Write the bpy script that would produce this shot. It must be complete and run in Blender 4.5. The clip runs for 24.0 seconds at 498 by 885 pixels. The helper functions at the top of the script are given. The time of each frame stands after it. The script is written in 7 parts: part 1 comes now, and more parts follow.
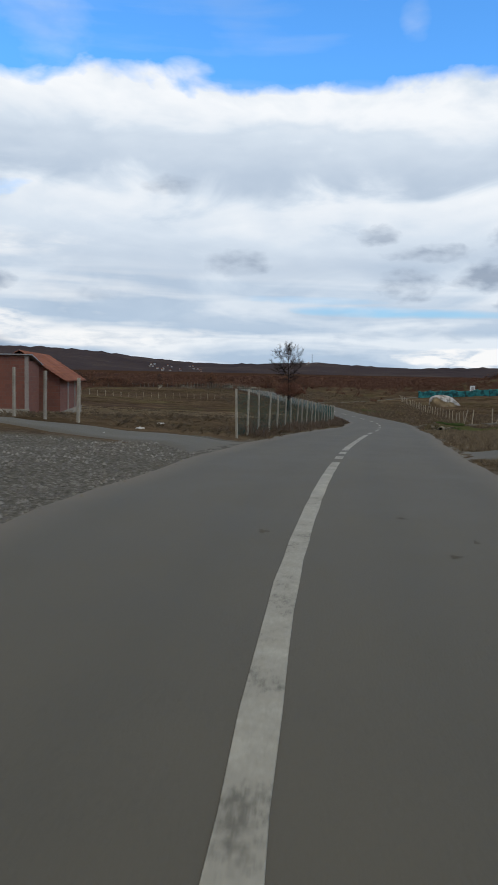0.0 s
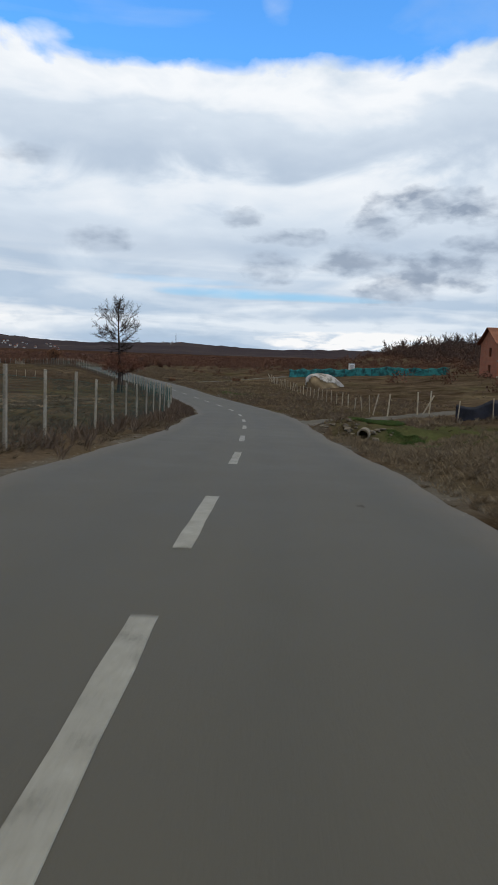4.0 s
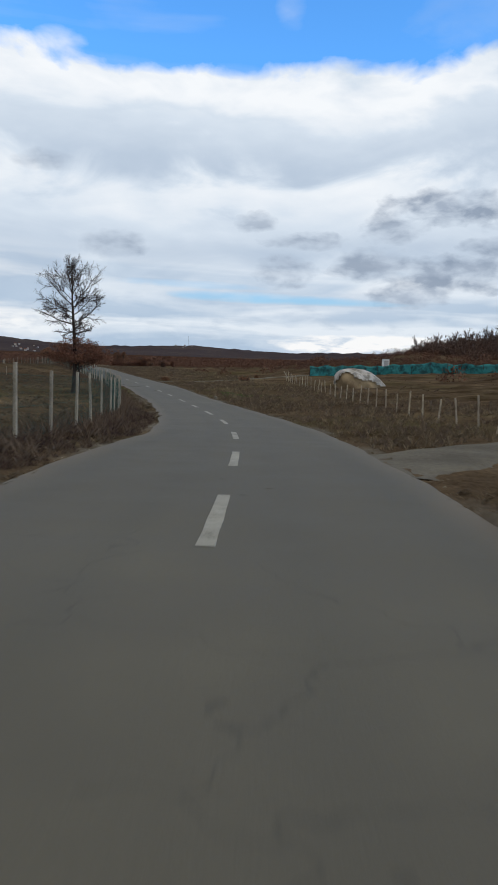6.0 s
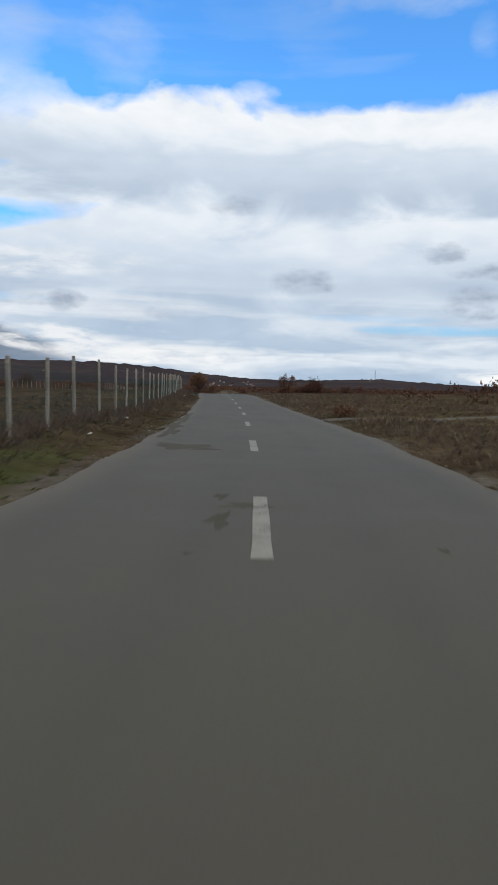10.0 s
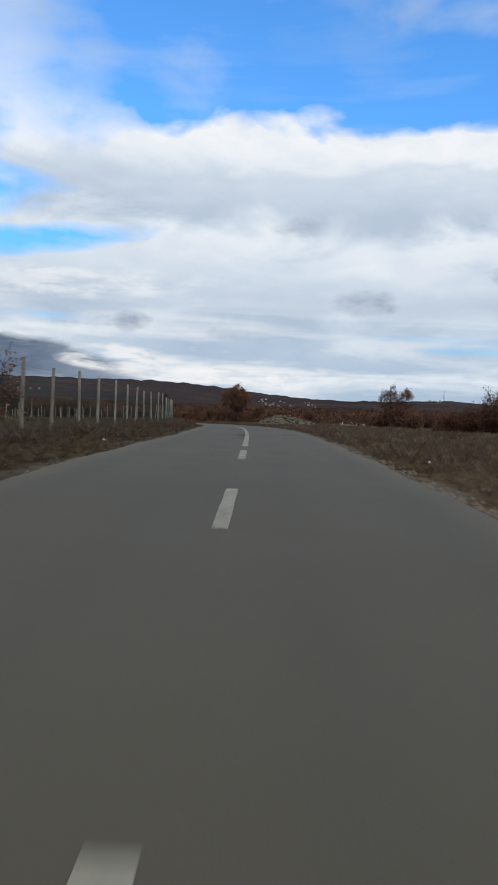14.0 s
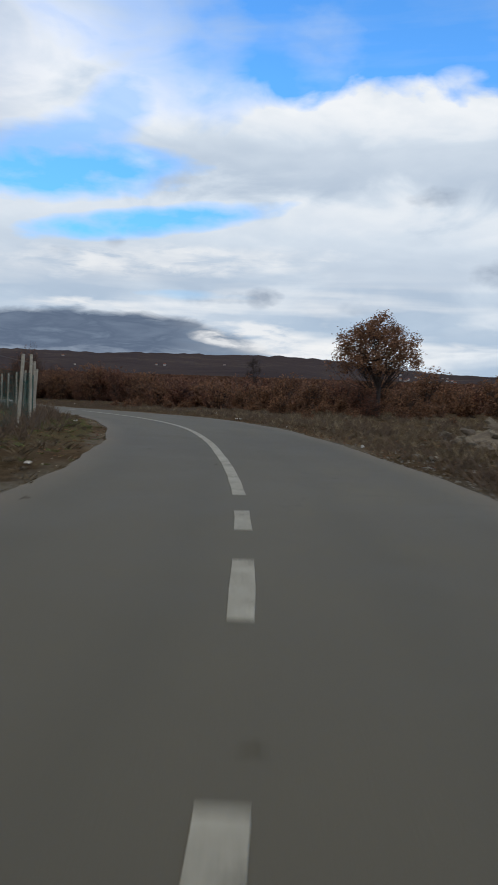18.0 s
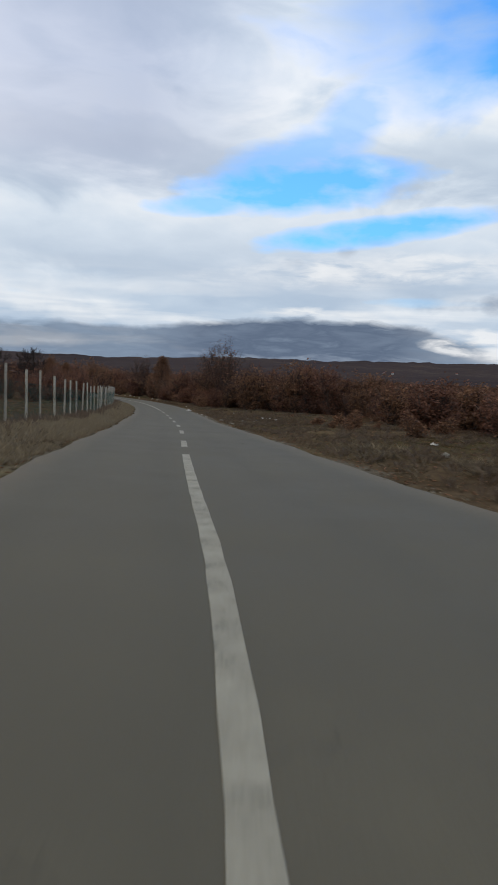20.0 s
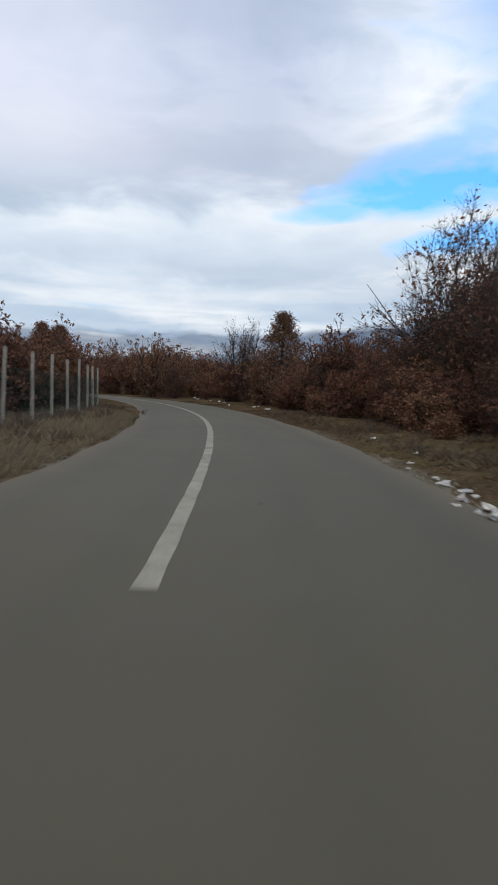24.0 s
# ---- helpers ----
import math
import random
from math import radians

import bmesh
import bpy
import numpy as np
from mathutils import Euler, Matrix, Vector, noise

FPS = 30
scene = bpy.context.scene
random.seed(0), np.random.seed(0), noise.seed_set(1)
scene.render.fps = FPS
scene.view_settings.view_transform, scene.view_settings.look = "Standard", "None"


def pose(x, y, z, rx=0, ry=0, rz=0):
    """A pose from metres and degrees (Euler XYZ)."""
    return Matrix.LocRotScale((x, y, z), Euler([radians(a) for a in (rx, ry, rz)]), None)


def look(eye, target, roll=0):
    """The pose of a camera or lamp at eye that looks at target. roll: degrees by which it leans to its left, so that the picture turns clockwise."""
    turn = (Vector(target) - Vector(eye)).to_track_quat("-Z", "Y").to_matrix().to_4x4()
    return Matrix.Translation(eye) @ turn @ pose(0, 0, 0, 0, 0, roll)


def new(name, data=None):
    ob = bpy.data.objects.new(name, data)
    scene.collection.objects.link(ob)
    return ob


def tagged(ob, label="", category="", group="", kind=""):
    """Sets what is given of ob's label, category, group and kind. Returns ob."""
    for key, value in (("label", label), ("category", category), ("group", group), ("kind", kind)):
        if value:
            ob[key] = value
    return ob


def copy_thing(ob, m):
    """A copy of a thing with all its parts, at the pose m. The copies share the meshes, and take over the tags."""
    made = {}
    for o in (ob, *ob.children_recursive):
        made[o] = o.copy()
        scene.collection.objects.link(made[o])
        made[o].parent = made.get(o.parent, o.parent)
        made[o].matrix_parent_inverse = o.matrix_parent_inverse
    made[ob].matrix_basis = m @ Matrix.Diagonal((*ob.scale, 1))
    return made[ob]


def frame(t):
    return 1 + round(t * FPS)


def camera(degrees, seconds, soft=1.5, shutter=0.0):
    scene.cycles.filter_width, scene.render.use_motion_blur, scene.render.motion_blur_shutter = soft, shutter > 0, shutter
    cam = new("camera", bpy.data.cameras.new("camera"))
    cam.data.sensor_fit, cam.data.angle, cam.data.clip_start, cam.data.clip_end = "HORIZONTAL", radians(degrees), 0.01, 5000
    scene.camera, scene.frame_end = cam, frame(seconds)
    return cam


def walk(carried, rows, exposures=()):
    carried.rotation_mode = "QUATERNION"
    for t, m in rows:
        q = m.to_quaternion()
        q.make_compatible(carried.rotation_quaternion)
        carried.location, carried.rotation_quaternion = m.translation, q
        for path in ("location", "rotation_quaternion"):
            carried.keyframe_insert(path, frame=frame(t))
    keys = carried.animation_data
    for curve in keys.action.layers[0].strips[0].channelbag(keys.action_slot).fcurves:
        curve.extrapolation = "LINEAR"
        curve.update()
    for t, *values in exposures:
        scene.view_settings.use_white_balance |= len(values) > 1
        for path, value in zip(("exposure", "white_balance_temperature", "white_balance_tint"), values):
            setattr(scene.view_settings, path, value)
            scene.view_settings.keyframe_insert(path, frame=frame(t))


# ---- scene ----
cam = camera(37.47, 24.0, soft=1.6, shutter=0.25)
# seconds, eye (x, y, z), then tilt, roll and heading in degrees
ROWS = [
    (0.0, 0.000, 0.000, 1.350, 84.914, -1.263, 2.679),
    (0.5, 0.040, 2.665, 1.285, 85.126, -1.767, 0.506),
    (1.0, 0.220, 5.681, 1.215, 85.221, -1.856, -2.251),
    (1.5, 0.580, 9.033, 1.133, 85.245, -2.110, -5.111),
    (2.0, 1.091, 12.735, 1.027, 85.092, -1.942, -6.743),
    (2.5, 1.718, 16.841, 0.888, 85.219, -1.348, -7.445),
    (3.0, 2.451, 21.387, 0.709, 84.190, -1.479, -7.920),
    (3.5, 3.274, 26.369, 0.488, 83.880, -1.751, -8.061),
    (4.0, 4.150, 31.769, 0.229, 83.692, -2.004, -7.794),
    (4.5, 5.053, 37.562, -0.065, 83.547, -2.227, -7.409),
    (5.0, 5.995, 43.725, -0.388, 84.003, -2.303, -7.329),
    (5.5, 6.984, 50.258, -0.734, 84.043, -2.199, -7.227),
    (6.0, 7.988, 57.182, -1.092, 83.947, -1.920, -6.760),
    (6.5, 8.955, 64.506, -1.445, 84.102, -1.733, -5.900),
    (7.0, 9.824, 72.244, -1.776, 84.341, -2.716, -4.658),
    (7.5, 10.510, 80.434, -2.076, 84.292, -2.551, -2.826),
    (8.0, 10.909, 89.102, -2.334, 85.099, -2.910, -0.479),
    (8.5, 10.924, 98.210, -2.544, 85.550, -2.184, 2.200),
    (9.0, 10.494, 107.675, -2.699, 85.617, -1.868, 4.938),
    (9.5, 9.662, 117.550, -2.786, 86.104, -2.010, 6.828),
    (10.0, 8.690, 126.940, -2.798, 86.214, -1.637, 7.596),
    (10.5, 7.520, 137.110, -2.760, 87.251, -2.167, 8.039),
    (11.0, 6.266, 147.531, -2.705, 86.868, -2.060, 8.328),
    (11.5, 4.938, 157.691, -2.645, 86.882, -1.587, 9.070),
    (12.0, 3.422, 167.832, -2.562, 87.063, -0.857, 10.317),
    (12.5, 1.706, 177.925, -2.440, 87.357, -0.292, 11.408),
    (13.0, -0.107, 187.973, -2.272, 87.699, -1.357, 11.664),
    (13.5, -1.956, 197.973, -2.068, 88.084, -2.632, 11.913),
    (14.0, -3.855, 207.909, -1.859, 87.645, -2.250, 12.318),
    (14.5, -5.801, 217.759, -1.676, 87.860, -0.915, 12.643),
    (15.0, -7.785, 227.485, -1.562, 86.353, 0.092, 13.009),
    (15.5, -9.782, 237.058, -1.538, 85.933, -0.883, 13.197),
    (16.0, -11.797, 246.459, -1.585, 85.943, -1.096, 13.582),
    (16.5, -13.912, 255.663, -1.667, 85.757, -0.744, 14.691),
    (17.0, -16.235, 264.635, -1.758, 86.098, -1.114, 16.521),
    (17.5, -18.867, 273.345, -1.853, 85.807, -1.972, 19.083),
    (18.0, -21.920, 281.769, -1.955, 85.463, -2.130, 22.476),
    (18.5, -25.484, 289.904, -2.066, 85.367, -1.359, 26.390),
    (19.0, -29.624, 297.747, -2.184, 85.724, -2.411, 30.696),
    (19.5, -34.404, 305.269, -2.312, 85.751, -3.099, 35.473),
    (20.0, -39.827, 312.458, -2.464, 85.447, -2.724, 39.982),
    (20.5, -45.820, 319.345, -2.660, 85.139, -2.291, 43.705),
    (21.0, -52.266, 326.005, -2.907, 84.819, -1.985, 46.359),
    (21.5, -59.033, 332.540, -3.199, 84.448, -1.600, 47.895),
    (22.0, -65.993, 339.045, -3.506, 84.497, -0.841, 48.502),
    (22.5, -73.054, 345.576, -3.791, 84.726, -1.132, 48.622),
    (23.0, -80.161, 352.150, -4.044, 84.373, -2.113, 48.546),
    (23.5, -87.298, 358.737, -4.265, 85.043, -2.028, 48.681),
    (24.0, -94.550, 365.219, -4.453, 85.690, -1.766, 50.073),
]
walk(cam, [(t, pose(x, y, z, a, b, c)) for t, x, y, z, a, b, c in ROWS], exposures=[(0.0, 0.0), (10.5, -0.02), (13.0, -0.05), (19.0, -0.06), (22.0, 0.02), (24.0, 0.08)])


# ---- sky, sun ----
def math_node(nt, op, a, b=0.0, c=0.0):
    n = nt.nodes.new("ShaderNodeMath")
    n.operation = op
    for i, v in enumerate((a, b, c)):
        if isinstance(v, (int, float)):
            n.inputs[i].default_value = v
        else:
            nt.links.new(v, n.inputs[i])
    return n.outputs[0]


def noise_node(nt, vector, scale, detail=5.0, rough=0.55, distortion=0.0):
    n = nt.nodes.new("ShaderNodeTexNoise")
    n.inputs["Scale"].default_value = scale
    n.inputs["Detail"].default_value = detail
    n.inputs["Roughness"].default_value = rough
    n.inputs["Distortion"].default_value = distortion
    nt.links.new(vector, n.inputs["Vector"])
    return n.outputs[0]


def ramp_node(nt, fac, stops, ease="EASE"):
    n = nt.nodes.new("ShaderNodeValToRGB")
    n.color_ramp.interpolation = ease
    els = n.color_ramp.elements
    while len(els) < len(stops):
        els.new(0.5)
    for e, (p, c) in zip(els, stops):
        e.position = p
        e.color = (*c, 1.0) if len(c) == 3 else c
    nt.links.new(fac, n.inputs[0])
    return n.outputs[0]


def grey_stops(*pairs):
    return [(p, (v, v, v)) for p, v in pairs]


def mix_node(nt, fac, a, b, blend="MIX"):
    n = nt.nodes.new("ShaderNodeMix")
    n.data_type, n.blend_type = "RGBA", blend
    for sock, v in ((n.inputs[0], fac), (n.inputs[6], a), (n.inputs[7], b)):
        if isinstance(v, (int, float)):
            sock.default_value = v
        elif isinstance(v, tuple):
            sock.default_value = (*v, 1.0) if len(v) == 3 else v
        else:
            nt.links.new(v, sock)
    return n.outputs[2]


SUN_ELEVATION, SUN_AZIMUTH = 38.0, -125.0   # azimuth from +y towards -x


def build_sky():
    world = bpy.data.worlds.new("winter_sky")
    scene.world = world
    world.use_nodes = True
    nt = world.node_tree
    nt.nodes.clear()
    out = nt.nodes.new("ShaderNodeOutputWorld")
    co = nt.nodes.new("ShaderNodeTexCoord")
    sep = nt.nodes.new("ShaderNodeSeparateXYZ")
    nt.links.new(co.outputs["Generated"], sep.inputs[0])
    sx, sy, sz = sep.outputs
    az = math_node(nt, "MULTIPLY", math_node(nt, "ARCTAN2", math_node(nt, "MULTIPLY", sx, -1.0), sy), 57.2958)
    el = math_node(nt, "MULTIPLY", math_node(nt, "ARCSINE", math_node(nt, "MINIMUM", math_node(nt, "MAXIMUM", sz, -1.0), 1.0)), 57.2958)
    def field(ka, ke, off, scale, detail, rough, distortion):
        c = nt.nodes.new("ShaderNodeCombineXYZ")
        nt.links.new(math_node(nt, "MULTIPLY", az, ka), c.inputs[0])
        nt.links.new(math_node(nt, "MULTIPLY", el, ke), c.inputs[1])
        c.inputs[2].default_value = off
        return noise_node(nt, c.outputs[0], scale, detail, rough, distortion)

    def clamp(v):
        return math_node(nt, "MAXIMUM", math_node(nt, "MINIMUM", v, 1.0), 0.0)

    broad = field(0.03, 0.11, 0.0, 1.0, 6.0, 0.5, 0.8)
    puff = field(0.105, 0.24, 7.3, 1.0, 7.0, 0.52, 0.5)
    shred = field(0.38, 0.85, 2.2, 1.0, 5.0, 0.5, 0.15)
    streak = field(0.05, 0.55, 5.1, 1.0, 3.5, 0.5, 0.5)
    streak_noise = math_node(nt, "SUBTRACT", streak, 0.5)
    wob = math_node(nt, "SUBTRACT", puff, 0.5)
    rag_noise = math_node(nt, "SUBTRACT", shred, 0.5)
    torn_noise = math_node(nt, "SUBTRACT", field(0.6, 1.0, 9.4, 1.0, 5.0, 0.48, 0.5), 0.5)

    def blob(a, e, wa, we, rag=1.0, tilt=0.0, soft=0.8, streaky=0.0, torn=0.0):
        """A patch round azimuth a and elevation e with a torn rim: 1 inside, 0 outside."""
        da = math_node(nt, "DIVIDE", math_node(nt, "SUBTRACT", az, a), wa)
        e2 = math_node(nt, "SUBTRACT", el, math_node(nt, "MULTIPLY_ADD", math_node(nt, "SUBTRACT", az, a), tilt, e))
        de = math_node(nt, "DIVIDE", e2, we)
        r2 = math_node(nt, "ADD", math_node(nt, "MULTIPLY", da, da), math_node(nt, "MULTIPLY", de, de))
        r2 = math_node(nt, "MULTIPLY_ADD", rag_noise, 6.0 * rag, math_node(nt, "MULTIPLY_ADD", wob, 3.0 * rag, math_node(nt, "MULTIPLY_ADD", streak_noise, 9.0 * streaky, r2)))
        if torn:
            r2 = math_node(nt, "MULTIPLY_ADD", torn_noise, torn, r2)
        return clamp(math_node(nt, "MULTIPLY", math_node(nt, "SUBTRACT", 1.3, r2), soft))

    def along(*stops):
        """A value that changes with azimuth: pairs of degrees and value."""
        lo, hi = min(v for _, v in stops), max(v for _, v in stops)
        r = ramp_node(nt, math_node(nt, "MULTIPLY_ADD", az, 1.0 / 180.0, 0.5), grey_stops(*[((d + 90.0) / 180.0, (v - lo) / (hi - lo)) for d, v in stops]))
        return math_node(nt, "MULTIPLY_ADD", r, hi - lo, lo)

    # upper rim of the white bank, blue above it
    curl = math_node(nt, "SUBTRACT", field(0.22, 0.34, 4.4, 1.0, 8.0, 0.5, 0.35), 0.5)
    crown = along((-90, 22.0), (-26, 21.6), (-12, 20.2), (4, 20.3), (14, 20.9), (20, 20.4), (26, 19.4), (32, 18.8), (90, 18.0))
    rim = math_node(nt, "ADD", crown, math_node(nt, "MULTIPLY_ADD", curl, 4.2, math_node(nt, "MULTIPLY_ADD", wob, 1.6, math_node(nt, "MULTIPLY", rag_noise, 0.5))))
    over = math_node(nt, "SUBTRACT", el, rim)
    crisp = along((-90, 0.9), (17, 0.9), (26, 0.24), (90, 0.24))
    blue = clamp(math_node(nt, "MULTIPLY_ADD", over, crisp, 0.25))
    # closed cloud again high overhead
    zenith = clamp(math_node(nt, "MULTIPLY_ADD", math_node(nt, "ADD", el, math_node(nt, "MULTIPLY", wob, 24.0)), 0.07, -2.1))
    blue = math_node(nt, "MULTIPLY", blue, math_node(nt, "SUBTRACT", 1.0, math_node(nt, "MULTIPLY", zenith, 0.92)))
    # thin wisps in the blue, a soft grey veil that closes towards the west
    wisp = clamp(math_node(nt, "MULTIPLY_ADD", broad, 5.0, math_node(nt, "MULTIPLY_ADD", wob, 1.6, -2.5)))
    blue = math_node(nt, "MULTIPLY", blue, math_node(nt, "MULTIPLY_ADD", wisp, -0.3, 1.0))
    for a, e, wa, we, k in ((7.4, 21.6, 1.7, 0.8, 0.75), (-9.0, 24.7, 1.0, 1.4, 0.22), (-3.0, 27.5, 7.0, 1.2, 0.35), (18.0, 23.5, 3.0, 2.5, 0.3)):
        blue = math_node(nt, "MULTIPLY", blue, math_node(nt, "MULTIPLY_ADD", blob(a, e, wa, we, 0.5, 0.05, 0.5), -k, 1.0))
    veil = math_node(nt, "ADD", along((-90, -0.5), (20, -0.4), (26, 0.2), (31, 0.62), (38, 0.95), (50, 1.2), (90, 1.3)), math_node(nt, "MULTIPLY_ADD", wob, 1.5, math_node(nt, "MULTIPLY_ADD", broad, 0.9, -0.45)))
    veil = clamp(math_node(nt, "MULTIPLY", veil, 1.25))
    blue = math_node(nt, "MULTIPLY", blue, math_node(nt, "MULTIPLY_ADD", veil, -0.95, 1.0))
    for a, e, wa, we, k, tilt in ((36.5, 14.9, 9, 2.0, 1.0, -0.07), (38, 16.6, 6, 2.0, 0.6, -0.25), (30.5, 11.8, 9.5, 1.1, 1.0, -0.14), (44.0, 13.2, 4.5, 0.8, 0.75, -0.08), (33, 19.5, 3.2, 2.6, 0.55, -0.4),
                                  (-7, 5.1, 8, 0.34, 0.55, 0.02), (-1, 5.9, 5, 0.3, 0.35, 0.0), (26, 6.6, 4, 0.35, 0.3, 0.0), (60, 6.0, 6, 0.4, 0.2, 0.0)):
        blue = math_node(nt, "MAXIMUM", blue, math_node(nt, "MULTIPLY", blob(a, e, wa, we, 0.25 if e > 8 else 0.4, tilt, 0.85 if e > 8 else 0.5, 0.07 if e > 8 else 0.7), k))

    # grey of the cloud bellies, in loose layers
    h = math_node(nt, "DIVIDE", math_node(nt, "ADD", el, math_node(nt, "ADD", math_node(nt, "MULTIPLY", wob, 9.0), math_node(nt, "MULTIPLY_ADD", broad, 8.0, -4.0))), 45.0)
    shade = ramp_node(nt, h, grey_stops((0.0, 0.35), (0.07, 0.25), (0.12, 0.45), (0.18, 0.62), (0.245, 0.3), (0.28, 0.22), (0.335, 0.62), (0.385, 0.42), (0.43, 0.02), (0.6, 0.5), (1.0, 0.3)))
    shade = clamp(math_node(nt, "ADD", shade, math_node(nt, "ADD", math_node(nt, "MULTIPLY", rag_noise, 0.22), math_node(nt, "MULTIPLY", wob, 1.1))))
    west = clamp(math_node(nt, "MULTIPLY_ADD", az, 0.09, -3.4))
    lift = clamp(math_node(nt, "MULTIPLY_ADD", el, 0.25, -3.2))
    shade = clamp(math_node(nt, "MULTIPLY_ADD", math_node(nt, "MULTIPLY", west, lift), 0.62, math_node(nt, "MULTIPLY", shade, math_node(nt, "SUBTRACT", 1.0, math_node(nt, "MULTIPLY", math_node(nt, "MULTIPLY", west, lift), 0.45)))))
    bright_west = clamp(math_node(nt, "MULTIPLY_ADD", az, 0.07, -3.5))
    shade = math_node(nt, "MULTIPLY", shade, math_node(nt, "MULTIPLY_ADD", math_node(nt, "MULTIPLY", bright_west, lift), -0.5, 1.0))
    cloud = ramp_node(nt, shade, [(0.0, (0.92, 0.95, 0.985)), (0.35, (0.68, 0.765, 0.865)), (0.7, (0.515, 0.61, 0.735)), (1.0, (0.415, 0.515, 0.65))], "LINEAR")

    # thin streaky layers low over the hills
    low = clamp(math_node(nt, "MULTIPLY_ADD", el, -0.17, 1.55))
    lines = clamp(math_node(nt, "MULTIPLY_ADD", streak_noise, 5.0, math_node(nt, "MULTIPLY_ADD", rag_noise, 1.3, 0.32)))
    cloud = mix_node(nt, math_node(nt, "MULTIPLY", low, 0.9), cloud, mix_node(nt, lines, (0.41, 0.535, 0.69), mix_node(nt, clamp(math_node(nt, "MULTIPLY_ADD", az, 0.08, -0.2)), (0.76, 0.83, 0.905), (0.93, 0.945, 0.955))))
    dark = 0.0
    for a, e, wa, we, k in ((-21.5, 11.8, 3.4, 0.8, 1.0), (-17.2, 10.2, 2.2, 0.6, 0.9), (-16.3, 7.7, 2.4, 0.8, 0.9), (-22, 7.2, 3.2, 0.8, 1.0),
                            (-19, 5.6, 2.2, 0.6, 0.9), (-9.2, 7.4, 1.6, 0.8, 0.9), (-10.5, 9.4, 2.6, 0.4, 0.8), (-7.0, 10.6, 1.3, 0.45, 0.75), (3.9, 8.6, 2.2, 0.55, 0.85),
                            (8.5, 14.0, 2.0, 0.4, 0.6), (25.5, 6.6, 2.0, 0.4, 0.8), (21.6, 6.7, 1.2, 0.45, 0.8),
                            (33, 10.2, 0.7, 0.3, 0.6), (37, 9.3, 0.8, 0.25, 0.6), (30.9, 11.2, 1.2, 0.3, 0.7), (-28, 9.0, 4.0, 1.5, 0.9), (14, 6.0, 2.0, 0.3, 0.4)):
        dark = math_node(nt, "MAXIMUM", dark, math_node(nt, "MULTIPLY", blob(a, e, wa * (1.3 if a < 0 else 1.1), we * (1.6 if a < 0 else 1.7), 0.6, 0.0, 0.7 if a < 0 else 0.5, 0.0, 2.4), k))
    mauve = mix_node(nt, 1.0, cloud, (1.05, 0.985, 1.0), "MULTIPLY")
    cloud = mix_node(nt, math_node(nt, "MULTIPLY", west, lift), cloud, mauve)
    cloud = mix_node(nt, math_node(nt, "MULTIPLY", dark, 0.9), cloud, mix_node(nt, clamp(math_node(nt, "MULTIPLY_ADD", shred, 3.2, -1.1)), (0.26, 0.325, 0.43), (0.44, 0.515, 0.625)))
    # long dark bank with a flat puffed top over the western hills
    heap = field(0.30, 1.25, 3.3, 1.0, 6.0, 0.55, 0.4)
    lump = math_node(nt, "SUBTRACT", heap, 0.5)
    ridge = along((-90, 2.0), (20, 2.6), (24, 4.2), (28, 5.2), (36, 5.4), (42, 4.9), (48, 4.4), (56, 4.2), (90, 4.0))
    below = math_node(nt, "SUBTRACT", math_node(nt, "MULTIPLY_ADD", lump, 1.1, math_node(nt, "MULTIPLY_ADD", curl, 1.0, ridge)), el)
    weight = along((-90, 0.0), (18, 0.0), (25, 0.75), (30, 1.0), (42, 1.0), (50, 0.7), (90, 0.55))
    bank = math_node(nt, "MULTIPLY", clamp(math_node(nt, "MULTIPLY", below, 1.9)), weight)
    # its foot breaks into pale layers
    foot = clamp(math_node(nt, "MULTIPLY_ADD", below, 0.40, math_node(nt, "MULTIPLY_ADD", streak_noise, 2.4, math_node(nt, "MULTIPLY_ADD", lump, 1.4, -1.05))))
    cloud = mix_node(nt, bank, cloud, mix_node(nt, foot, mix_node(nt, clamp(math_node(nt, "MULTIPLY_ADD", lump, 1.9, 0.4)), (0.085, 0.12, 0.19), (0.19, 0.245, 0.335)), (0.42, 0.49, 0.59)))
    # bright rim along its top
    edge = clamp(math_node(nt, "SUBTRACT", 1.0, math_node(nt, "MULTIPLY", math_node(nt, "ABSOLUTE", math_node(nt, "ADD", below, 0.22)), 2.8)))
    edge = math_node(nt, "MULTIPLY", math_node(nt, "MULTIPLY", edge, along((-90, 0.0), (23, 0.2), (27, 1.0), (36, 0.9), (42, 0.25), (90, 0.15))), clamp(math_node(nt, "MULTIPLY_ADD", wob, 4.0, 0.55)))
    cloud = mix_node(nt, math_node(nt, "MULTIPLY", edge, 0.85), cloud, (0.95, 0.955, 0.955))
    glow = math_node(nt, "MAXIMUM", math_node(nt, "MULTIPLY", blob(-16, 1.7, 7, 0.75, 0.35, 0.0, 2.2), 1.6), math_node(nt, "MAXIMUM", math_node(nt, "MAXIMUM", math_node(nt, "MAXIMUM", blob(22.5, 3.7, 4.5, 0.95, 0.35, 0.0, 1.6), blob(16, 2.7, 7, 0.6, 0.35, 0.0, 1.4)), math_node(nt, "MULTIPLY", blob(31, 8.9, 13, 1.3, 0.35, -0.05, 0.6), 1.1)), math_node(nt, "MULTIPLY", blob(14, 3.2, 9, 0.5, 0.4), 0.7)))
    glow = math_node(nt, "MULTIPLY", glow, clamp(math_node(nt, "MULTIPLY_ADD", heap, 5.0, -1.75)))
    cloud = mix_node(nt, clamp(math_node(nt, "MULTIPLY", glow, 0.75)), cloud, (0.95, 0.955, 0.96))
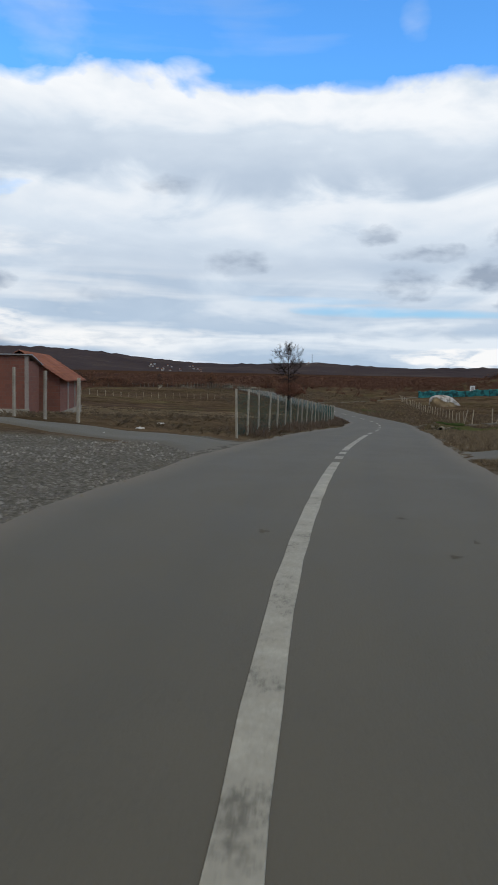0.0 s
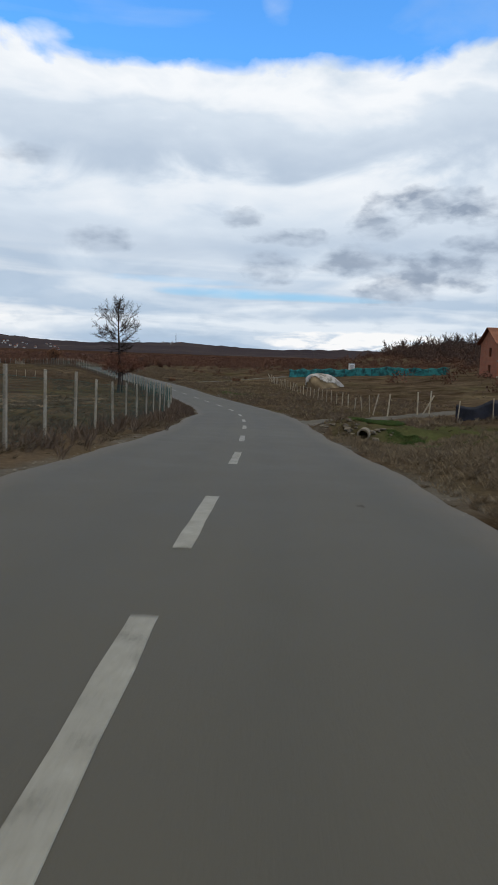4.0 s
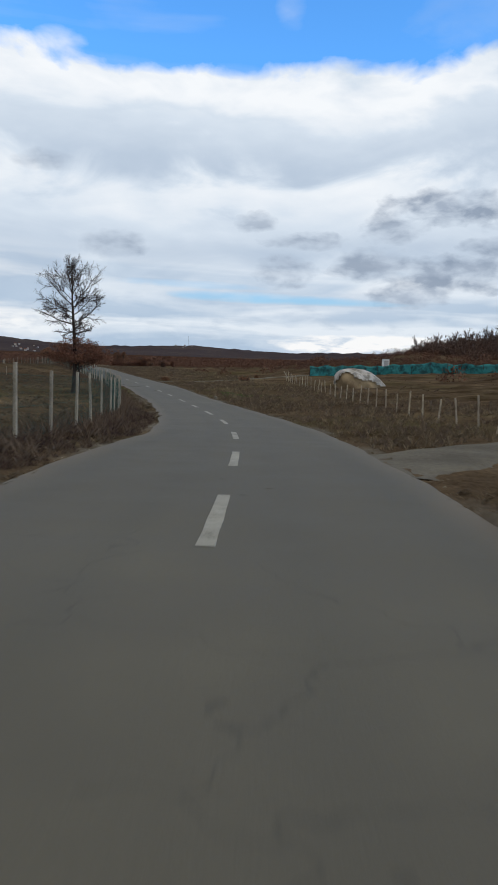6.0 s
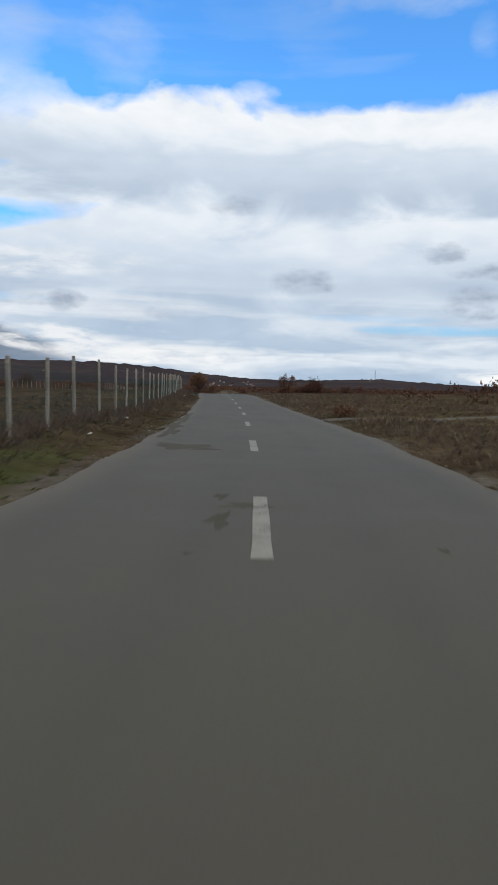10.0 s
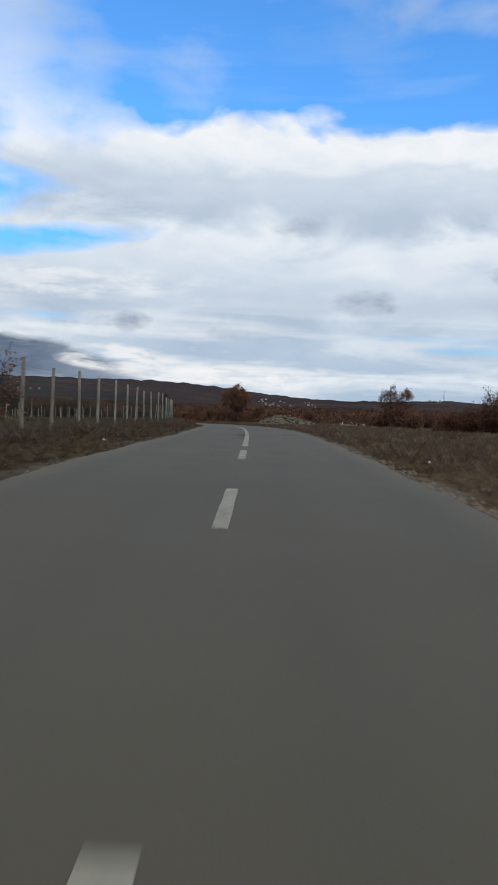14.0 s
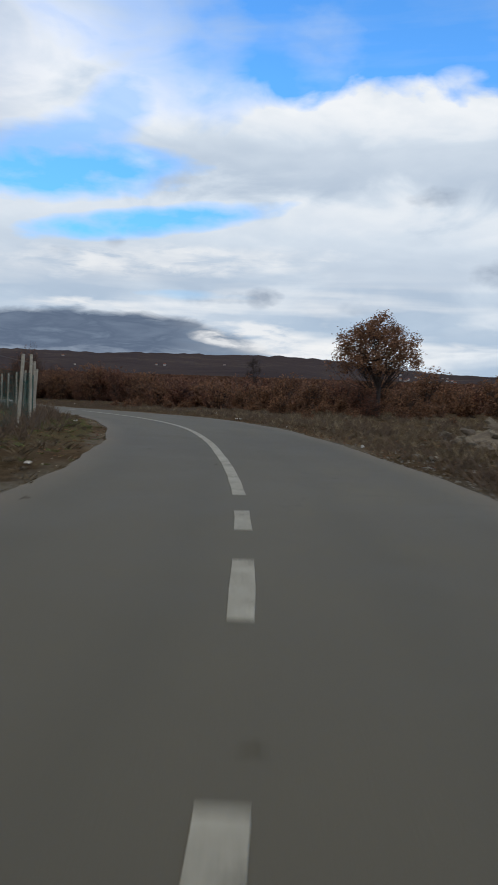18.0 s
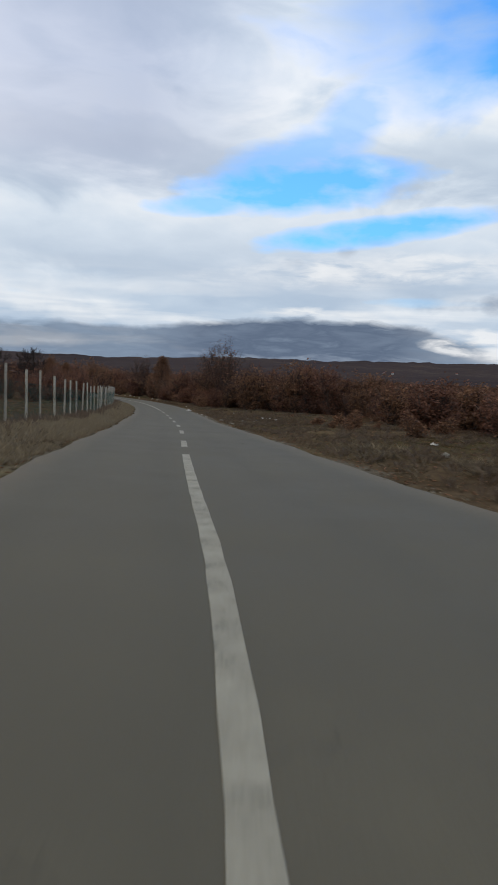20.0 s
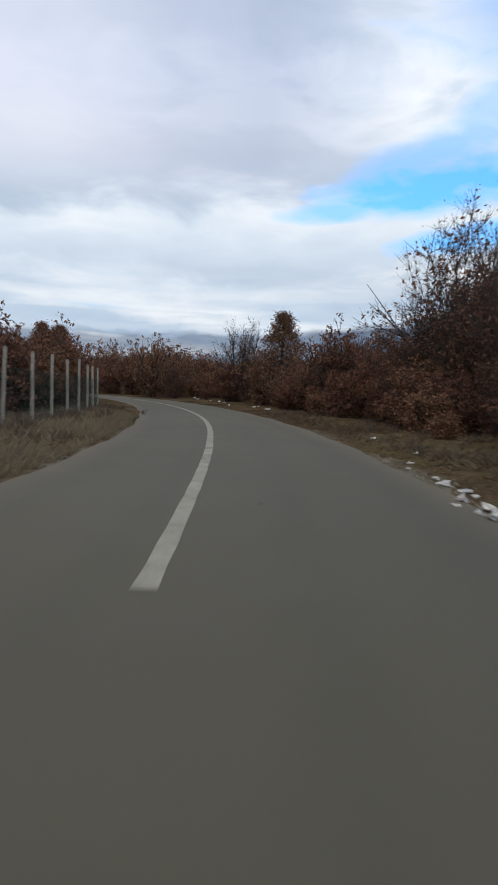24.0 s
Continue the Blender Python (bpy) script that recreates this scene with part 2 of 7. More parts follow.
    # grey bellies between the low heaps
    under = math_node(nt, "MULTIPLY", clamp(math_node(nt, "MULTIPLY_ADD", heap, -5.0, 2.3)), clamp(math_node(nt, "MULTIPLY_ADD", el, -0.28, 1.9)))
    cloud = mix_node(nt, math_node(nt, "MULTIPLY", under, 0.42), cloud, (0.40, 0.50, 0.63))

    sky = nt.nodes.new("ShaderNodeTexSky")
    sky.sky_type, sky.sun_disc = "NISHITA", False
    sky.sun_elevation, sky.sun_rotation = radians(SUN_ELEVATION), radians(-SUN_AZIMUTH)
    sky.air_density, sky.dust_density, sky.ozone_density = 1.0, 0.3, 4.0
    clear = nt.nodes.new("ShaderNodeBackground")
    clear.inputs["Strength"].default_value = 0.15
    height = clamp(math_node(nt, "MULTIPLY_ADD", el, 0.055, -0.2))
    deep = mix_node(nt, 1.0, sky.outputs[0], mix_node(nt, height, (0.38, 0.74, 0.96), (0.72, 1.40, 1.86)), "MULTIPLY")
    nt.links.new(deep, clear.inputs["Color"])
    cover = nt.nodes.new("ShaderNodeBackground")
    cover.inputs["Strength"].default_value = 1.0
    high = clamp(math_node(nt, "MULTIPLY_ADD", el, 0.07, -2.0))
    cloud = mix_node(nt, high, cloud, mix_node(nt, 1.0, cloud, (1.20, 1.02, 0.74), "MULTIPLY"))
    nt.links.new(cloud, cover.inputs["Color"])
    both = nt.nodes.new("ShaderNodeMixShader")
    nt.links.new(blue, both.inputs[0])
    nt.links.new(cover.outputs[0], both.inputs[1])
    nt.links.new(clear.outputs[0], both.inputs[2])
    nt.links.new(both.outputs[0], out.inputs[0])


build_sky()
sun = new("sun", bpy.data.lights.new("sun", "SUN"))
sun.data.energy, sun.data.angle, sun.data.color = 0.7, radians(14), (1.0, 0.93, 0.80)
_a, _e = radians(SUN_AZIMUTH), radians(SUN_ELEVATION)
sun.matrix_world = look((0, 0, 0), (math.sin(_a) * math.cos(_e), -math.cos(_a) * math.cos(_e), -math.sin(_e)))
sun.location = (0, 0, 80)


# ---- materials ----
def material(name, rough=0.9, metal=0.0, shine=0.3):
    m = bpy.data.materials.new(name)
    m.use_nodes = True
    nt = m.node_tree
    b = nt.nodes["Principled BSDF"]
    b.inputs["Roughness"].default_value = rough
    b.inputs["Metallic"].default_value = metal
    b.inputs["Specular IOR Level"].default_value = shine
    return m, nt, b


def coords(nt, kind="Object"):
    return nt.nodes.new("ShaderNodeTexCoord").outputs[kind]


def bump(nt, b, height, strength=0.4, distance=0.02):
    n = nt.nodes.new("ShaderNodeBump")
    n.inputs["Strength"].default_value, n.inputs["Distance"].default_value = strength, distance
    nt.links.new(height, n.inputs["Height"])
    nt.links.new(n.outputs[0], b.inputs["Normal"])


def two_scale(name, dark, light, big=0.3, small=8.0, rough=0.9, bump_size=0.01, bump_strength=0.4, per_object=0.0, per_island=0.0, metal=0.0):
    """A worn surface: blotches at one size, grain at another, each piece a little different."""
    m, nt, b = material(name, rough, metal, 0.1 if rough > 0.8 else 0.35)
    co = coords(nt)
    n1, n2 = noise_node(nt, co, big, 4.0), noise_node(nt, co, small, 6.0, 0.65)
    fac = math_node(nt, "ADD", math_node(nt, "MULTIPLY", n1, 0.55), math_node(nt, "MULTIPLY", n2, 0.45))
    col = ramp_node(nt, fac, [(0.32, dark), (0.68, light)])
    if per_object or per_island:
        if per_object:
            rnd, amount = nt.nodes.new("ShaderNodeObjectInfo").outputs["Random"], per_object
        else:
            rnd, amount = nt.nodes.new("ShaderNodeNewGeometry").outputs["Random Per Island"], per_island
        hsv = nt.nodes.new("ShaderNodeHueSaturation")
        nt.links.new(math_node(nt, "MULTIPLY_ADD", rnd, amount, 1.0 - amount / 2), hsv.inputs["Value"])
        nt.links.new(math_node(nt, "MULTIPLY_ADD", rnd, 0.04 * amount, 0.5 - 0.02 * amount), hsv.inputs["Hue"])
        nt.links.new(col, hsv.inputs["Color"])
        col = hsv.outputs[0]
    nt.links.new(col, b.inputs["Base Color"])
    bump(nt, b, n2, bump_strength, bump_size)
    return m


def asphalt_material():
    m, nt, b = material("asphalt", 0.8, 0.0, 0.22)
    co = coords(nt)
    big, mid, fine = noise_node(nt, co, 0.09, 4.0, 0.6), noise_node(nt, co, 0.7, 5.0, 0.6), noise_node(nt, co, 60.0, 3.0, 0.7)
    v = math_node(nt, "ADD", math_node(nt, "MULTIPLY", big, 0.45), math_node(nt, "ADD", math_node(nt, "MULTIPLY", mid, 0.3), math_node(nt, "MULTIPLY", fine, 0.25)))
    col = ramp_node(nt, v, [(0.3, (0.058, 0.0545, 0.0425)), (0.5, (0.082, 0.076, 0.0585)), (0.7, (0.108, 0.1005, 0.0765))])
    at = nt.nodes.new("ShaderNodeAttribute")
    at.attribute_name = "across"
    # dust that gathers at the rims and thinly down the middle of each lane
    rim = math_node(nt, "MAXIMUM", math_node(nt, "MULTIPLY_ADD", math_node(nt, "ABSOLUTE", at.outputs["Fac"]), 4.5, -3.7), 0.0)
    rim = math_node(nt, "MINIMUM", math_node(nt, "MULTIPLY", rim, math_node(nt, "MULTIPLY_ADD", mid, 2.2, -0.4)), 0.85)
    col = mix_node(nt, math_node(nt, "MAXIMUM", rim, 0.0), col, (0.135, 0.115, 0.09))
    # wheel tracks, polished a little darker, with a dusty strip between
    lane = math_node(nt, "ABSOLUTE", math_node(nt, "SUBTRACT", math_node(nt, "ABSOLUTE", at.outputs["Fac"]), 0.5))
    worn = math_node(nt, "MAXIMUM", math_node(nt, "MULTIPLY_ADD", math_node(nt, "ABSOLUTE", math_node(nt, "SUBTRACT", lane, 0.24)), -8.0, 1.0), 0.0)
    col = mix_node(nt, math_node(nt, "MULTIPLY", worn, math_node(nt, "MULTIPLY_ADD", mid, 0.5, -0.05)), col, (0.056, 0.0555, 0.046))
    # thin cracks
    vo = nt.nodes.new("ShaderNodeTexVoronoi")
    vo.feature = "DISTANCE_TO_EDGE"
    vo.inputs["Scale"].default_value = 0.55
    warp = nt.nodes.new("ShaderNodeVectorMath")
    warp.operation = "ADD"
    nt.links.new(co, warp.inputs[0])
    ns = nt.nodes.new("ShaderNodeTexNoise")
    ns.inputs["Scale"].default_value = 1.4
    nt.links.new(co, ns.inputs["Vector"])
    nt.links.new(ns.outputs[1], warp.inputs[1])
    nt.links.new(warp.outputs[0], vo.inputs["Vector"])
    crack = math_node(nt, "LESS_THAN", vo.outputs["Distance"], 0.006)
    crack = math_node(nt, "MULTIPLY", crack, math_node(nt, "GREATER_THAN", big, 0.62))
    col = mix_node(nt, math_node(nt, "MULTIPLY", crack, 0.3), col, (0.03, 0.03, 0.028))
    nt.links.new(col, b.inputs["Base Color"])
    nt.links.new(math_node(nt, "MULTIPLY_ADD", mid, 0.25, 0.6), b.inputs["Roughness"])
    bump(nt, b, fine, 0.5, 0.008)
    return m


def marking_material():
    m, nt, b = material("road_paint", 0.7)
    co = coords(nt)
    wear, grain = noise_node(nt, co, 2.5, 6.0, 0.7), noise_node(nt, co, 35.0, 4.0, 0.7)
    v = math_node(nt, "ADD", math_node(nt, "MULTIPLY", wear, 0.6), math_node(nt, "MULTIPLY", grain, 0.4))
    col = ramp_node(nt, v, [(0.38, (0.11, 0.105, 0.085)), (0.47, (0.235, 0.227, 0.188)), (0.66, (0.325, 0.316, 0.265))])
    nt.links.new(col, b.inputs["Base Color"])
    bump(nt, b, grain, 0.5, 0.006)
    return m


def ground_material():
    m, nt, b = material("dry_ground", 1.0, 0.0, 0.0)
    co = coords(nt)
    big, mid, fine = noise_node(nt, co, 0.035, 5.0, 0.6), noise_node(nt, co, 0.5, 6.0, 0.65), noise_node(nt, co, 7.0, 6.0, 0.7)
    v = math_node(nt, "ADD", math_node(nt, "MULTIPLY", big, 0.3), math_node(nt, "ADD", math_node(nt, "MULTIPLY", mid, 0.35), math_node(nt, "MULTIPLY", fine, 0.35)))
    tone = ramp_node(nt, noise_node(nt, co, 0.16, 6.0, 0.7, 0.6), [(0.36, (0.58, 0.55, 0.50)), (0.5, (1.0, 1.0, 1.0)), (0.66, (1.42, 1.40, 1.36))])
    hue = ramp_node(nt, noise_node(nt, co, 0.06, 4.0, 0.6), [(0.46, (1.0, 1.0, 1.0)), (0.68, (0.92, 1.03, 0.86))])
    grass = ramp_node(nt, v, [(0.38, (0.034, 0.024, 0.016)), (0.5, (0.078, 0.057, 0.037)), (0.63, (0.138, 0.106, 0.067))])
    grass = mix_node(nt, 1.0, mix_node(nt, 1.0, grass, tone, "MULTIPLY"), hue, "MULTIPLY")
    def attr(name):
        a = nt.nodes.new("ShaderNodeAttribute")
        a.attribute_name = name
        return a.outputs["Fac"]
    soil = ramp_node(nt, v, [(0.36, (0.030, 0.021, 0.017)), (0.66, (0.085, 0.060, 0.044))])
    green = ramp_node(nt, v, [(0.36, (0.040, 0.040, 0.018)), (0.66, (0.090, 0.098, 0.038))])
    grit = ramp_node(nt, v, [(0.36, (0.072, 0.064, 0.052)), (0.66, (0.155, 0.141, 0.116))])
    pebble = noise_node(nt, co, 13.0, 5.0, 0.7, 0.4)
    stones = ramp_node(nt, pebble, [(0.36, (0.060, 0.057, 0.049)), (0.5, (0.098, 0.094, 0.082)), (0.66, (0.185, 0.180, 0.163))])
    scrub = ramp_node(nt, v, [(0.36, (0.032, 0.018, 0.013)), (0.66, (0.085, 0.048, 0.031))])
    col = grass
    for name, c in (("scrub", scrub), ("soil", soil), ("green", green), ("grit", grit), ("stones", stones)):
        w = math_node(nt, "MULTIPLY_ADD", math_node(nt, "SUBTRACT", mid, 0.5), 1.6, math_node(nt, "MULTIPLY_ADD", attr(name), 1.6, -0.4))
        w = math_node(nt, "MAXIMUM", math_node(nt, "MINIMUM", w, 1.0), 0.0)
        col = mix_node(nt, w, col, c)
    nt.links.new(col, b.inputs["Base Color"])
    bump(nt, b, fine, 0.8, 0.06)
    return m


def hill_material():
    m, nt, b = material("wooded_hill", 1.0, 0.0, 0.0)
    co = coords(nt)
    big, mid, fine = noise_node(nt, co, 0.0035, 5.0, 0.6), noise_node(nt, co, 0.02, 6.0, 0.65), noise_node(nt, co, 0.15, 4.0, 0.7)
    v = math_node(nt, "ADD", math_node(nt, "MULTIPLY", big, 0.45), math_node(nt, "ADD", math_node(nt, "MULTIPLY", mid, 0.3), math_node(nt, "MULTIPLY", fine, 0.25)))
    # distance haze is put into these colours: greyer and more purple
    col = ramp_node(nt, v, [(0.36, (0.036, 0.031, 0.036)), (0.5, (0.057, 0.047, 0.050)), (0.62, (0.084, 0.069, 0.064)), (0.72, (0.12, 0.10, 0.082))])
    nt.links.new(col, b.inputs["Base Color"])
    bump(nt, b, fine, 1.0, 4.0)
    return m


def leaf_material(name, dark, light, trans=0.25):
    m, nt, b = material(name, 0.9, 0.0, 0.08)
    rnd = nt.nodes.new("ShaderNodeNewGeometry").outputs["Random Per Island"]
    obj = nt.nodes.new("ShaderNodeObjectInfo").outputs["Random"]
    v = math_node(nt, "ADD", math_node(nt, "MULTIPLY", rnd, 0.75), math_node(nt, "MULTIPLY", obj, 0.25))
    col = ramp_node(nt, v, [(0.0, dark), (0.7, light), (1.0, tuple(c * 1.5 for c in light))], "LINEAR")
    nt.links.new(col, b.inputs["Base Color"])
    if trans:
        t = nt.nodes.new("ShaderNodeBsdfTranslucent")
        nt.links.new(col, t.inputs["Color"])
        mx = nt.nodes.new("ShaderNodeMixShader")
        mx.inputs[0].default_value = trans
        nt.links.new(b.outputs[0], mx.inputs[1])
        nt.links.new(t.outputs[0], mx.inputs[2])
        nt.links.new(mx.outputs[0], nt.nodes["Material Output"].inputs[0])
    return m


def net_material(name, dark, light, rough=0.6, weave=30.0):
    m, nt, b = material(name, rough)
    co = coords(nt)
    n1, n2 = noise_node(nt, co, 1.3, 6.0, 0.65), noise_node(nt, co, weave, 2.0)
    v = math_node(nt, "ADD", math_node(nt, "MULTIPLY", n1, 0.8), math_node(nt, "MULTIPLY", n2, 0.2))
    nt.links.new(ramp_node(nt, v, [(0.38, dark), (0.60, light)]), b.inputs["Base Color"])
    bump(nt, b, n1, 0.6, 0.05)
    return m


ASPHALT, PAINT, GROUND, HILL = asphalt_material(), marking_material(), ground_material(), hill_material()
DUSTTRACK = two_scale("dusty_track", (0.072, 0.064, 0.050), (0.132, 0.120, 0.094), 0.5, 9.0, 0.98, 0.02, 0.6)
SCAR = two_scale("asphalt_scar", (0.060, 0.055, 0.042), (0.096, 0.089, 0.067), 1.5, 22.0, 0.92, 0.01)
CRUMB = two_scale("broken_verge", (0.09, 0.078, 0.062), (0.20, 0.18, 0.15), 0.9, 14.0, 0.98, 0.02, 0.7)
GRAVEL = two_scale("gravel", (0.08, 0.075, 0.068), (0.21, 0.20, 0.185), 0.5, 5.0, 0.95, 0.03, 0.8, per_island=0.7)
CONCRETE = two_scale("post_concrete", (0.185, 0.163, 0.128), (0.36, 0.325, 0.262), 1.2, 18.0, 0.92, 0.006, 0.4, per_object=0.3)
WOODPOST = two_scale("weathered_wood", (0.20, 0.168, 0.122), (0.42, 0.36, 0.27), 2.0, 25.0, 0.9, 0.005, 0.4, per_object=0.35)
STEEL = two_scale("galvanised_wire", (0.08, 0.085, 0.09), (0.16, 0.165, 0.17), 2.0, 20.0, 0.6, 0.001, 0.1, metal=0.7)
GREENWIRE = two_scale("green_wire", (0.012, 0.045, 0.038), (0.02, 0.08, 0.07), 2.0, 20.0, 0.85, 0.001, 0.1)
MORTAR = two_scale("mortar", (0.22, 0.18, 0.15), (0.33, 0.28, 0.24), 0.8, 16.0, 0.95, 0.006, 0.5)
ROOFTILE = two_scale("clay_tile", (0.155, 0.062, 0.040), (0.27, 0.112, 0.072), 0.6, 9.0, 0.85, 0.01, 0.4, per_object=0.4)
WALLWHITE = two_scale("limewash", (0.26, 0.25, 0.235), (0.48, 0.46, 0.43), 0.2, 2.0, 0.9, 0.01, 0.2, per_object=0.3)
SHEETGREY = two_scale("grey_roof_sheet", (0.16, 0.165, 0.17), (0.30, 0.305, 0.31), 0.5, 7.0, 0.6, 0.004, 0.2)
GLASS = two_scale("dark_glass", (0.02, 0.023, 0.027), (0.04, 0.045, 0.05), 0.5, 3.0, 0.12, 0.0, 0.0)
FRAMEWHITE = two_scale("white_frame", (0.60, 0.60, 0.58), (0.78, 0.78, 0.76), 2.0, 14.0, 0.5, 0.002, 0.1)
BARK = two_scale("grey_bark", (0.022, 0.017, 0.015), (0.068, 0.053, 0.045), 2.0, 16.0, 0.95, 0.02, 0.7)
TWIG = two_scale("twig_bark", (0.034, 0.024, 0.020), (0.095, 0.068, 0.054), 1.0, 12.0, 0.95, 0.01, 0.4)
LEAF = leaf_material("dry_oak_leaf", (0.072, 0.038, 0.024), (0.215, 0.116, 0.069))
LEAFRED = leaf_material("russet_leaf", (0.066, 0.033, 0.024), (0.185, 0.090, 0.060))
SCRUB = leaf_material("scrub_leaf", (0.070, 0.037, 0.026), (0.124, 0.066, 0.044), 0.0)
UNDERWOOD = leaf_material("bare_underwood", (0.036, 0.024, 0.020), (0.095, 0.062, 0.048), 0.0)
STRAW = leaf_material("dry_grass_blade", (0.076, 0.056, 0.037), (0.130, 0.099, 0.063), 0.0)
BLONDE = leaf_material("blonde_grass_blade", (0.115, 0.086, 0.054), (0.200, 0.155, 0.098), 0.0)
DEADWEED = leaf_material("dead_weed", (0.074, 0.052, 0.038), (0.128, 0.092, 0.064), 0.0)
GRASSGREEN = leaf_material("winter_grass_blade", (0.035, 0.042, 0.016), (0.100, 0.110, 0.042), 0.0)
FRESHGRASS = leaf_material("fresh_grass_blade", (0.030, 0.050, 0.014), (0.078, 0.118, 0.036), 0.0)
STONE = two_scale("pale_stone", (0.115, 0.104, 0.086), (0.27, 0.25, 0.21), 0.9, 9.0, 0.95, 0.02, 0.6, per_object=0.4)
BROWNSTONE = two_scale("earthy_stone", (0.085, 0.070, 0.052), (0.20, 0.172, 0.132), 0.9, 9.0, 0.95, 0.02, 0.6, per_object=0.5)
RUBBLE = two_scale("rubble_stone", (0.095, 0.082, 0.064), (0.235, 0.208, 0.165), 0.5, 7.0, 0.95, 0.02, 0.6, per_island=0.7)
TEAL = net_material("teal_net", (0.005, 0.040, 0.044), (0.022, 0.20, 0.20))
BLACKNET = net_material("black_net", (0.006, 0.006, 0.010), (0.016, 0.017, 0.026))
SHEET = net_material("pale_plastic_sheet", (0.14, 0.128, 0.108), (0.40, 0.38, 0.345), 0.6)
HAY = two_scale("hay", (0.12, 0.085, 0.05), (0.26, 0.20, 0.12), 1.0, 12.0, 1.0, 0.04, 0.8)
LITTER = two_scale("white_litter", (0.30, 0.285, 0.26), (0.66, 0.64, 0.60), 2.0, 14.0, 0.5, 0.004, 0.2, per_object=0.3)
LITTERGREEN = two_scale("green_litter", (0.03, 0.16, 0.10), (0.07, 0.30, 0.19), 2.0, 14.0, 0.5, 0.004, 0.2)


# ---- the plan: one road axis, all else by its length s along it and its distance d to the left ----
AXIS_START = (-0.01, -29.99)
AXIS_STEP = 10.0
AXIS_HEADING = [90.3, 90.1, 90.2, 88.6, 84.6, 82.0, 81.6, 81.3, 80.9, 81.5, 82.6, 85.0, 88.9, 92.2, 93.8, 94.7, 96.2, 97.7, 98.5, 98.5, 99.3, 100.0, 100.2, 100.6, 101.1, 101.5, 101.8, 102.2, 102.9, 103.4, 105.6, 107.7, 111.5, 116.6, 123.2, 131.2, 136.6, 135.8, 135.4, 136.5, 137.7, 137.6, 138.9, 138.6, 140.6, 143.8, 147.2, 149.8, 151.6, 155, 159, 163, 169, 175, 180, 184, 187, 188]
AXIS_HEIGHT = [0.7, 0.5, 0.25, 0.0, -0.25, -0.59, -1.03, -1.52, -2.04, -2.55, -3.0, -3.38, -3.68, -3.91, -4.06, -4.14, -4.14, -4.1, -4.05, -3.98, -3.9, -3.77, -3.61, -3.41, -3.21, -3.03, -2.92, -2.9, -2.95, -3.03, -3.13, -3.24, -3.36, -3.49, -3.63, -3.79, -4.0, -4.26, -4.57, -4.89, -5.18, -5.44, -5.66, -5.79, -5.87, -5.9, -5.93, -5.96, -6.0, -6.05, -6.05, -6.05, -6.05, -6.05, -6.05, -6.05, -6.05, -6.05]
AXIS_S = np.arange(-30.0, 540.0, 1.0)
_knots = -30.0 + AXIS_STEP * np.arange(len(AXIS_HEADING))
AXIS_H = np.radians(np.interp(AXIS_S, _knots, AXIS_HEADING))
_mid = np.radians(np.interp(AXIS_S + 0.5, _knots, AXIS_HEADING))
AXIS_P = np.vstack([AXIS_START, np.array(AXIS_START) + np.cumsum(np.stack([np.cos(_mid), np.sin(_mid)], 1), axis=0)[:-1]])
_soft = np.hanning(21) / np.hanning(21).sum()
AXIS_Z = np.convolve(np.pad(np.interp(AXIS_S, _knots, AXIS_HEIGHT), 10, "edge"), _soft, "valid")

# where the asphalt ends: s, distance to the left, distance to the right
EDGE = np.array([(-30, 3.2, 3.0), (5, 3.2, 3.0), (13, 3.2, 3.0), (23, 3.3, 3.0), (45, 3.3, 3.4), (58, 3.1, 3.15), (75, 3.4, 3.35), (82, 2.85, 3.45), (100, 2.9, 3.2),
                 (117, 2.8, 3.05), (127, 3.1, 3.0), (137, 2.85, 3.4), (150, 2.85, 3.8), (162, 3.0, 3.6), (180, 3.3, 3.4), (200, 3.35, 3.15), (222, 3.55, 3.3), (240, 3.05, 3.2),
                 (262, 3.3, 3.4), (280, 2.9, 3.5), (297, 3.0, 3.5), (305, 3.0, 3.5), (315, 3.05, 4.0), (325, 2.95, 4.3), (336, 3.1, 3.6), (370, 3.4, 2.95), (390, 3.0, 3.3),
                 (408, 2.8, 3.3), (430, 3.0, 3.2), (540, 3.0, 3.2)])


def edge_left(s):
    return np.interp(s, EDGE[:, 0], EDGE[:, 1]) + 0.05 * np.sin(s * 0.9) + 0.025 * np.sin(s * 3.3 + 1)


def edge_right(s):
    return np.interp(s, EDGE[:, 0], EDGE[:, 2]) + 0.05 * np.sin(s * 0.8 + 2) + 0.025 * np.sin(s * 3.7)


def plan_xy(s, d):
    h = np.interp(s, AXIS_S, AXIS_H)
    return np.interp(s, AXIS_S, AXIS_P[:, 0]) - np.sin(h) * d, np.interp(s, AXIS_S, AXIS_P[:, 1]) + np.cos(h) * d


def road_z(s):
    return np.interp(s, AXIS_S, AXIS_Z)


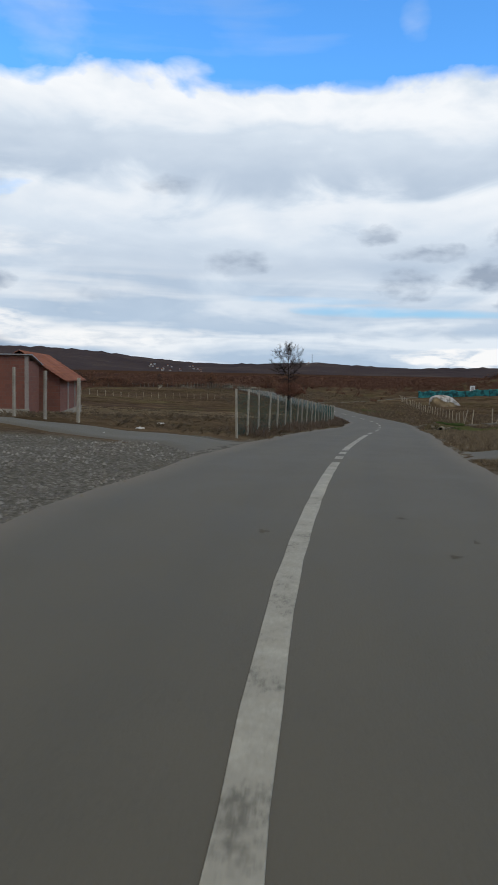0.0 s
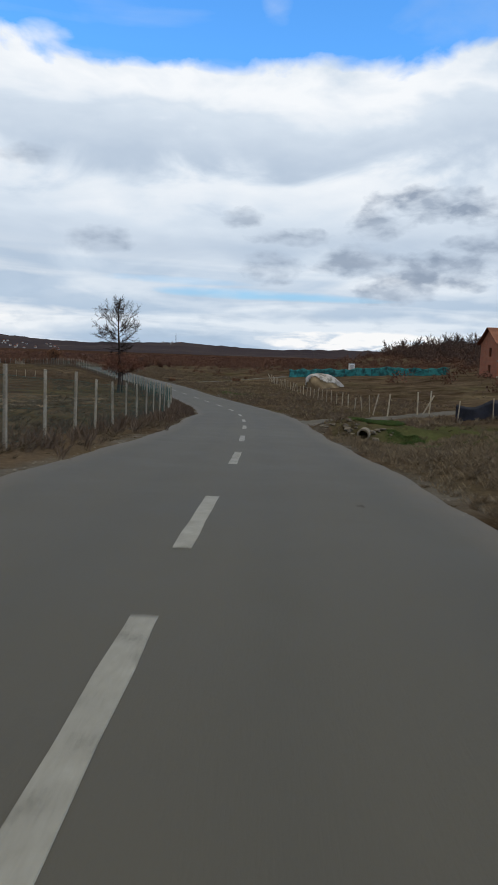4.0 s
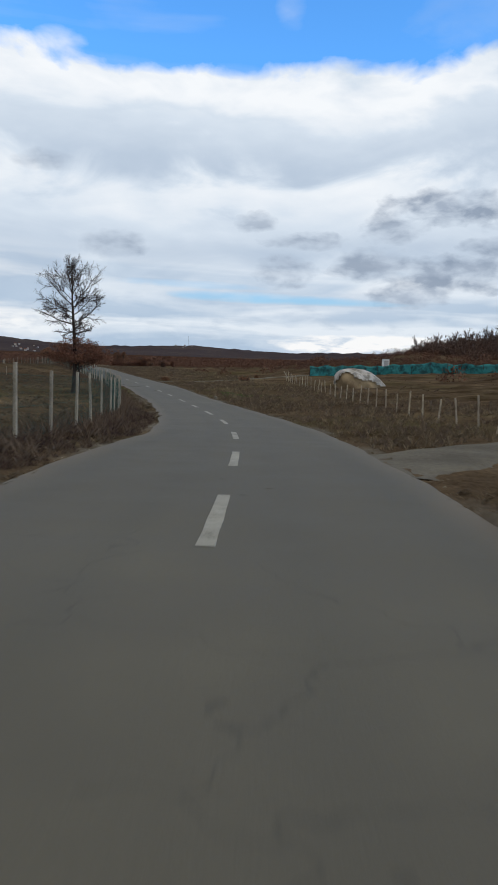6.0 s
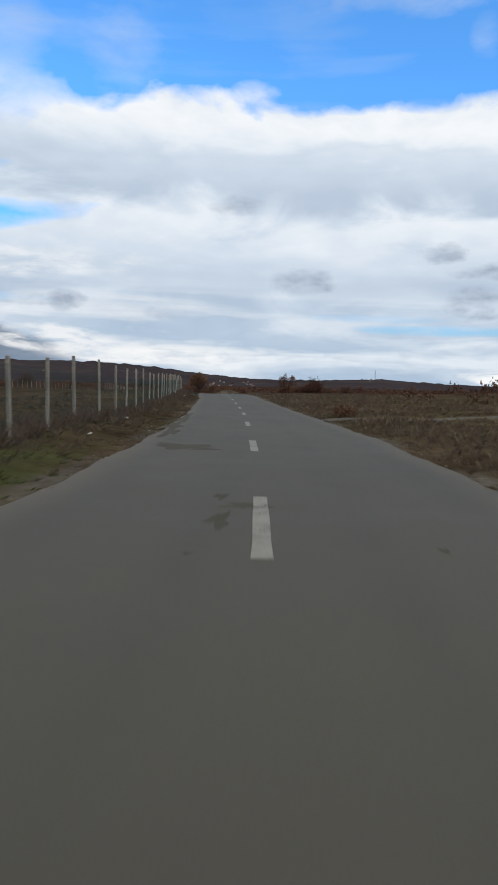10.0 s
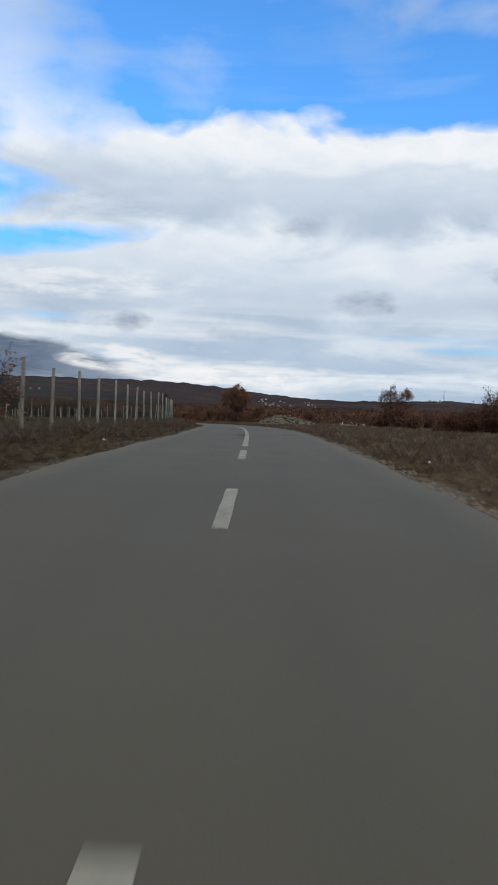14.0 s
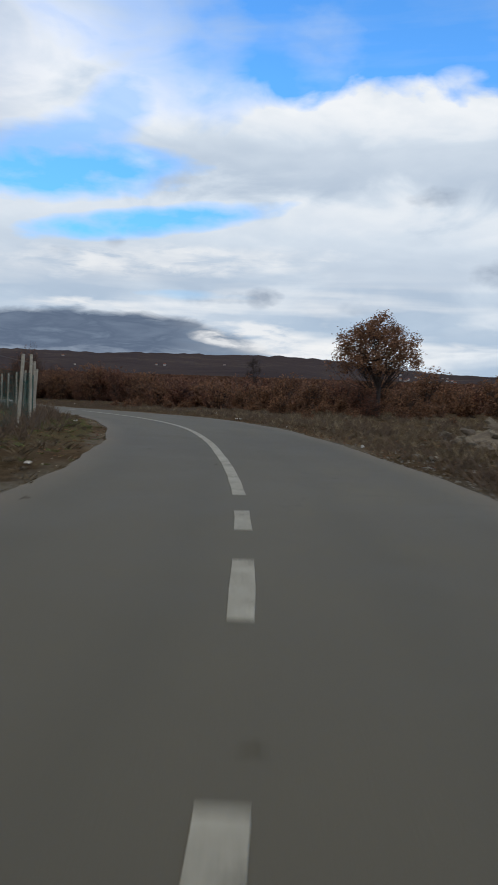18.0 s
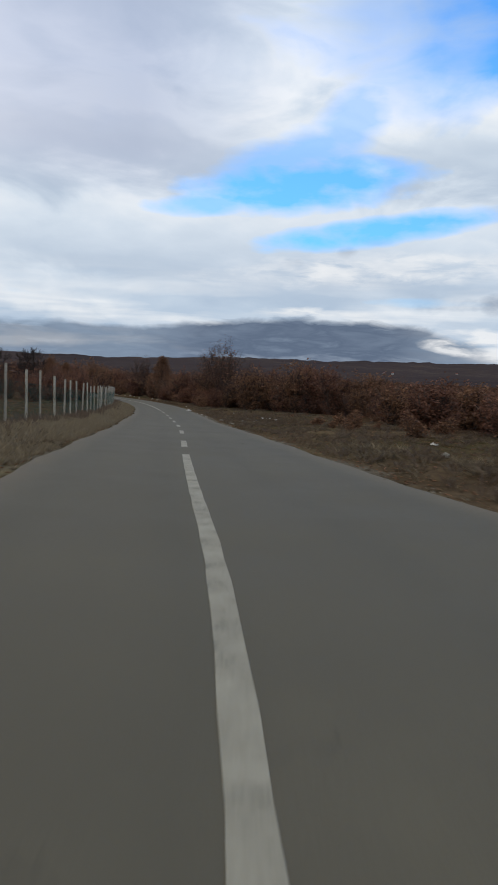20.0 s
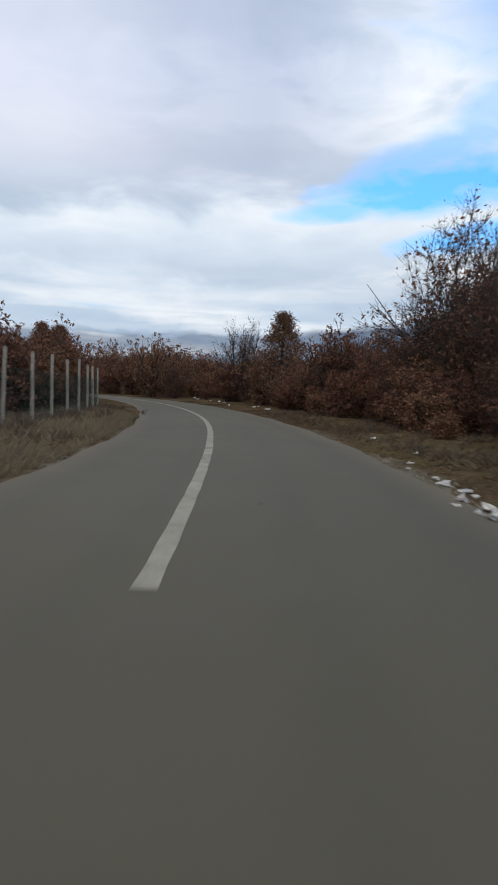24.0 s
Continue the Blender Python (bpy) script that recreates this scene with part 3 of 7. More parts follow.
def plan_sd(x, y):
    """Length along the axis, distance to its left, softened axis height, for arrays of places."""
    x, y = np.atleast_1d(np.asarray(x, float)), np.atleast_1d(np.asarray(y, float))
    s, d, zb = np.empty_like(x), np.empty_like(x), np.empty_like(x)
    for i in range(0, len(x), 4000):
        dx = x[i:i + 4000, None] - AXIS_P[None, :, 0]
        dy = y[i:i + 4000, None] - AXIS_P[None, :, 1]
        q = dx * dx + dy * dy
        j = q.argmin(1)
        k = np.arange(len(j))
        c, n = np.cos(AXIS_H[j]), np.sin(AXIS_H[j])
        s[i:i + 4000] = AXIS_S[j] + dx[k, j] * c + dy[k, j] * n
        d[i:i + 4000] = -dx[k, j] * n + dy[k, j] * c
        w = 1.0 / (q + 0.6) ** 2
        zb[i:i + 4000] = (w * AXIS_Z).sum(1) / w.sum(1)
    near = np.abs(d) < 6
    zb[near] = road_z(s[near])
    return s, d, zb


def step(v, a, b):
    u = np.clip((np.asarray(v, float) - a) / (b - a), 0, 1)
    return u * u * (3 - 2 * u)


def rough_noise(x, y):
    return (0.5 * np.sin(x * 0.9 + 1.3 * np.sin(y * 0.53)) * np.sin(y * 1.1 + 0.7) + 0.3 * np.sin(x * 2.3 + y * 1.7) * np.sin(y * 2.9 - x * 0.6)
            + 0.2 * np.sin(x * 0.23 + 2) * np.sin(y * 0.19))


def ground_z(x, y, bed=False):
    """Height of the open ground; bed: sunk under the road and its verges."""
    x, y = np.atleast_1d(np.asarray(x, float)), np.atleast_1d(np.asarray(y, float))
    s, d, zb = plan_sd(x, y)
    el, er = edge_left(s), edge_right(s)
    out_l, out_r = d - el, -d - er
    early = 1 - step(s, 40, 130)
    left = -0.02 + 0.17 * step(out_l, 0.3, 1.8) + (0.40 * early + 0.0) * step(out_l, 2, 8)
    left = left + 1.6 * step(d, 20, 80) * (1 - step(s, 150, 230))
    right = -0.02 + 0.10 * step(out_r, 0.4, 2.0)
    rise = 0.042 * (1 - step(s, 170, 260)) + 0.018
    right = right + rise * np.clip(out_r - 5, 0, 45)
    ditch = np.exp(-((s - 61) / 6.5) ** 2) * np.exp(-((out_r - 3.0) / 1.8) ** 2)
    right = right - 0.55 * ditch
    right = right + 0.72 * np.exp(-((s - 64.7) / 1.9) ** 4) * np.exp(-((d + 5.7) / 2.4) ** 4)
    z = np.where(d > 0, left, right)
    out = np.maximum(out_l, out_r)
    if bed:
        z = np.where(out < 1.9, np.minimum(z, z * step(out, 0.4, 1.9) - 0.22 * (1 - step(out, 0.9, 1.9))), z)
    far = np.maximum(np.maximum(out_l, out_r) - 45, 0)
    z = z + np.where(d > 0, 0.010, 0.016) * np.minimum(far, 700)
    bank = np.exp(-(((x - 98) / 42) ** 2 + ((y - 240) / 40) ** 2))
    z = z + 6.5 * bank
    verge = step(np.maximum(out_l, out_r), 0.15, 2.0)
    z = z + 0.07 * verge * rough_noise(x, y) * (1 + 2.0 * step(np.maximum(out_l, out_r), 8, 40))
    return zb + z


def spot(s, d, up=0.0):
    """A place on the ground by the plan."""
    x, y = plan_xy(s, d)
    return float(x), float(y), float(ground_z(x, y)[0]) + up


def ground_at(x, y, up=0.0):
    return float(x), float(y), float(ground_z(x, y)[0]) + up


# ---- mesh helpers ----
def mesh_object(name, verts, faces, mat, parent=None, smooth=False):
    me = bpy.data.meshes.new(name)
    verts = np.asarray(verts, np.float32)
    if isinstance(faces, np.ndarray):
        k = faces.shape[1]
        me.vertices.add(len(verts))
        me.vertices.foreach_set("co", verts.ravel())
        me.loops.add(faces.size)
        me.loops.foreach_set("vertex_index", faces.ravel().astype(np.int32))
        me.polygons.add(len(faces))
        me.polygons.foreach_set("loop_start", np.arange(0, faces.size, k, dtype=np.int32))
        me.polygons.foreach_set("loop_total", np.full(len(faces), k, np.int32))
        me.update(calc_edges=True)
    else:
        me.from_pydata(verts.tolist(), [], faces)
    if smooth:
        me.polygons.foreach_set("use_smooth", np.ones(len(me.polygons), bool))
    me.materials.append(mat)
    ob = new(name, me)
    if parent:
        ob.parent = parent
    return ob


def part(name, bm, mat, parent=None, label=""):
    me = bpy.data.meshes.new(name)
    bm.to_mesh(me)
    bm.free()
    me.materials.append(mat)
    ob = new(name, me)
    if parent:
        ob.parent = parent
    if label:
        tagged(ob, label)
    return ob


def empty(name, m, label, category, group="", kind=""):
    ob = new(name)
    ob.empty_display_size = 0.2
    ob.matrix_world = m
    return tagged(ob, label, category, group, kind)


def box(bm, x0, x1, y0, y1, z0, z1, bevel=0.0):
    g = bmesh.ops.create_cube(bm, size=1.0, matrix=Matrix.Translation(((x0 + x1) / 2, (y0 + y1) / 2, (z0 + z1) / 2)) @ Matrix.Diagonal((x1 - x0, y1 - y0, z1 - z0, 1)))
    if bevel:
        es = list({e for v in g["verts"] for e in v.link_edges})
        bmesh.ops.bevel(bm, geom=es, offset=bevel, segments=1, affect="EDGES")
    return bm


def fresh_box(*a, **k):
    return box(bmesh.new(), *a, **k)


def ribbon(s0, s1, step_len, left, right, lift, thick=0.0, cross=7, skirt=0.05):
    """A strip that follows the road axis between two distances (functions of s), with a curb of thickness at its sides."""
    ss = np.arange(s0, s1 + 1e-6, step_len)
    if ss[-1] < s1 - 1e-3:
        ss = np.append(ss, s1)
    verts, faces, across = [], [], []
    L, R = left(ss), right(ss)
    us = np.linspace(0, 1, cross)
    cols = cross + (2 if thick else 0)
    zs = road_z(ss)
    for i, s in enumerate(ss):
        row = [(L[i] + (R[i] - L[i]) * u, 0.0, 1 - 2 * u) for u in us]
        if thick:
            row = [(L[i] + skirt, -thick, 1.0)] + row + [(R[i] - skirt, -thick, -1.0)]
        for d, dz, a in row:
            x, y = plan_xy(s, d)
            verts.append((x, y, zs[i] + lift + dz))
            across.append(a)
        if i:
            b = i * cols
            faces += [(b - cols + j, b - cols + j + 1, b + j + 1, b + j) for j in range(cols - 1)]
    return np.array(verts), [f[::-1] for f in faces], across


def add_attribute(ob, name, values):
    a = ob.data.attributes.new(name, "FLOAT", "POINT")
    a.data.foreach_set("value", np.asarray(values, np.float32))


def scatter(name, tv, tf, places, sizes, turns, mat, tall=None, rng=None, parent=None):
    """One mesh of many copies of a small triangle template (tv, tf): for what nobody could count."""
    n, k = len(places), len(tv)
    c, s_ = np.cos(turns)[:, None], np.sin(turns)[:, None]
    zz = tall if tall is not None else sizes
    x = (tv[None, :, 0] * c - tv[None, :, 1] * s_) * sizes[:, None] + places[:, 0:1]
    y = (tv[None, :, 0] * s_ + tv[None, :, 1] * c) * sizes[:, None] + places[:, 1:2]
    z = tv[None, :, 2] * zz[:, None] + places[:, 2:3]
    v = np.stack([x, y, z], 2).reshape(-1, 3)
    f = (tf[None] + (np.arange(n) * k)[:, None, None]).reshape(-1, tf.shape[1])
    return mesh_object(name, v, f, mat, parent)


# ---- ground, hills, road ----
def spread(lo, hi, fine, far):
    mid = np.arange(lo, hi + fine, fine)
    out, g = [], fine
    while sum(out) < far:
        g *= 1.17
        out.append(g)
    c = np.cumsum(out)
    return np.concatenate([lo - c[::-1], mid, mid[-1] + c])


def build_ground():
    gx, gy = spread(-185.0, 75.0, 1.3, 4300.0), spread(-25.0, 440.0, 1.3, 4300.0)
    X, Y = np.meshgrid(gx, gy)
    x, y = X.ravel(), Y.ravel()
    z = ground_z(x, y, True)
    nx, ny = len(gx), len(gy)
    i = np.arange(nx * ny).reshape(ny, nx)
    f = np.stack([i[:-1, :-1], i[:-1, 1:], i[1:, 1:], i[1:, :-1]], 2).reshape(-1, 4)
    ob = mesh_object("ground", np.stack([x, y, z], 1), f, GROUND, smooth=True)
    s, d, _ = plan_sd(x, y)
    out_l, out_r = d - edge_left(s), -d - edge_right(s)
    out = np.maximum(out_l, out_r)
    field = step(d, 13, 22) * (1 - step(d, 75, 110)) * step(s, 26, 40) * (1 - step(s, 118, 150))
    bare = 1.15 * field * (0.35 + 0.65 * step(np.sin(s * 0.62 + 0.8 * np.sin(d * 0.07)) + 0.5 * np.sin(s * 1.7 + d * 0.05), -0.4, 0.6)) + 0.25 * (1 - step(out, 0.3, 1.5))
    bare += 0.5 * step(d, 10, 16) * step(s, 140, 160) * (1 - step(s, 205, 230))
    green = 0.95 * np.exp(-((s - 63) / 7.5) ** 4) * np.exp(-((out_r - 5.5) / 3.8) ** 4) + 0.6 * np.exp(-((s - 126) / 7) ** 2) * np.exp(-((out_r - 5) / 3) ** 2)
    green += 0.55 * np.exp(-((s - 137) / 12) ** 2) * np.exp(-((out_l - 1.2) / 1.2) ** 2) + 0.5 * np.exp(-((s - 318) / 16) ** 2) * np.exp(-((out_l - 1.6) / 1.8) ** 2)
    green += 0.45 * np.exp(-((s - 372) / 14) ** 2) * np.exp(-((out_l - 1.6) / 1.5) ** 2) + 0.35 * field * step(np.sin(d * 0.23 + 2), 0.2, 0.9)
    green += 0.4 * np.exp(-((s - 5) / 6) ** 2) * np.exp(-((out_l - 6) / 2) ** 2)
    grit = 0.8 * (1 - step(np.abs(out), 0.1, 0.8))
    grit += 0.8 * np.exp(-((s - 292) / 10) ** 2) * np.exp(-((out_r - 1.0) / 1.1) ** 2)
    stones = 1.1 * np.exp(-((s - 10.5) / 7.8) ** 6) * np.exp(-((out_l - 2.2) / 4.2) ** 6)
    scrub = np.where(d < 0, step(out_r, 55, 100), step(out_l, 80, 130)) * 0.9
    scrub = np.maximum(scrub, 0.8 * step(s, 325, 350) * step(out, 8, 18))
    for name, v in (("soil", bare), ("green", green), ("grit", grit), ("scrub", scrub), ("stones", stones)):
        add_attribute(ob, name, np.clip(v, 0, 1))
    return tagged(ob, "dry winter grassland with ploughed soil and scrub", "ground", kind="structure")


build_ground()

# skyline of the hills: bearing in degrees (to the left of +y), height in degrees
SKYLINE = np.array([(-180, 1.2), (-120, 1.3), (-60, 1.2), (-30, 1.3), (-15, 1.2), (-11, 1.02), (-8, 1.2), (-3.5, 1.42), (0, 1.3), (3, 1.2), (7, 1.12), (11, 1.5), (14, 1.9),
                    (19, 2.2), (24, 2.15), (30, 2.0), (36, 1.95), (42, 1.8), (49, 1.45), (56, 1.5), (63, 1.9), (80, 1.6), (120, 1.3), (180, 1.2)])


def build_hills():
    rng = np.random.RandomState(4)
    ccx, ccy = -30.0, 190.0
    azs = np.radians(np.arange(-180, 180, 0.4))
    rad = np.array([950, 1150, 1400, 1650, 1900, 2150, 2350, 2600, 2900])
    prof = np.array([0.0, 0.12, 0.26, 0.42, 0.62, 0.84, 1.0, 0.8, 0.0])
    peak = 2350 * np.tan(np.radians(np.interp(np.degrees(azs), SKYLINE[:, 0], SKYLINE[:, 1])))
    walkn = np.cumsum(rng.normal(0, 1, len(azs)))
    walkn -= np.linspace(walkn[0], walkn[-1], len(azs))
    walkn -= np.convolve(np.pad(walkn, 20, "wrap"), np.ones(41) / 41, "valid")
    crest = 0.8 * walkn + rng.uniform(-1.6, 2.0, len(azs))
    verts = []
    for r, p in zip(rad, prof):
        fold = 1 + 0.18 * np.sin(azs * 23 + r * 0.004) * (1 - p) + 0.1 * np.sin(azs * 57 + r * 0.01) * (1 - p)
        z = -2.0 + peak * p * fold + crest * p
        if p == 0:
            z = np.full(len(azs), -12.0)
        verts.append(np.stack([ccx - np.sin(azs) * r, ccy + np.cos(azs) * r, z], 1))
    n = len(azs)
    v = np.vstack(verts)
    f = np.array([(k * n + i, k * n + (i + 1) % n, (k + 1) * n + (i + 1) % n, (k + 1) * n + i) for k in range(len(rad) - 1) for i in range(n)])
    ob = mesh_object("hills", v, f[:, ::-1], HILL, smooth=True)
    return tagged(ob, "low purple-brown wooded hills along the horizon, haze in the colour", "hills", kind="structure")


build_hills()

v, f, across = ribbon(-30, 520, 1.0, edge_left, lambda s: -edge_right(s), 0.0, 0.14, 9)
road = mesh_object("road", v, f, ASPHALT, smooth=False)
add_attribute(road, "across", across)
tagged(road, "worn grey-brown asphalt country road with ragged edges", "road", kind="structure")


def verge(side, name):
    """The crumbling soil edge of the road, rising into the grass."""
    ss = np.arange(-30, 520.1, 0.5)
    rows = []
    for j, o in enumerate((-0.12, 0.0, 0.12, 0.3, 0.55, 0.9, 1.4, 2.1, 2.6)):
        e = edge_left(ss) if side > 0 else edge_right(ss)
        w = o + (0.10 * np.sin(ss * 3.1 + j) * np.sin(ss * 1.3) if 1 < j < 7 else 0)
        x, y = plan_xy(ss, side * (e + w))
        if j == 0:
            z = road_z(ss) - 0.07
        elif j == 1:
            z = road_z(ss) - 0.035
        else:
            z = ground_z(x, y) + 0.03 * np.sin(ss * 5.1 + 2 * j) * np.sin(ss * 2.2 - j) + (-0.30 if j == 8 else 0.0)
        rows.append(np.stack([x, y, z], 1))
    k = len(rows)
    v = np.stack(rows, 1).reshape(-1, 3)
    f = np.array([(i * k + j, (i + 1) * k + j, (i + 1) * k + j + 1, i * k + j + 1) for i in range(len(ss) - 1) for j in range(k - 1)])
    ob = mesh_object(name, v, f if side < 0 else f[:, ::-1], GROUND, smooth=True)
    n = len(ss)
    sv = np.repeat(ss, k)
    ov = np.tile(np.arange(k), n)
    apron = (side > 0) * (sv > 2.5) * (sv < 24)
    sandy = (side > 0) * 0.6 * np.exp(-((sv - 116) / 16) ** 4)
    add_attribute(ob, "stones", apron * 1.1)
    add_attribute(ob, "grit", (1 - apron) * np.maximum(sandy * (ov < 6) * 0.8, np.where(ov < 4, 0.75, np.where(ov < 5, 0.35, 0.0)) * (0.6 + 0.4 * np.sin(sv * 0.6))))
    add_attribute(ob, "soil", np.where(apron > 0, 0.0, np.where((ov > 2) & (ov < 7), 0.35, 0.1)))
    g = (np.exp(-((sv - 137) / 12) ** 2) * 0.7 + np.exp(-((sv - 318) / 16) ** 2) * 0.7 + 0.6 * np.exp(-((sv - 372) / 14) ** 2)) if side > 0 else (np.exp(-((sv - 62) / 8) ** 2) * 0.6 + np.exp(-((sv - 126) / 7) ** 2) * 0.5)
    add_attribute(ob, "green", g * (ov > 3))
    add_attribute(ob, "scrub", np.zeros(n * k))
    return tagged(ob, "bare crumbling soil verge beside the asphalt", "verge", kind="structure")


verge(1, "verge_west")
verge(-1, "verge_east")


def marking(s0, s1, wide=0.175):
    w = lambda s: 0.5 * wide + 0.006 * np.sin(s * 5.0)
    aside = lambda s: np.interp(s, [5.0, 9.0, 16.0, 22.0, 27.0, 38.0, 47.0, 51.0, 59.0, 72.0, 80.0, 91.0, 98.0, 255.0, 274.0, 288.0, 295.0, 302.0, 308.0, 315.0, 330.0, 345.0, 380.0, 396.0, 402.5, 406.0, 411.0, 417.0, 422.0, 432.0, 445.0], [0.2, 0.14, 0.08, 0.11, 0.06, 0.0, -0.13, -0.13, -0.03, 0.0, -0.05, -0.05, 0.0, 0.03, 0.08, 0.02, 0.06, 0.2, 0.17, 0.06, 0.08, 0.02, 0.05, 0.02, 0.13, 0.2, 0.27, 0.3, 0.25, 0.1, 0.0])
    v, f, _ = ribbon(s0, s1, 0.75, lambda s: w(s) + aside(s), lambda s: aside(s) - w(s), 0.006, 0.005, 3, 0.003)
    return tagged(mesh_object("line_marking", v, f, PAINT, road), "white worn road paint stripe")


for a, b in ((-30, 16.0), (17.0, 17.9), (18.8, 19.8), (20.5, 36.4), (232.4, 288.0), (290.0, 291.6), (292.9, 294.1), (295.4, 339.5), (402.3, 510)):
    marking(a, b)
for mid_s in (40.2, 48.8, 57.0, 66.0, 73.7, 81.9, 90.8, 99.3, 107.9, 116.6, 126.4, 135.3, 145.9, 157.2, 168.5, 179.0, 189.6, 200.5, 210.0, 219.0, 228.5, 344.2, 353.5, 362.4, 370.7, 379.3, 387.6, 396.7):
    marking(mid_s - 1.75, mid_s + 1.75)



def track(name, way, wide, mat, lift, label, jag=0.25, mouth=0.0):
    """A side track that lies on the open ground along a few plan points and sinks into it at its rims."""
    pts = np.array(way, float)
    l = np.concatenate([[0], np.cumsum(np.hypot(*np.diff(pts, axis=0).T))])
    u = np.arange(0, l[-1], 0.6)
    k = np.hanning(9) / np.hanning(9).sum()
    s = np.convolve(np.pad(np.interp(u, l, pts[:, 0]), 4, "edge"), k, "valid")
    d = np.convolve(np.pad(np.interp(u, l, pts[:, 1]), 4, "edge"), k, "valid")
    x, y = plan_xy(s, d)
    tx, ty = np.gradient(x), np.gradient(y)
    m = np.hypot(tx, ty)
    px, py = -ty / m, tx / m
    full = wide + mouth * np.exp(-u / 2.2)
    es = (-0.62, -0.5, -0.3, 0.0, 0.3, 0.5, 0.62)
    rows = []
    for j, e in enumerate(es):
        w = full * e + (jag * np.sin(u * 1.3 + j) * np.sin(u * 0.7) if j in (0, 1, 5, 6) else 0)
        gx, gy = x + px * w, y + py * w
        gs, gd, _ = plan_sd(gx, gy)
        out = np.maximum(gd - edge_left(gs), -gd - edge_right(gs))
        up = np.where(j in (0, 6), -0.10, lift) * step(out, 0.0, 1.2) + 0.012 * np.sin(u * 2.1 + j)
        z = np.where(out < 0.12, road_z(gs) - 0.025, ground_z(gx, gy) + up)
        rows.append(np.stack([gx, gy, z], 1))
    v = np.stack(rows, 1).reshape(-1, 3)
    n = len(u)
    f = np.array([(i * 7 + j, (i + 1) * 7 + j, (i + 1) * 7 + j + 1, i * 7 + j + 1) for i in range(n - 1) for j in range(6)])
    ob = mesh_object(name, v, f[:, ::-1], mat, smooth=True)
    return tagged(ob, label, "side road", kind="structure")


track("side_road_west", [(20.4, 2.9), (20.4, 5.0), (20.3, 7.0), (20.6, 9.5), (21.8, 13), (25.5, 24), (33, 45)], 2.8, ASPHALT, 0.05, "narrow asphalt side road joining the main road", 0.2, 3.0)
track("farm_entry", [(20.6, -2.5), (20.7, -4.0), (20.7, -6.0), (20.2, -10), (19, -19)], 1.9, ASPHALT, 0.05, "short paved farm entry in the dry grass", 0.15, 1.6)
track("side_track_east", [(71.6, -2.0), (74.9, -4.6), (78.5, -8), (82.5, -14), (88, -26), (96, -50)], 2.7, DUSTTRACK, 0.05, "grey-brown gravel side track crossing the ditch", 0.25, 0.8)
track("field_track", [(163.6, -3.1), (163.2, -8), (163.8, -14), (167, -23), (174, -42), (180, -62)], 1.5, DUSTTRACK, 0.04, "pale earth track leading into the grassland", 0.3, 1.0)


def worn_spot(s, d, long, wide, seed, mat, label):
    """A ragged flat scar in the asphalt."""
    rng = random.Random(seed)
    n = 22
    ph = [rng.uniform(0, 6.28) for _ in range(4)]
    x0, y0 = plan_xy(s, d)
    vs = [(x0, y0, float(road_z(s)) + 0.004)]
    for i in range(n):
        a = 2 * math.pi * i / n
        r = 1 + 0.32 * math.sin(3 * a + ph[0]) + 0.22 * math.sin(5 * a + ph[1]) + 0.16 * math.sin(8 * a + ph[2]) + rng.uniform(-0.12, 0.12)
        ss, dd = s + math.cos(a) * long / 2 * r, d + math.sin(a) * wide / 2 * r
        x, y = plan_xy(ss, dd)
        vs.append((x, y, float(road_z(ss)) + 0.003))
    ob = mesh_object("asphalt_patch", vs, [(0, 1 + i, 1 + (i + 1) % n) for i in range(n)], mat, road)
    return tagged(ob, label)


for i, (s, d, long, wide) in enumerate(((145.1, 1.75, 1.5, 1.3), (144.4, 1.2, 0.7, 0.8), (150.5, 2.5, 4.0, 0.5), (154.5, 2.75, 5.0, 0.6), (160, 2.8, 6.0, 0.5), (165, 2.9, 4.0, 0.4), (238.3, 1.1, 0.16, 1.3), (238.5, 0.25, 0.5, 0.7), (238.9, -0.15, 0.6, 0.3),
                                        (240.6, 0.2, 1.4, 0.45), (242.2, 0.15, 1.6, 0.5), (243.6, 0.3, 1.8, 0.6), (245.6, 0.25, 1.8, 0.5), (249.0, 0.35, 0.5, 0.12), (252.5, 0.3, 0.6, 0.10), (246.5, -2.1, 0.9, 1.0), (241.6, -1.9, 0.5, 0.5), (135.3, 0.45, 0.9, 0.22), (136.3, 0.2, 0.4, 0.5), (137.0, 0.5, 0.5, 0.18),
                                        (7.2, 0.55, 0.16, 0.1), (8.4, -0.9, 0.14, 0.1), (6.4, -1.2, 0.12, 0.1))):
    worn_spot(s, d, long, wide, i, SCAR, "dark worn scar in the asphalt")
_r = random.Random(41)
for i in range(70):
    s = _r.uniform(4, 430)
    side = _r.choice((1, -1))
    worn_spot(s, side * abs(_r.gauss(1.2, 0.9)), _r.uniform(0.05, 0.25), _r.uniform(0.04, 0.14), 100 + i, SCAR, "small dark pit in the asphalt")


# ---- fences ----
def post_mesh(high, wide, mat, name="fence_post"):
    bm = bmesh.new()
    box(bm, -wide / 2, wide / 2, -wide / 2, wide / 2, -0.25, high, wide * 0.13)
    for v in bm.verts:
        if v.co.z > 0.5:
            v.co.x *= 0.88
            v.co.y *= 0.88
    me = bpy.data.meshes.new(name)
    bm.to_mesh(me)
    bm.free()
    me.materials.append(mat)
    return me


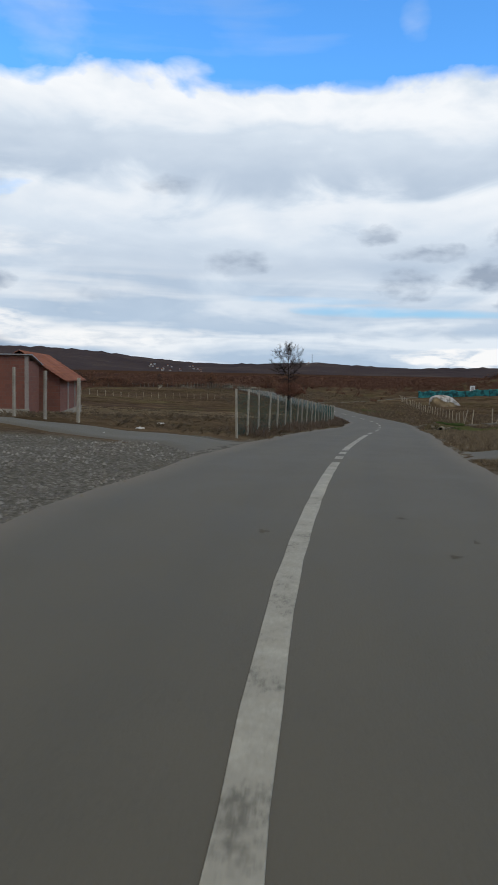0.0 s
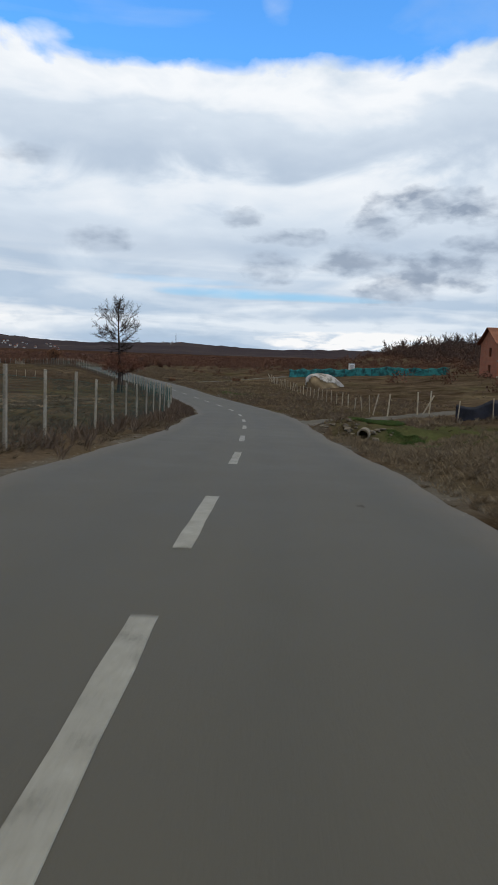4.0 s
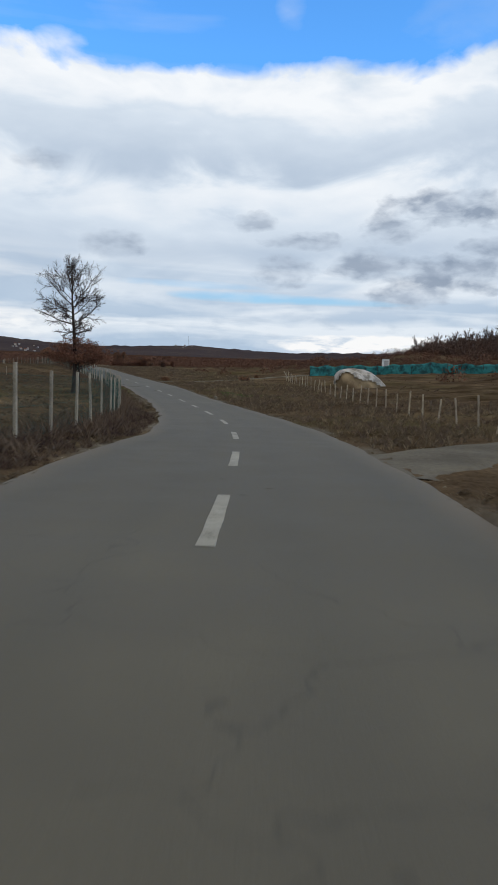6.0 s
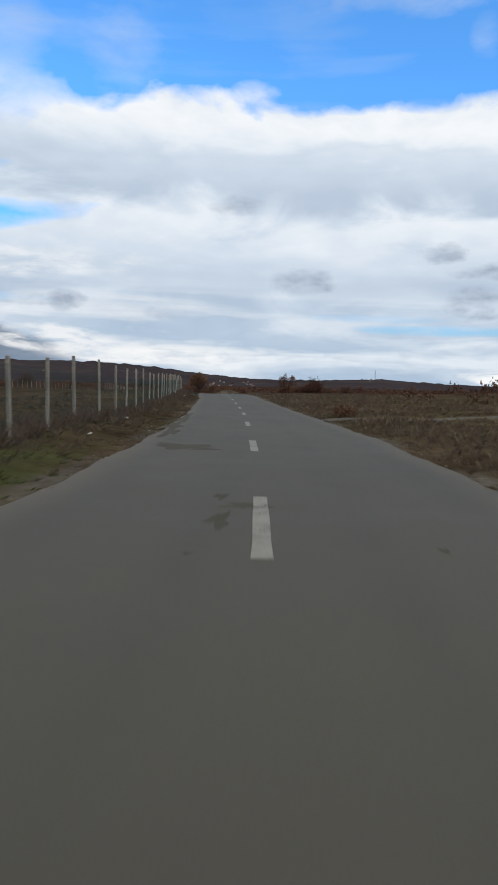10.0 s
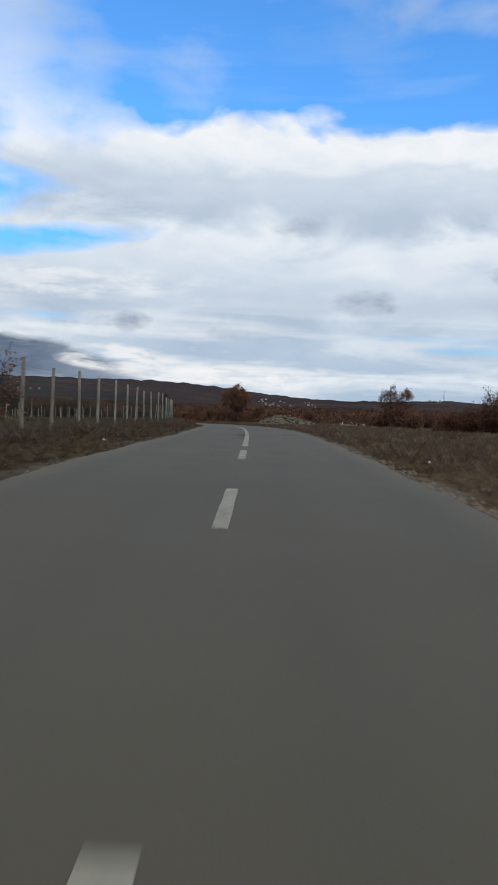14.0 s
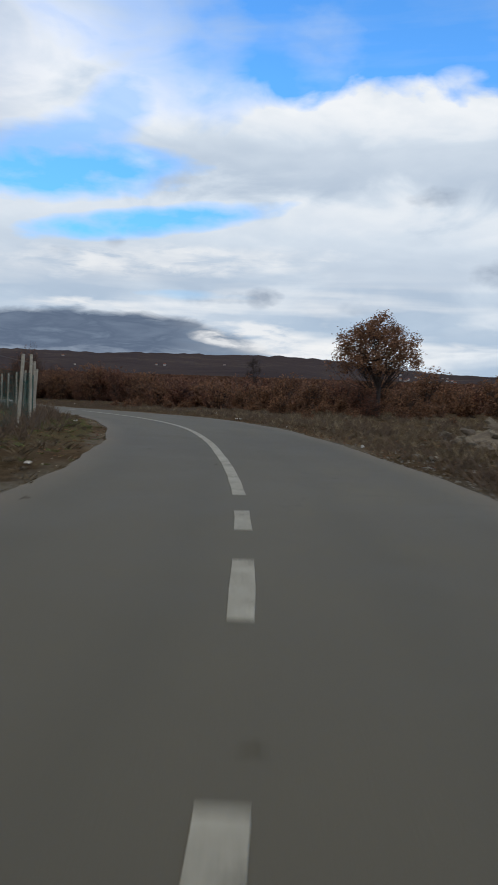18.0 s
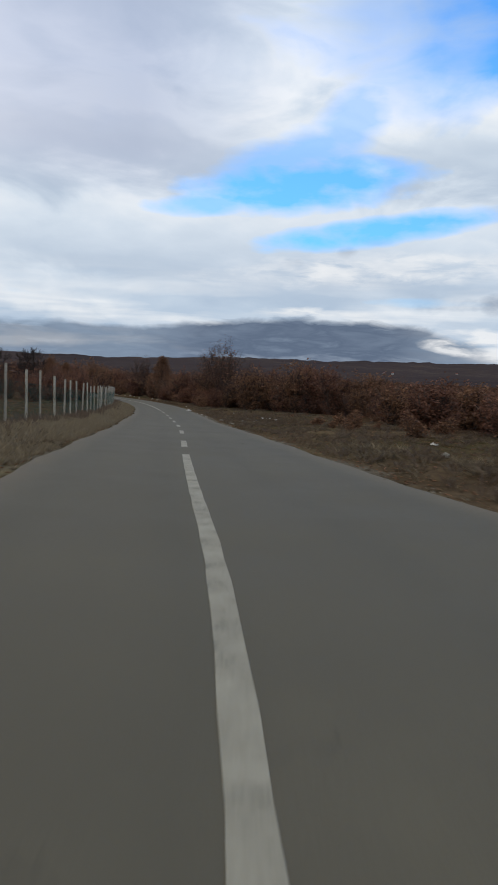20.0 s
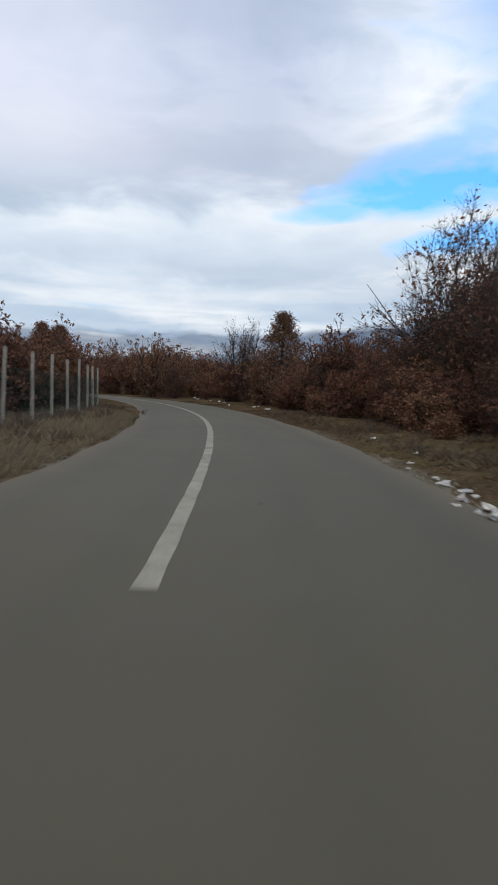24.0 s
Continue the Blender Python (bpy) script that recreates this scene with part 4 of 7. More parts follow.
def wire_mesh(length, low, high, mat, gap, name="wire_netting"):
    """One bay of diamond netting: thin three-sided wires running both ways, with line wires."""
    vs, fs = [], []

    def wire(a, b, r):
        a, b = Vector(a), Vector(b)
        k = len(vs)
        t = (b - a).normalized()
        n1 = t.cross(Vector((0, 1, 0)))
        n1.normalize()
        n2 = Vector((0, 1, 0))
        for p in (a, b):
            for c, s in ((1, 0), (-0.5, 0.87), (-0.5, -0.87)):
                vs.append(p + n1 * r * c + n2 * r * s)
        fs.extend([(k, k + 1, k + 4, k + 3), (k + 1, k + 2, k + 5, k + 4), (k + 2, k, k + 3, k + 5)])

    h = high - low
    n = int((length + h) / gap)
    for i in range(n):
        x0 = -h + i * gap
        for flip in (0, 1):
            xa, xb, za, zb = x0, x0 + h, low, high
            if xa < 0:
                za, xa = low - xa, 0
            if xb > length:
                zb, xb = high - (xb - length), length
            if zb - za < 0.02:
                continue
            if flip:
                xa, xb = length - xa, length - xb
            wire((xa, 0, za), (xb, 0, zb), 0.0017)
    for z in (low, (low + high) / 2, high):
        wire((0, 0.004, z), (length, 0.004, z), 0.004)
    me = bpy.data.meshes.new(name)
    me.from_pydata([tuple(v) for v in vs], [], fs)
    me.materials.append(mat)
    return me


FENCE_LINE = np.array([(23.5, 4.1), (25.5, 4.15), (45, 4.6), (60, 4.8), (90, 4.8), (110, 5.2), (140, 5.3), (150, 5.6), (200, 6.0), (270, 6.2), (290, 5.9), (305, 5.6), (330, 5.5), (345, 6.0), (400, 5.9), (408, 5.5), (415, 5.2), (440, 5.1)])


def build_road_fence():
    rng = random.Random(11)
    mid_post = post_mesh(1.88, 0.095, CONCRETE)
    low_post, high_post = post_mesh(1.72, 0.08, CONCRETE), post_mesh(2.12, 0.10, CONCRETE)
    # measured posts where they pass close; even spacing between
    runs = ((25.1, 27.4, 29.75, 32.75, 35.6, 38.85, 41.6, 44.6, 47.1), (61.7, 64.7, 67.8, 71.0, 73.7, 76.7, 79.8, 82.6, 85.5, 88.2, 90.9, 93.6, 96.3, 99.0, 101.8, 105.0), (111.1, 113.9, 117.2, 120.4, 123.8, 127.2, 130.3, 133.4, 137.1, 140.5, 143.9, 147.4, 151.2, 155.4, 159.4, 162.9, 166.2, 170.1, 173.6, 177.0),
            (207.4, 210.7, 214.0, 218.0, 221.4, 225.6, 229.4, 232.6, 236.1, 239.5, 243.6, 247.0, 250.0, 253.7, 257.5, 261.6, 265.4, 269.2, 272.8, 276.3, 279.5, 282.8, 286.0, 289.0, 291.8, 294.8, 298.2), (379.4, 382.6, 385.7, 388.7, 391.0, 396.3, 398.9, 401.7, 404.7, 407.3, 409.8, 412.4, 415.0, 417.8, 420.6, 423.6, 426.6, 429.6, 432.6, 435.6))
    gaps = (3.0, 3.05, 3.4, 3.28, 0)
    stations = []
    for run, gap, after in zip(runs, gaps, (*runs[1:], ((0,)))):
        stations += run
        if gap:
            n = round((after[0] - run[-1]) / gap)
            stations += [run[-1] + (after[0] - run[-1]) * i / n for i in range(1, n)]
    net_low, net_high = wire_mesh(2.62, 0.12, 1.55, GREENWIRE, 0.13), wire_mesh(3.25, 0.12, 1.6, GREENWIRE, 0.14)
    line_wire = bpy.data.meshes.new("line_wire")
    bm = bmesh.new()
    box(bm, 0, 3.25, -0.0022, 0.0022, -0.0022, 0.0022)
    bm.to_mesh(line_wire)
    bm.free()
    line_wire.materials.append(STEEL)
    spans = [(0, 100), (100, 200), (200, 305), (305, 440)]
    for a, b in spans:
        own = [s for s in stations if a <= s < b]
        o = spot(own[0], float(np.interp(own[0], FENCE_LINE[:, 0], FENCE_LINE[:, 1])))
        fence = empty("fence", Matrix.Translation(o), "roadside fence of grey concrete posts with green wire netting", "fence", "roadside fences")
        inv = Matrix.Translation(o).inverted()
        prev = None
        nxt = [s for s in stations if s >= b][:1]
        for s in own + nxt:
            d = float(np.interp(s, FENCE_LINE[:, 0], FENCE_LINE[:, 1]))
            p = Vector(spot(s, d + rng.uniform(-0.05, 0.05)))
            if prev is not None:
                q = p - prev
                ang = math.atan2(q.y, q.x)
                span = math.hypot(q.x, q.y)
                base = 2.62 if span < 2.95 else 3.25
                m = Matrix.Translation(prev) @ Matrix.Rotation(ang, 4, "Z") @ Matrix.Rotation(-math.atan2(q.z, span), 4, "Y") @ Matrix.Diagonal((span / base, 1, 1, 1))
                n = new("wire_netting", net_low if base < 3 else net_high)
                n.parent, n.matrix_basis = fence, inv @ m
                if base > 3 and s > 150:
                    for z in (1.95,):
                        w = new("line_wire", line_wire)
                        w.parent, w.matrix_basis = fence, inv @ m @ Matrix.Translation((0, 0, z))
            if s in own:
                lean = 7.0 if 284 < s < 322 else 2.0
                ob = new("fence_post", low_post if s < 128 else mid_post if s < 150 else high_post)
                ob.parent = fence
                ob.matrix_basis = inv @ Matrix.Translation(p) @ pose(0, 0, 0, rng.gauss(0, lean * 0.4), rng.gauss(0, lean * 0.45), rng.uniform(-12, 12) + math.degrees(float(np.interp(s, AXIS_S, AXIS_H)))) @ Matrix.Diagonal((1, 1, rng.uniform(0.96, 1.05), 1))
            prev = p


build_road_fence()


def leaning_brace():
    """A thick board propped against a fence post."""
    bm = bmesh.new()
    box(bm, -0.09, 0.09, -0.035, 0.035, -0.15, 1.75, 0.012)
    b = tagged(part("fence_brace", bm, CONCRETE), "thick grey board leaning against a fence post", "brace")
    h = math.degrees(np.interp(204.2, AXIS_S, AXIS_H))
    b.matrix_world = Matrix.Translation(spot(204.2, 5.85)) @ pose(0, 0, 0, 0, 0, h) @ pose(0, 0, 0, 4, 19, 0)


leaning_brace()


def post_row(places, mesh, label, group, rng, lean=3.0, name="stake_fence"):
    o = ground_at(*places[0])
    fence = empty(name, Matrix.Translation(o), label, "fence", group)
    inv = Matrix.Translation(o).inverted()
    for x, y in places:
        ob = new("stake", mesh)
        ob.parent = fence
        ob.matrix_basis = inv @ Matrix.Translation(ground_at(x, y)) @ pose(0, 0, 0, rng.gauss(0, lean), rng.gauss(0, lean), rng.uniform(0, 90)) @ Matrix.Diagonal((1, 1, rng.uniform(0.85, 1.12), 1))
    return fence, inv


def row(x0, y0, x1, y1, gap):
    n = max(1, int(math.hypot(x1 - x0, y1 - y0) / gap))
    return [(x0 + (x1 - x0) * i / n, y0 + (y1 - y0) * i / n) for i in range(n + 1)]


_rng = random.Random(5)
SHORT = post_mesh(1.2, 0.075, WOODPOST, "stake")
STAKE = post_mesh(1.15, 0.065, WOODPOST, "stake")
TALLWOOD = post_mesh(1.6, 0.09, WOODPOST, "stake")
LOWPOST = post_mesh(1.68, 0.11, CONCRETE, "stake")

_f, _inv = post_row(row(21.0, 86.0, 23.6, 128.0, 2.5) + row(23.8, 130.5, 25.4, 159.0, 2.3), SHORT, "row of pale short stakes round a grass plot", "plot fences", _rng)
for x, y, rx in ((20.4, 80.0, 4), (20.2, 82.6, 14), (22.6, 80.2, -3), (23.6, 80.6, 2)):
    ob = new("stake", TALLWOOD)
    ob.parent = _f
    ob.matrix_basis = _inv @ Matrix.Translation(ground_at(x, y)) @ pose(0, 0, 0, 2, rx, 20)
for x, y, t in ((23.0, 80.3, 32), (26.1, 160.5, -35)):
    ob = new("brace", TALLWOOD)
    ob.parent = _f
    ob.matrix_basis = _inv @ Matrix.Translation(ground_at(x, y)) @ pose(0, 0, 0, 0, t, 10)

post_row(row(-95, 112, -14, 166, 1.7), STAKE, "far row of pale stakes behind the ploughed field", "field fences", _rng)
_sd = lambda s, d: tuple(float(c) for c in plan_xy(s, d))
post_row(row(*_sd(232, 30), *_sd(300, 22), 2.4), STAKE, "row of pale stakes in the field", "field fences", _rng)
post_row(row(*_sd(245, 18), *_sd(303, 13), 3.0), STAKE, "row of pale stakes in the field", "field fences", _rng)
post_row([_sd(24.1, 9.6), _sd(23.8, 10.7), _sd(25.5, 12.8), _sd(27.6, 15.2), _sd(29.6, 17.5)], LOWPOST, "concrete posts along the side road by the brick barn", "yard fences", _rng, 1.0, "yard_fence")


def cloth_fence(name, way, high, mat, label, seed, post_gap=2.6, lean_posts=True):
    """A shade net slung between stakes: thick cloth with folds and a sagging top."""
    rng = random.Random(seed)
    pts = np.array(way, float)
    l = np.concatenate([[0], np.cumsum(np.hypot(*np.diff(pts, axis=0).T))])
    o = ground_at(*way[0])
    fence = empty(name, Matrix.Translation(o), label, "fence", "net fences")
    n = int(l[-1] / 0.3)
    u = np.linspace(0, l[-1], n)
    x, y = np.interp(u, l, pts[:, 0]), np.interp(u, l, pts[:, 1])
    z = ground_z(x, y)
    tx, ty = np.gradient(x), np.gradient(y)
    m = np.hypot(tx, ty)
    px, py = -ty / m, tx / m
    sag = 0.20 * np.abs(np.sin(np.pi * u / post_gap)) + 0.12 * np.sin(u * 0.43 + seed) + 0.07 * np.sin(u * 1.9) * np.sin(u * 0.7)
    rows = []
    hs = np.linspace(0, 1, 6)
    for side in (0.0, 0.02):
        for h in hs:
            off = 0.10 * np.sin(u * 2.3 + 3 * h) * np.sin(u * 0.9 + seed) * (1 - 0.4 * h) + side
            rows.append(np.stack([x + px * off - o[0], y + py * off - o[1], z - 0.02 + (high - sag) * h - o[2]], 1))
    v = np.vstack(rows)
    k = len(hs)
    f = []
    for a in range(k - 1):
        for i in range(n - 1):
            f.append((a * n + i, a * n + i + 1, (a + 1) * n + i + 1, (a + 1) * n + i))
            b = k + a
            f.append((b * n + i, (b + 1) * n + i, (b + 1) * n + i + 1, b * n + i + 1))
    for i in range(n - 1):
        f.append(((k - 1) * n + i, (k - 1) * n + i + 1, (2 * k - 1) * n + i + 1, (2 * k - 1) * n + i))
    ob = mesh_object("shade_net", v, np.array(f), mat, fence, smooth=True)
    pm = post_mesh(high + 0.06, 0.06, BARK if mat == TEAL else WOODPOST, "stake")
    for g in np.arange(0, l[-1], post_gap):
        gx, gy = float(np.interp(g, l, pts[:, 0])), float(np.interp(g, l, pts[:, 1]))
        st = new("stake", pm)
        st.parent = fence
        st.matrix_basis = Matrix.Translation(Vector(ground_at(gx, gy)) - Vector(o) + Vector((0, -0.22 if mat == BLACKNET else 0.0, 0))) @ pose(0, 0, 0, rng.gauss(0, 2), rng.gauss(0, 2), rng.uniform(0, 90))
    return fence


cloth_fence("teal_net_fence", [(30.9, 170.0), (40.0, 168.0), (50.0, 163.5), (58.0, 158.5)], 1.6, TEAL, "sagging teal shade net fence on stakes", 3)
cloth_fence("black_net_fence", [(21.9, 72.2), (30.0, 72.5), (44.0, 70.5), (58.0, 68.0)], 1.15, BLACKNET, "low black shade net fence on pale stakes", 8, 2.2)


# ---- plants ----
def tubes(lines):
    """Mesh data of tapered round branches: lines of (points, radii, sides)."""
    vs, fs, base = [], [], 0
    for pts, rad, k in lines:
        pts = np.asarray(pts, float)
        n = len(pts)
        t = np.gradient(pts, axis=0)
        t /= np.linalg.norm(t, axis=1)[:, None] + 1e-9
        ref = np.where(np.abs(t[:, 2:3]) > 0.9, np.array([[1.0, 0, 0]]), np.array([[0, 0, 1.0]]))
        a = np.cross(t, ref)
        a /= np.linalg.norm(a, axis=1)[:, None] + 1e-9
        b = np.cross(t, a)
        ang = np.arange(k) * 2 * np.pi / k
        ring = pts[:, None] + (a[:, None] * np.cos(ang)[None, :, None] + b[:, None] * np.sin(ang)[None, :, None]) * np.asarray(rad)[:, None, None]
        vs.append(ring.reshape(-1, 3))
        i = np.arange(n - 1)[:, None] * k
        j = np.arange(k)[None]
        jj = (j + 1) % k
        fs.append(np.stack([base + i + j, base + i + jj, base + i + k + jj, base + i + k + j], 2).reshape(-1, 4))
        base += n * k
    return np.vstack(vs), np.vstack(fs)


def grow(rng, start, way, length, radius, level, levels, lines, tips, spread_deg=38, kids=(4, 6), up=0.12, wob=0.16, shrink=0.62, first=0.25, thin=0.5, cheap=False):
    n = max(3, 6 - level) if not cheap else (5, 3, 2, 1)[min(level + max(0, 3 - levels) * (level > 1), 3)]
    pts, p, d = [np.array(start)], np.array(start, float), np.array(way, float)
    for _ in range(n):
        d = d + rng.normal(0, wob, 3) + np.array([0, 0, up])
        d /= np.linalg.norm(d)
        p = p + d * length / n
        pts.append(p.copy())
    rad = radius * np.linspace(1, 0.35 if level < levels else 0.25, n + 1)
    lines.append((pts, rad, (4 if cheap else 6) if level == 0 else (3 if cheap else 4) if level == 1 else 3))
    if level >= levels:
        tips.append((pts, level))
        return
    if level == levels - 1:
        tips.append((pts, level))
    for c in range(rng.randint(kids[0], kids[1] + 1)):
        f = first + (1 - first) * (c + rng.uniform(0, 1)) / kids[1]
        i = min(int(f * n), n)
        axis = np.array(pts[min(i + 1, n)]) - np.array(pts[max(i - 1, 0)])
        axis /= np.linalg.norm(axis) + 1e-9
        side = np.cross(axis, rng.normal(0, 1, 3))
        side /= np.linalg.norm(side) + 1e-9
        a = np.radians(spread_deg * rng.uniform(0.6, 1.3))
        grow(rng, pts[i], axis * np.cos(a) + side * np.sin(a), length * shrink * rng.uniform(0.75, 1.15), radius * thin, level + 1, levels, lines, tips, spread_deg, kids, up, wob, shrink, first, thin, cheap)


def leaves(rng, tips, count, size, jitter, low=0.0, high=99.0):
    """Bent oval leaves of four corners round the twigs."""
    pool = np.vstack([np.asarray(p[1:]) for p, _ in tips])
    pool = pool[(pool[:, 2] > low) & (pool[:, 2] < high)]
    c = pool[rng.randint(0, len(pool), count)] + rng.normal(0, jitter, (count, 3))
    c[:, 2] = np.maximum(c[:, 2], 0.05)
    a = rng.normal(0, 1, (count, 3))
    a[:, 2] -= 0.4
    a /= np.linalg.norm(a, axis=1)[:, None]
    b = np.cross(a, rng.normal(0, 1, (count, 3)))
    b /= np.linalg.norm(b, axis=1)[:, None]
    n = np.cross(a, b)
    s = size * rng.uniform(0.6, 1.35, (count, 1))
    v = np.stack([c - a * s, c + b * s * 0.48 + n * s * 0.12, c + a * s, c - b * s * 0.48 + n * s * 0.12], 1).reshape(-1, 3)
    i = np.arange(count)[:, None] * 4
    return v, np.concatenate([i, i + 1, i + 2, i + 3], 1)


def make_mesh(name, v, f, mat):
    ob = mesh_object(name, v, f, mat)
    me = ob.data
    bpy.data.objects.remove(ob)
    return me


def plant(name, meshes, m, label, category, group=""):
    root = empty(name, m, label, category, group)
    for pname, me in meshes:
        ob = new(pname, me)
        ob.parent = root
    return root


def bush_meshes(seed, high, stems, n_leaf, leaf_mat, leaf_size=0.075, spread_deg=34, bare=0.0, wide=0.45, finer=0, shrink=0.5):
    rng = np.random.RandomState(seed)
    lines, tips = [], []
    for k in range(stems):
        a = rng.uniform(0, 6.28)
        tilt = rng.uniform(0.05, wide)
        way = np.array([np.cos(a) * tilt, np.sin(a) * tilt, 1.0])
        way /= np.linalg.norm(way)
        grow(rng, (np.cos(a) * 0.15 * rng.uniform(0, 1.5), np.sin(a) * 0.15 * rng.uniform(0, 1.5), -0.1), way, high * rng.uniform(0.45, 0.68), (0.026 if not finer else 0.014 if high < 7 else 0.0095) * high ** 0.5, 0, 2 + finer, lines, tips, spread_deg, (7, 9) if high > 7 else (5, 7) if not finer else (4, 6), 0.10, 0.15, shrink, 0.04 if not finer else 0.15, 0.5, True)
        tips.append((lines[-1][0], 0))
    bv, bf = tubes(lines)
    lv, lf = leaves(rng, tips, n_leaf, leaf_size * 1.22, 0.09, 0.0, high * (1 - bare) if bare else 99)
    return [("stem", make_mesh("stem", bv, bf, TWIG)), ("foliage", make_mesh("foliage", lv, lf, leaf_mat))]


BUSHES = [bush_meshes(1, 2.9, 12, 3248, LEAF, 0.062, 40), bush_meshes(2, 3.3, 13, 3595, LEAFRED, 0.062, 40), bush_meshes(3, 2.3, 11, 2436, LEAF, 0.058, 44), bush_meshes(4, 3.5, 11, 2552, LEAF, 0.062, 34, 0.2),
          bush_meshes(5, 3.1, 12, 1739, LEAFRED, 0.058, 34, 0.2), bush_meshes(6, 1.4, 9, 1102, LEAF, 0.05, 40)]
BIGS = [bush_meshes(11, 5.6, 15, 6380, LEAF, 0.068, 42, 0.0, 0.42), bush_meshes(12, 5.2, 16, 6380, LEAFRED, 0.068, 44, 0.0, 0.5), bush_meshes(13, 6.0, 13, 4930, LEAF, 0.07, 38, 0.12, 0.36), bush_meshes(14, 4.6, 15, 5220, LEAFRED, 0.066, 42, 0.0, 0.5), bush_meshes(15, 5.6, 13, 1508, LEAFRED, 0.055, 38, 0.1, 0.4, 1, 0.46), bush_meshes(16, 4.8, 12, 1044, LEAF, 0.055, 40, 0.2, 0.45, 1, 0.46)]
TALLS = [bush_meshes(21, 9.4, 12, 1700, LEAFRED, 0.055, 36, 0.0, 0.30, 1, 0.38), bush_meshes(22, 8.8, 12, 1700, LEAF, 0.055, 38, 0.2, 0.32, 1, 0.38), bush_meshes(23, 9.8, 11, 900, LEAFRED, 0.05, 34, 0.0, 0.26, 1, 0.37)]
HIGHS = [bush_meshes(26, 6.6, 17, 10500, LEAF, 0.056, 42, 0.06, 0.42), bush_meshes(27, 6.2, 18, 9500, LEAFRED, 0.056, 44, 0.0, 0.46), bush_meshes(28, 6.8, 15, 6500, LEAFRED, 0.056, 40, 0.12, 0.4)]
BUSH_LABEL = "young oak thicket holding dry brown leaves"


FAR_BUSHES = []


def join_far_bushes():
    """The bushes that the road never comes near, as one joined thicket."""
    vs, fs, ms, base, mats = [], [], [], 0, []
    for meshes, m in FAR_BUSHES:
        for _, me in meshes:
            v = np.empty(len(me.vertices) * 3)
            me.vertices.foreach_get("co", v)
            f = np.empty(len(me.loops), np.int32)
            me.loops.foreach_get("vertex_index", f)
            mat = me.materials[0]
            if mat not in mats:
                mats.append(mat)
            r = np.array(m)
            vs.append(v.reshape(-1, 3) @ r[:3, :3].T + r[:3, 3])
            fs.append(f.reshape(-1, 4) + base)
            ms.append(np.full(len(me.polygons), mats.index(mat), np.int32))
            base += len(me.vertices)
    ob = mesh_object("thicket", np.vstack(vs), np.vstack(fs), mats[0])
    for mat in mats[1:]:
        ob.data.materials.append(mat)
    ob.data.polygons.foreach_set("material_index", np.concatenate(ms))
    tagged(ob, "far thicket of young oaks with dry brown leaves", "thicket", kind="stuff")


def bush_at(s, d, kind, size, turn, pool="low"):
    ms = {"low": BUSHES, "big": BIGS, "tall": TALLS, "high": HIGHS}[pool][kind]
    x, y, z = spot(s, d, -0.05)
    if s > 462 or d > 14 or (d < -22 and s > 320):
        FAR_BUSHES.append((ms, Matrix.Translation((x, y, z)) @ Matrix.Rotation(turn, 4, "Z") @ Matrix.Diagonal((size, size, size, 1))))
        return
    plant("tall_shrub" if pool == "tall" else "oak_bush", ms, Matrix.Translation((x, y, z)) @ Matrix.Rotation(turn, 4, "Z") @ Matrix.Diagonal((size, size, size * (0.92 + 0.2 * math.sin(turn * 3)), 1)),
          "tall thin shrub with bare tops and some dry leaves" if pool == "tall" else BUSH_LABEL, "bush", "roadside bushes")


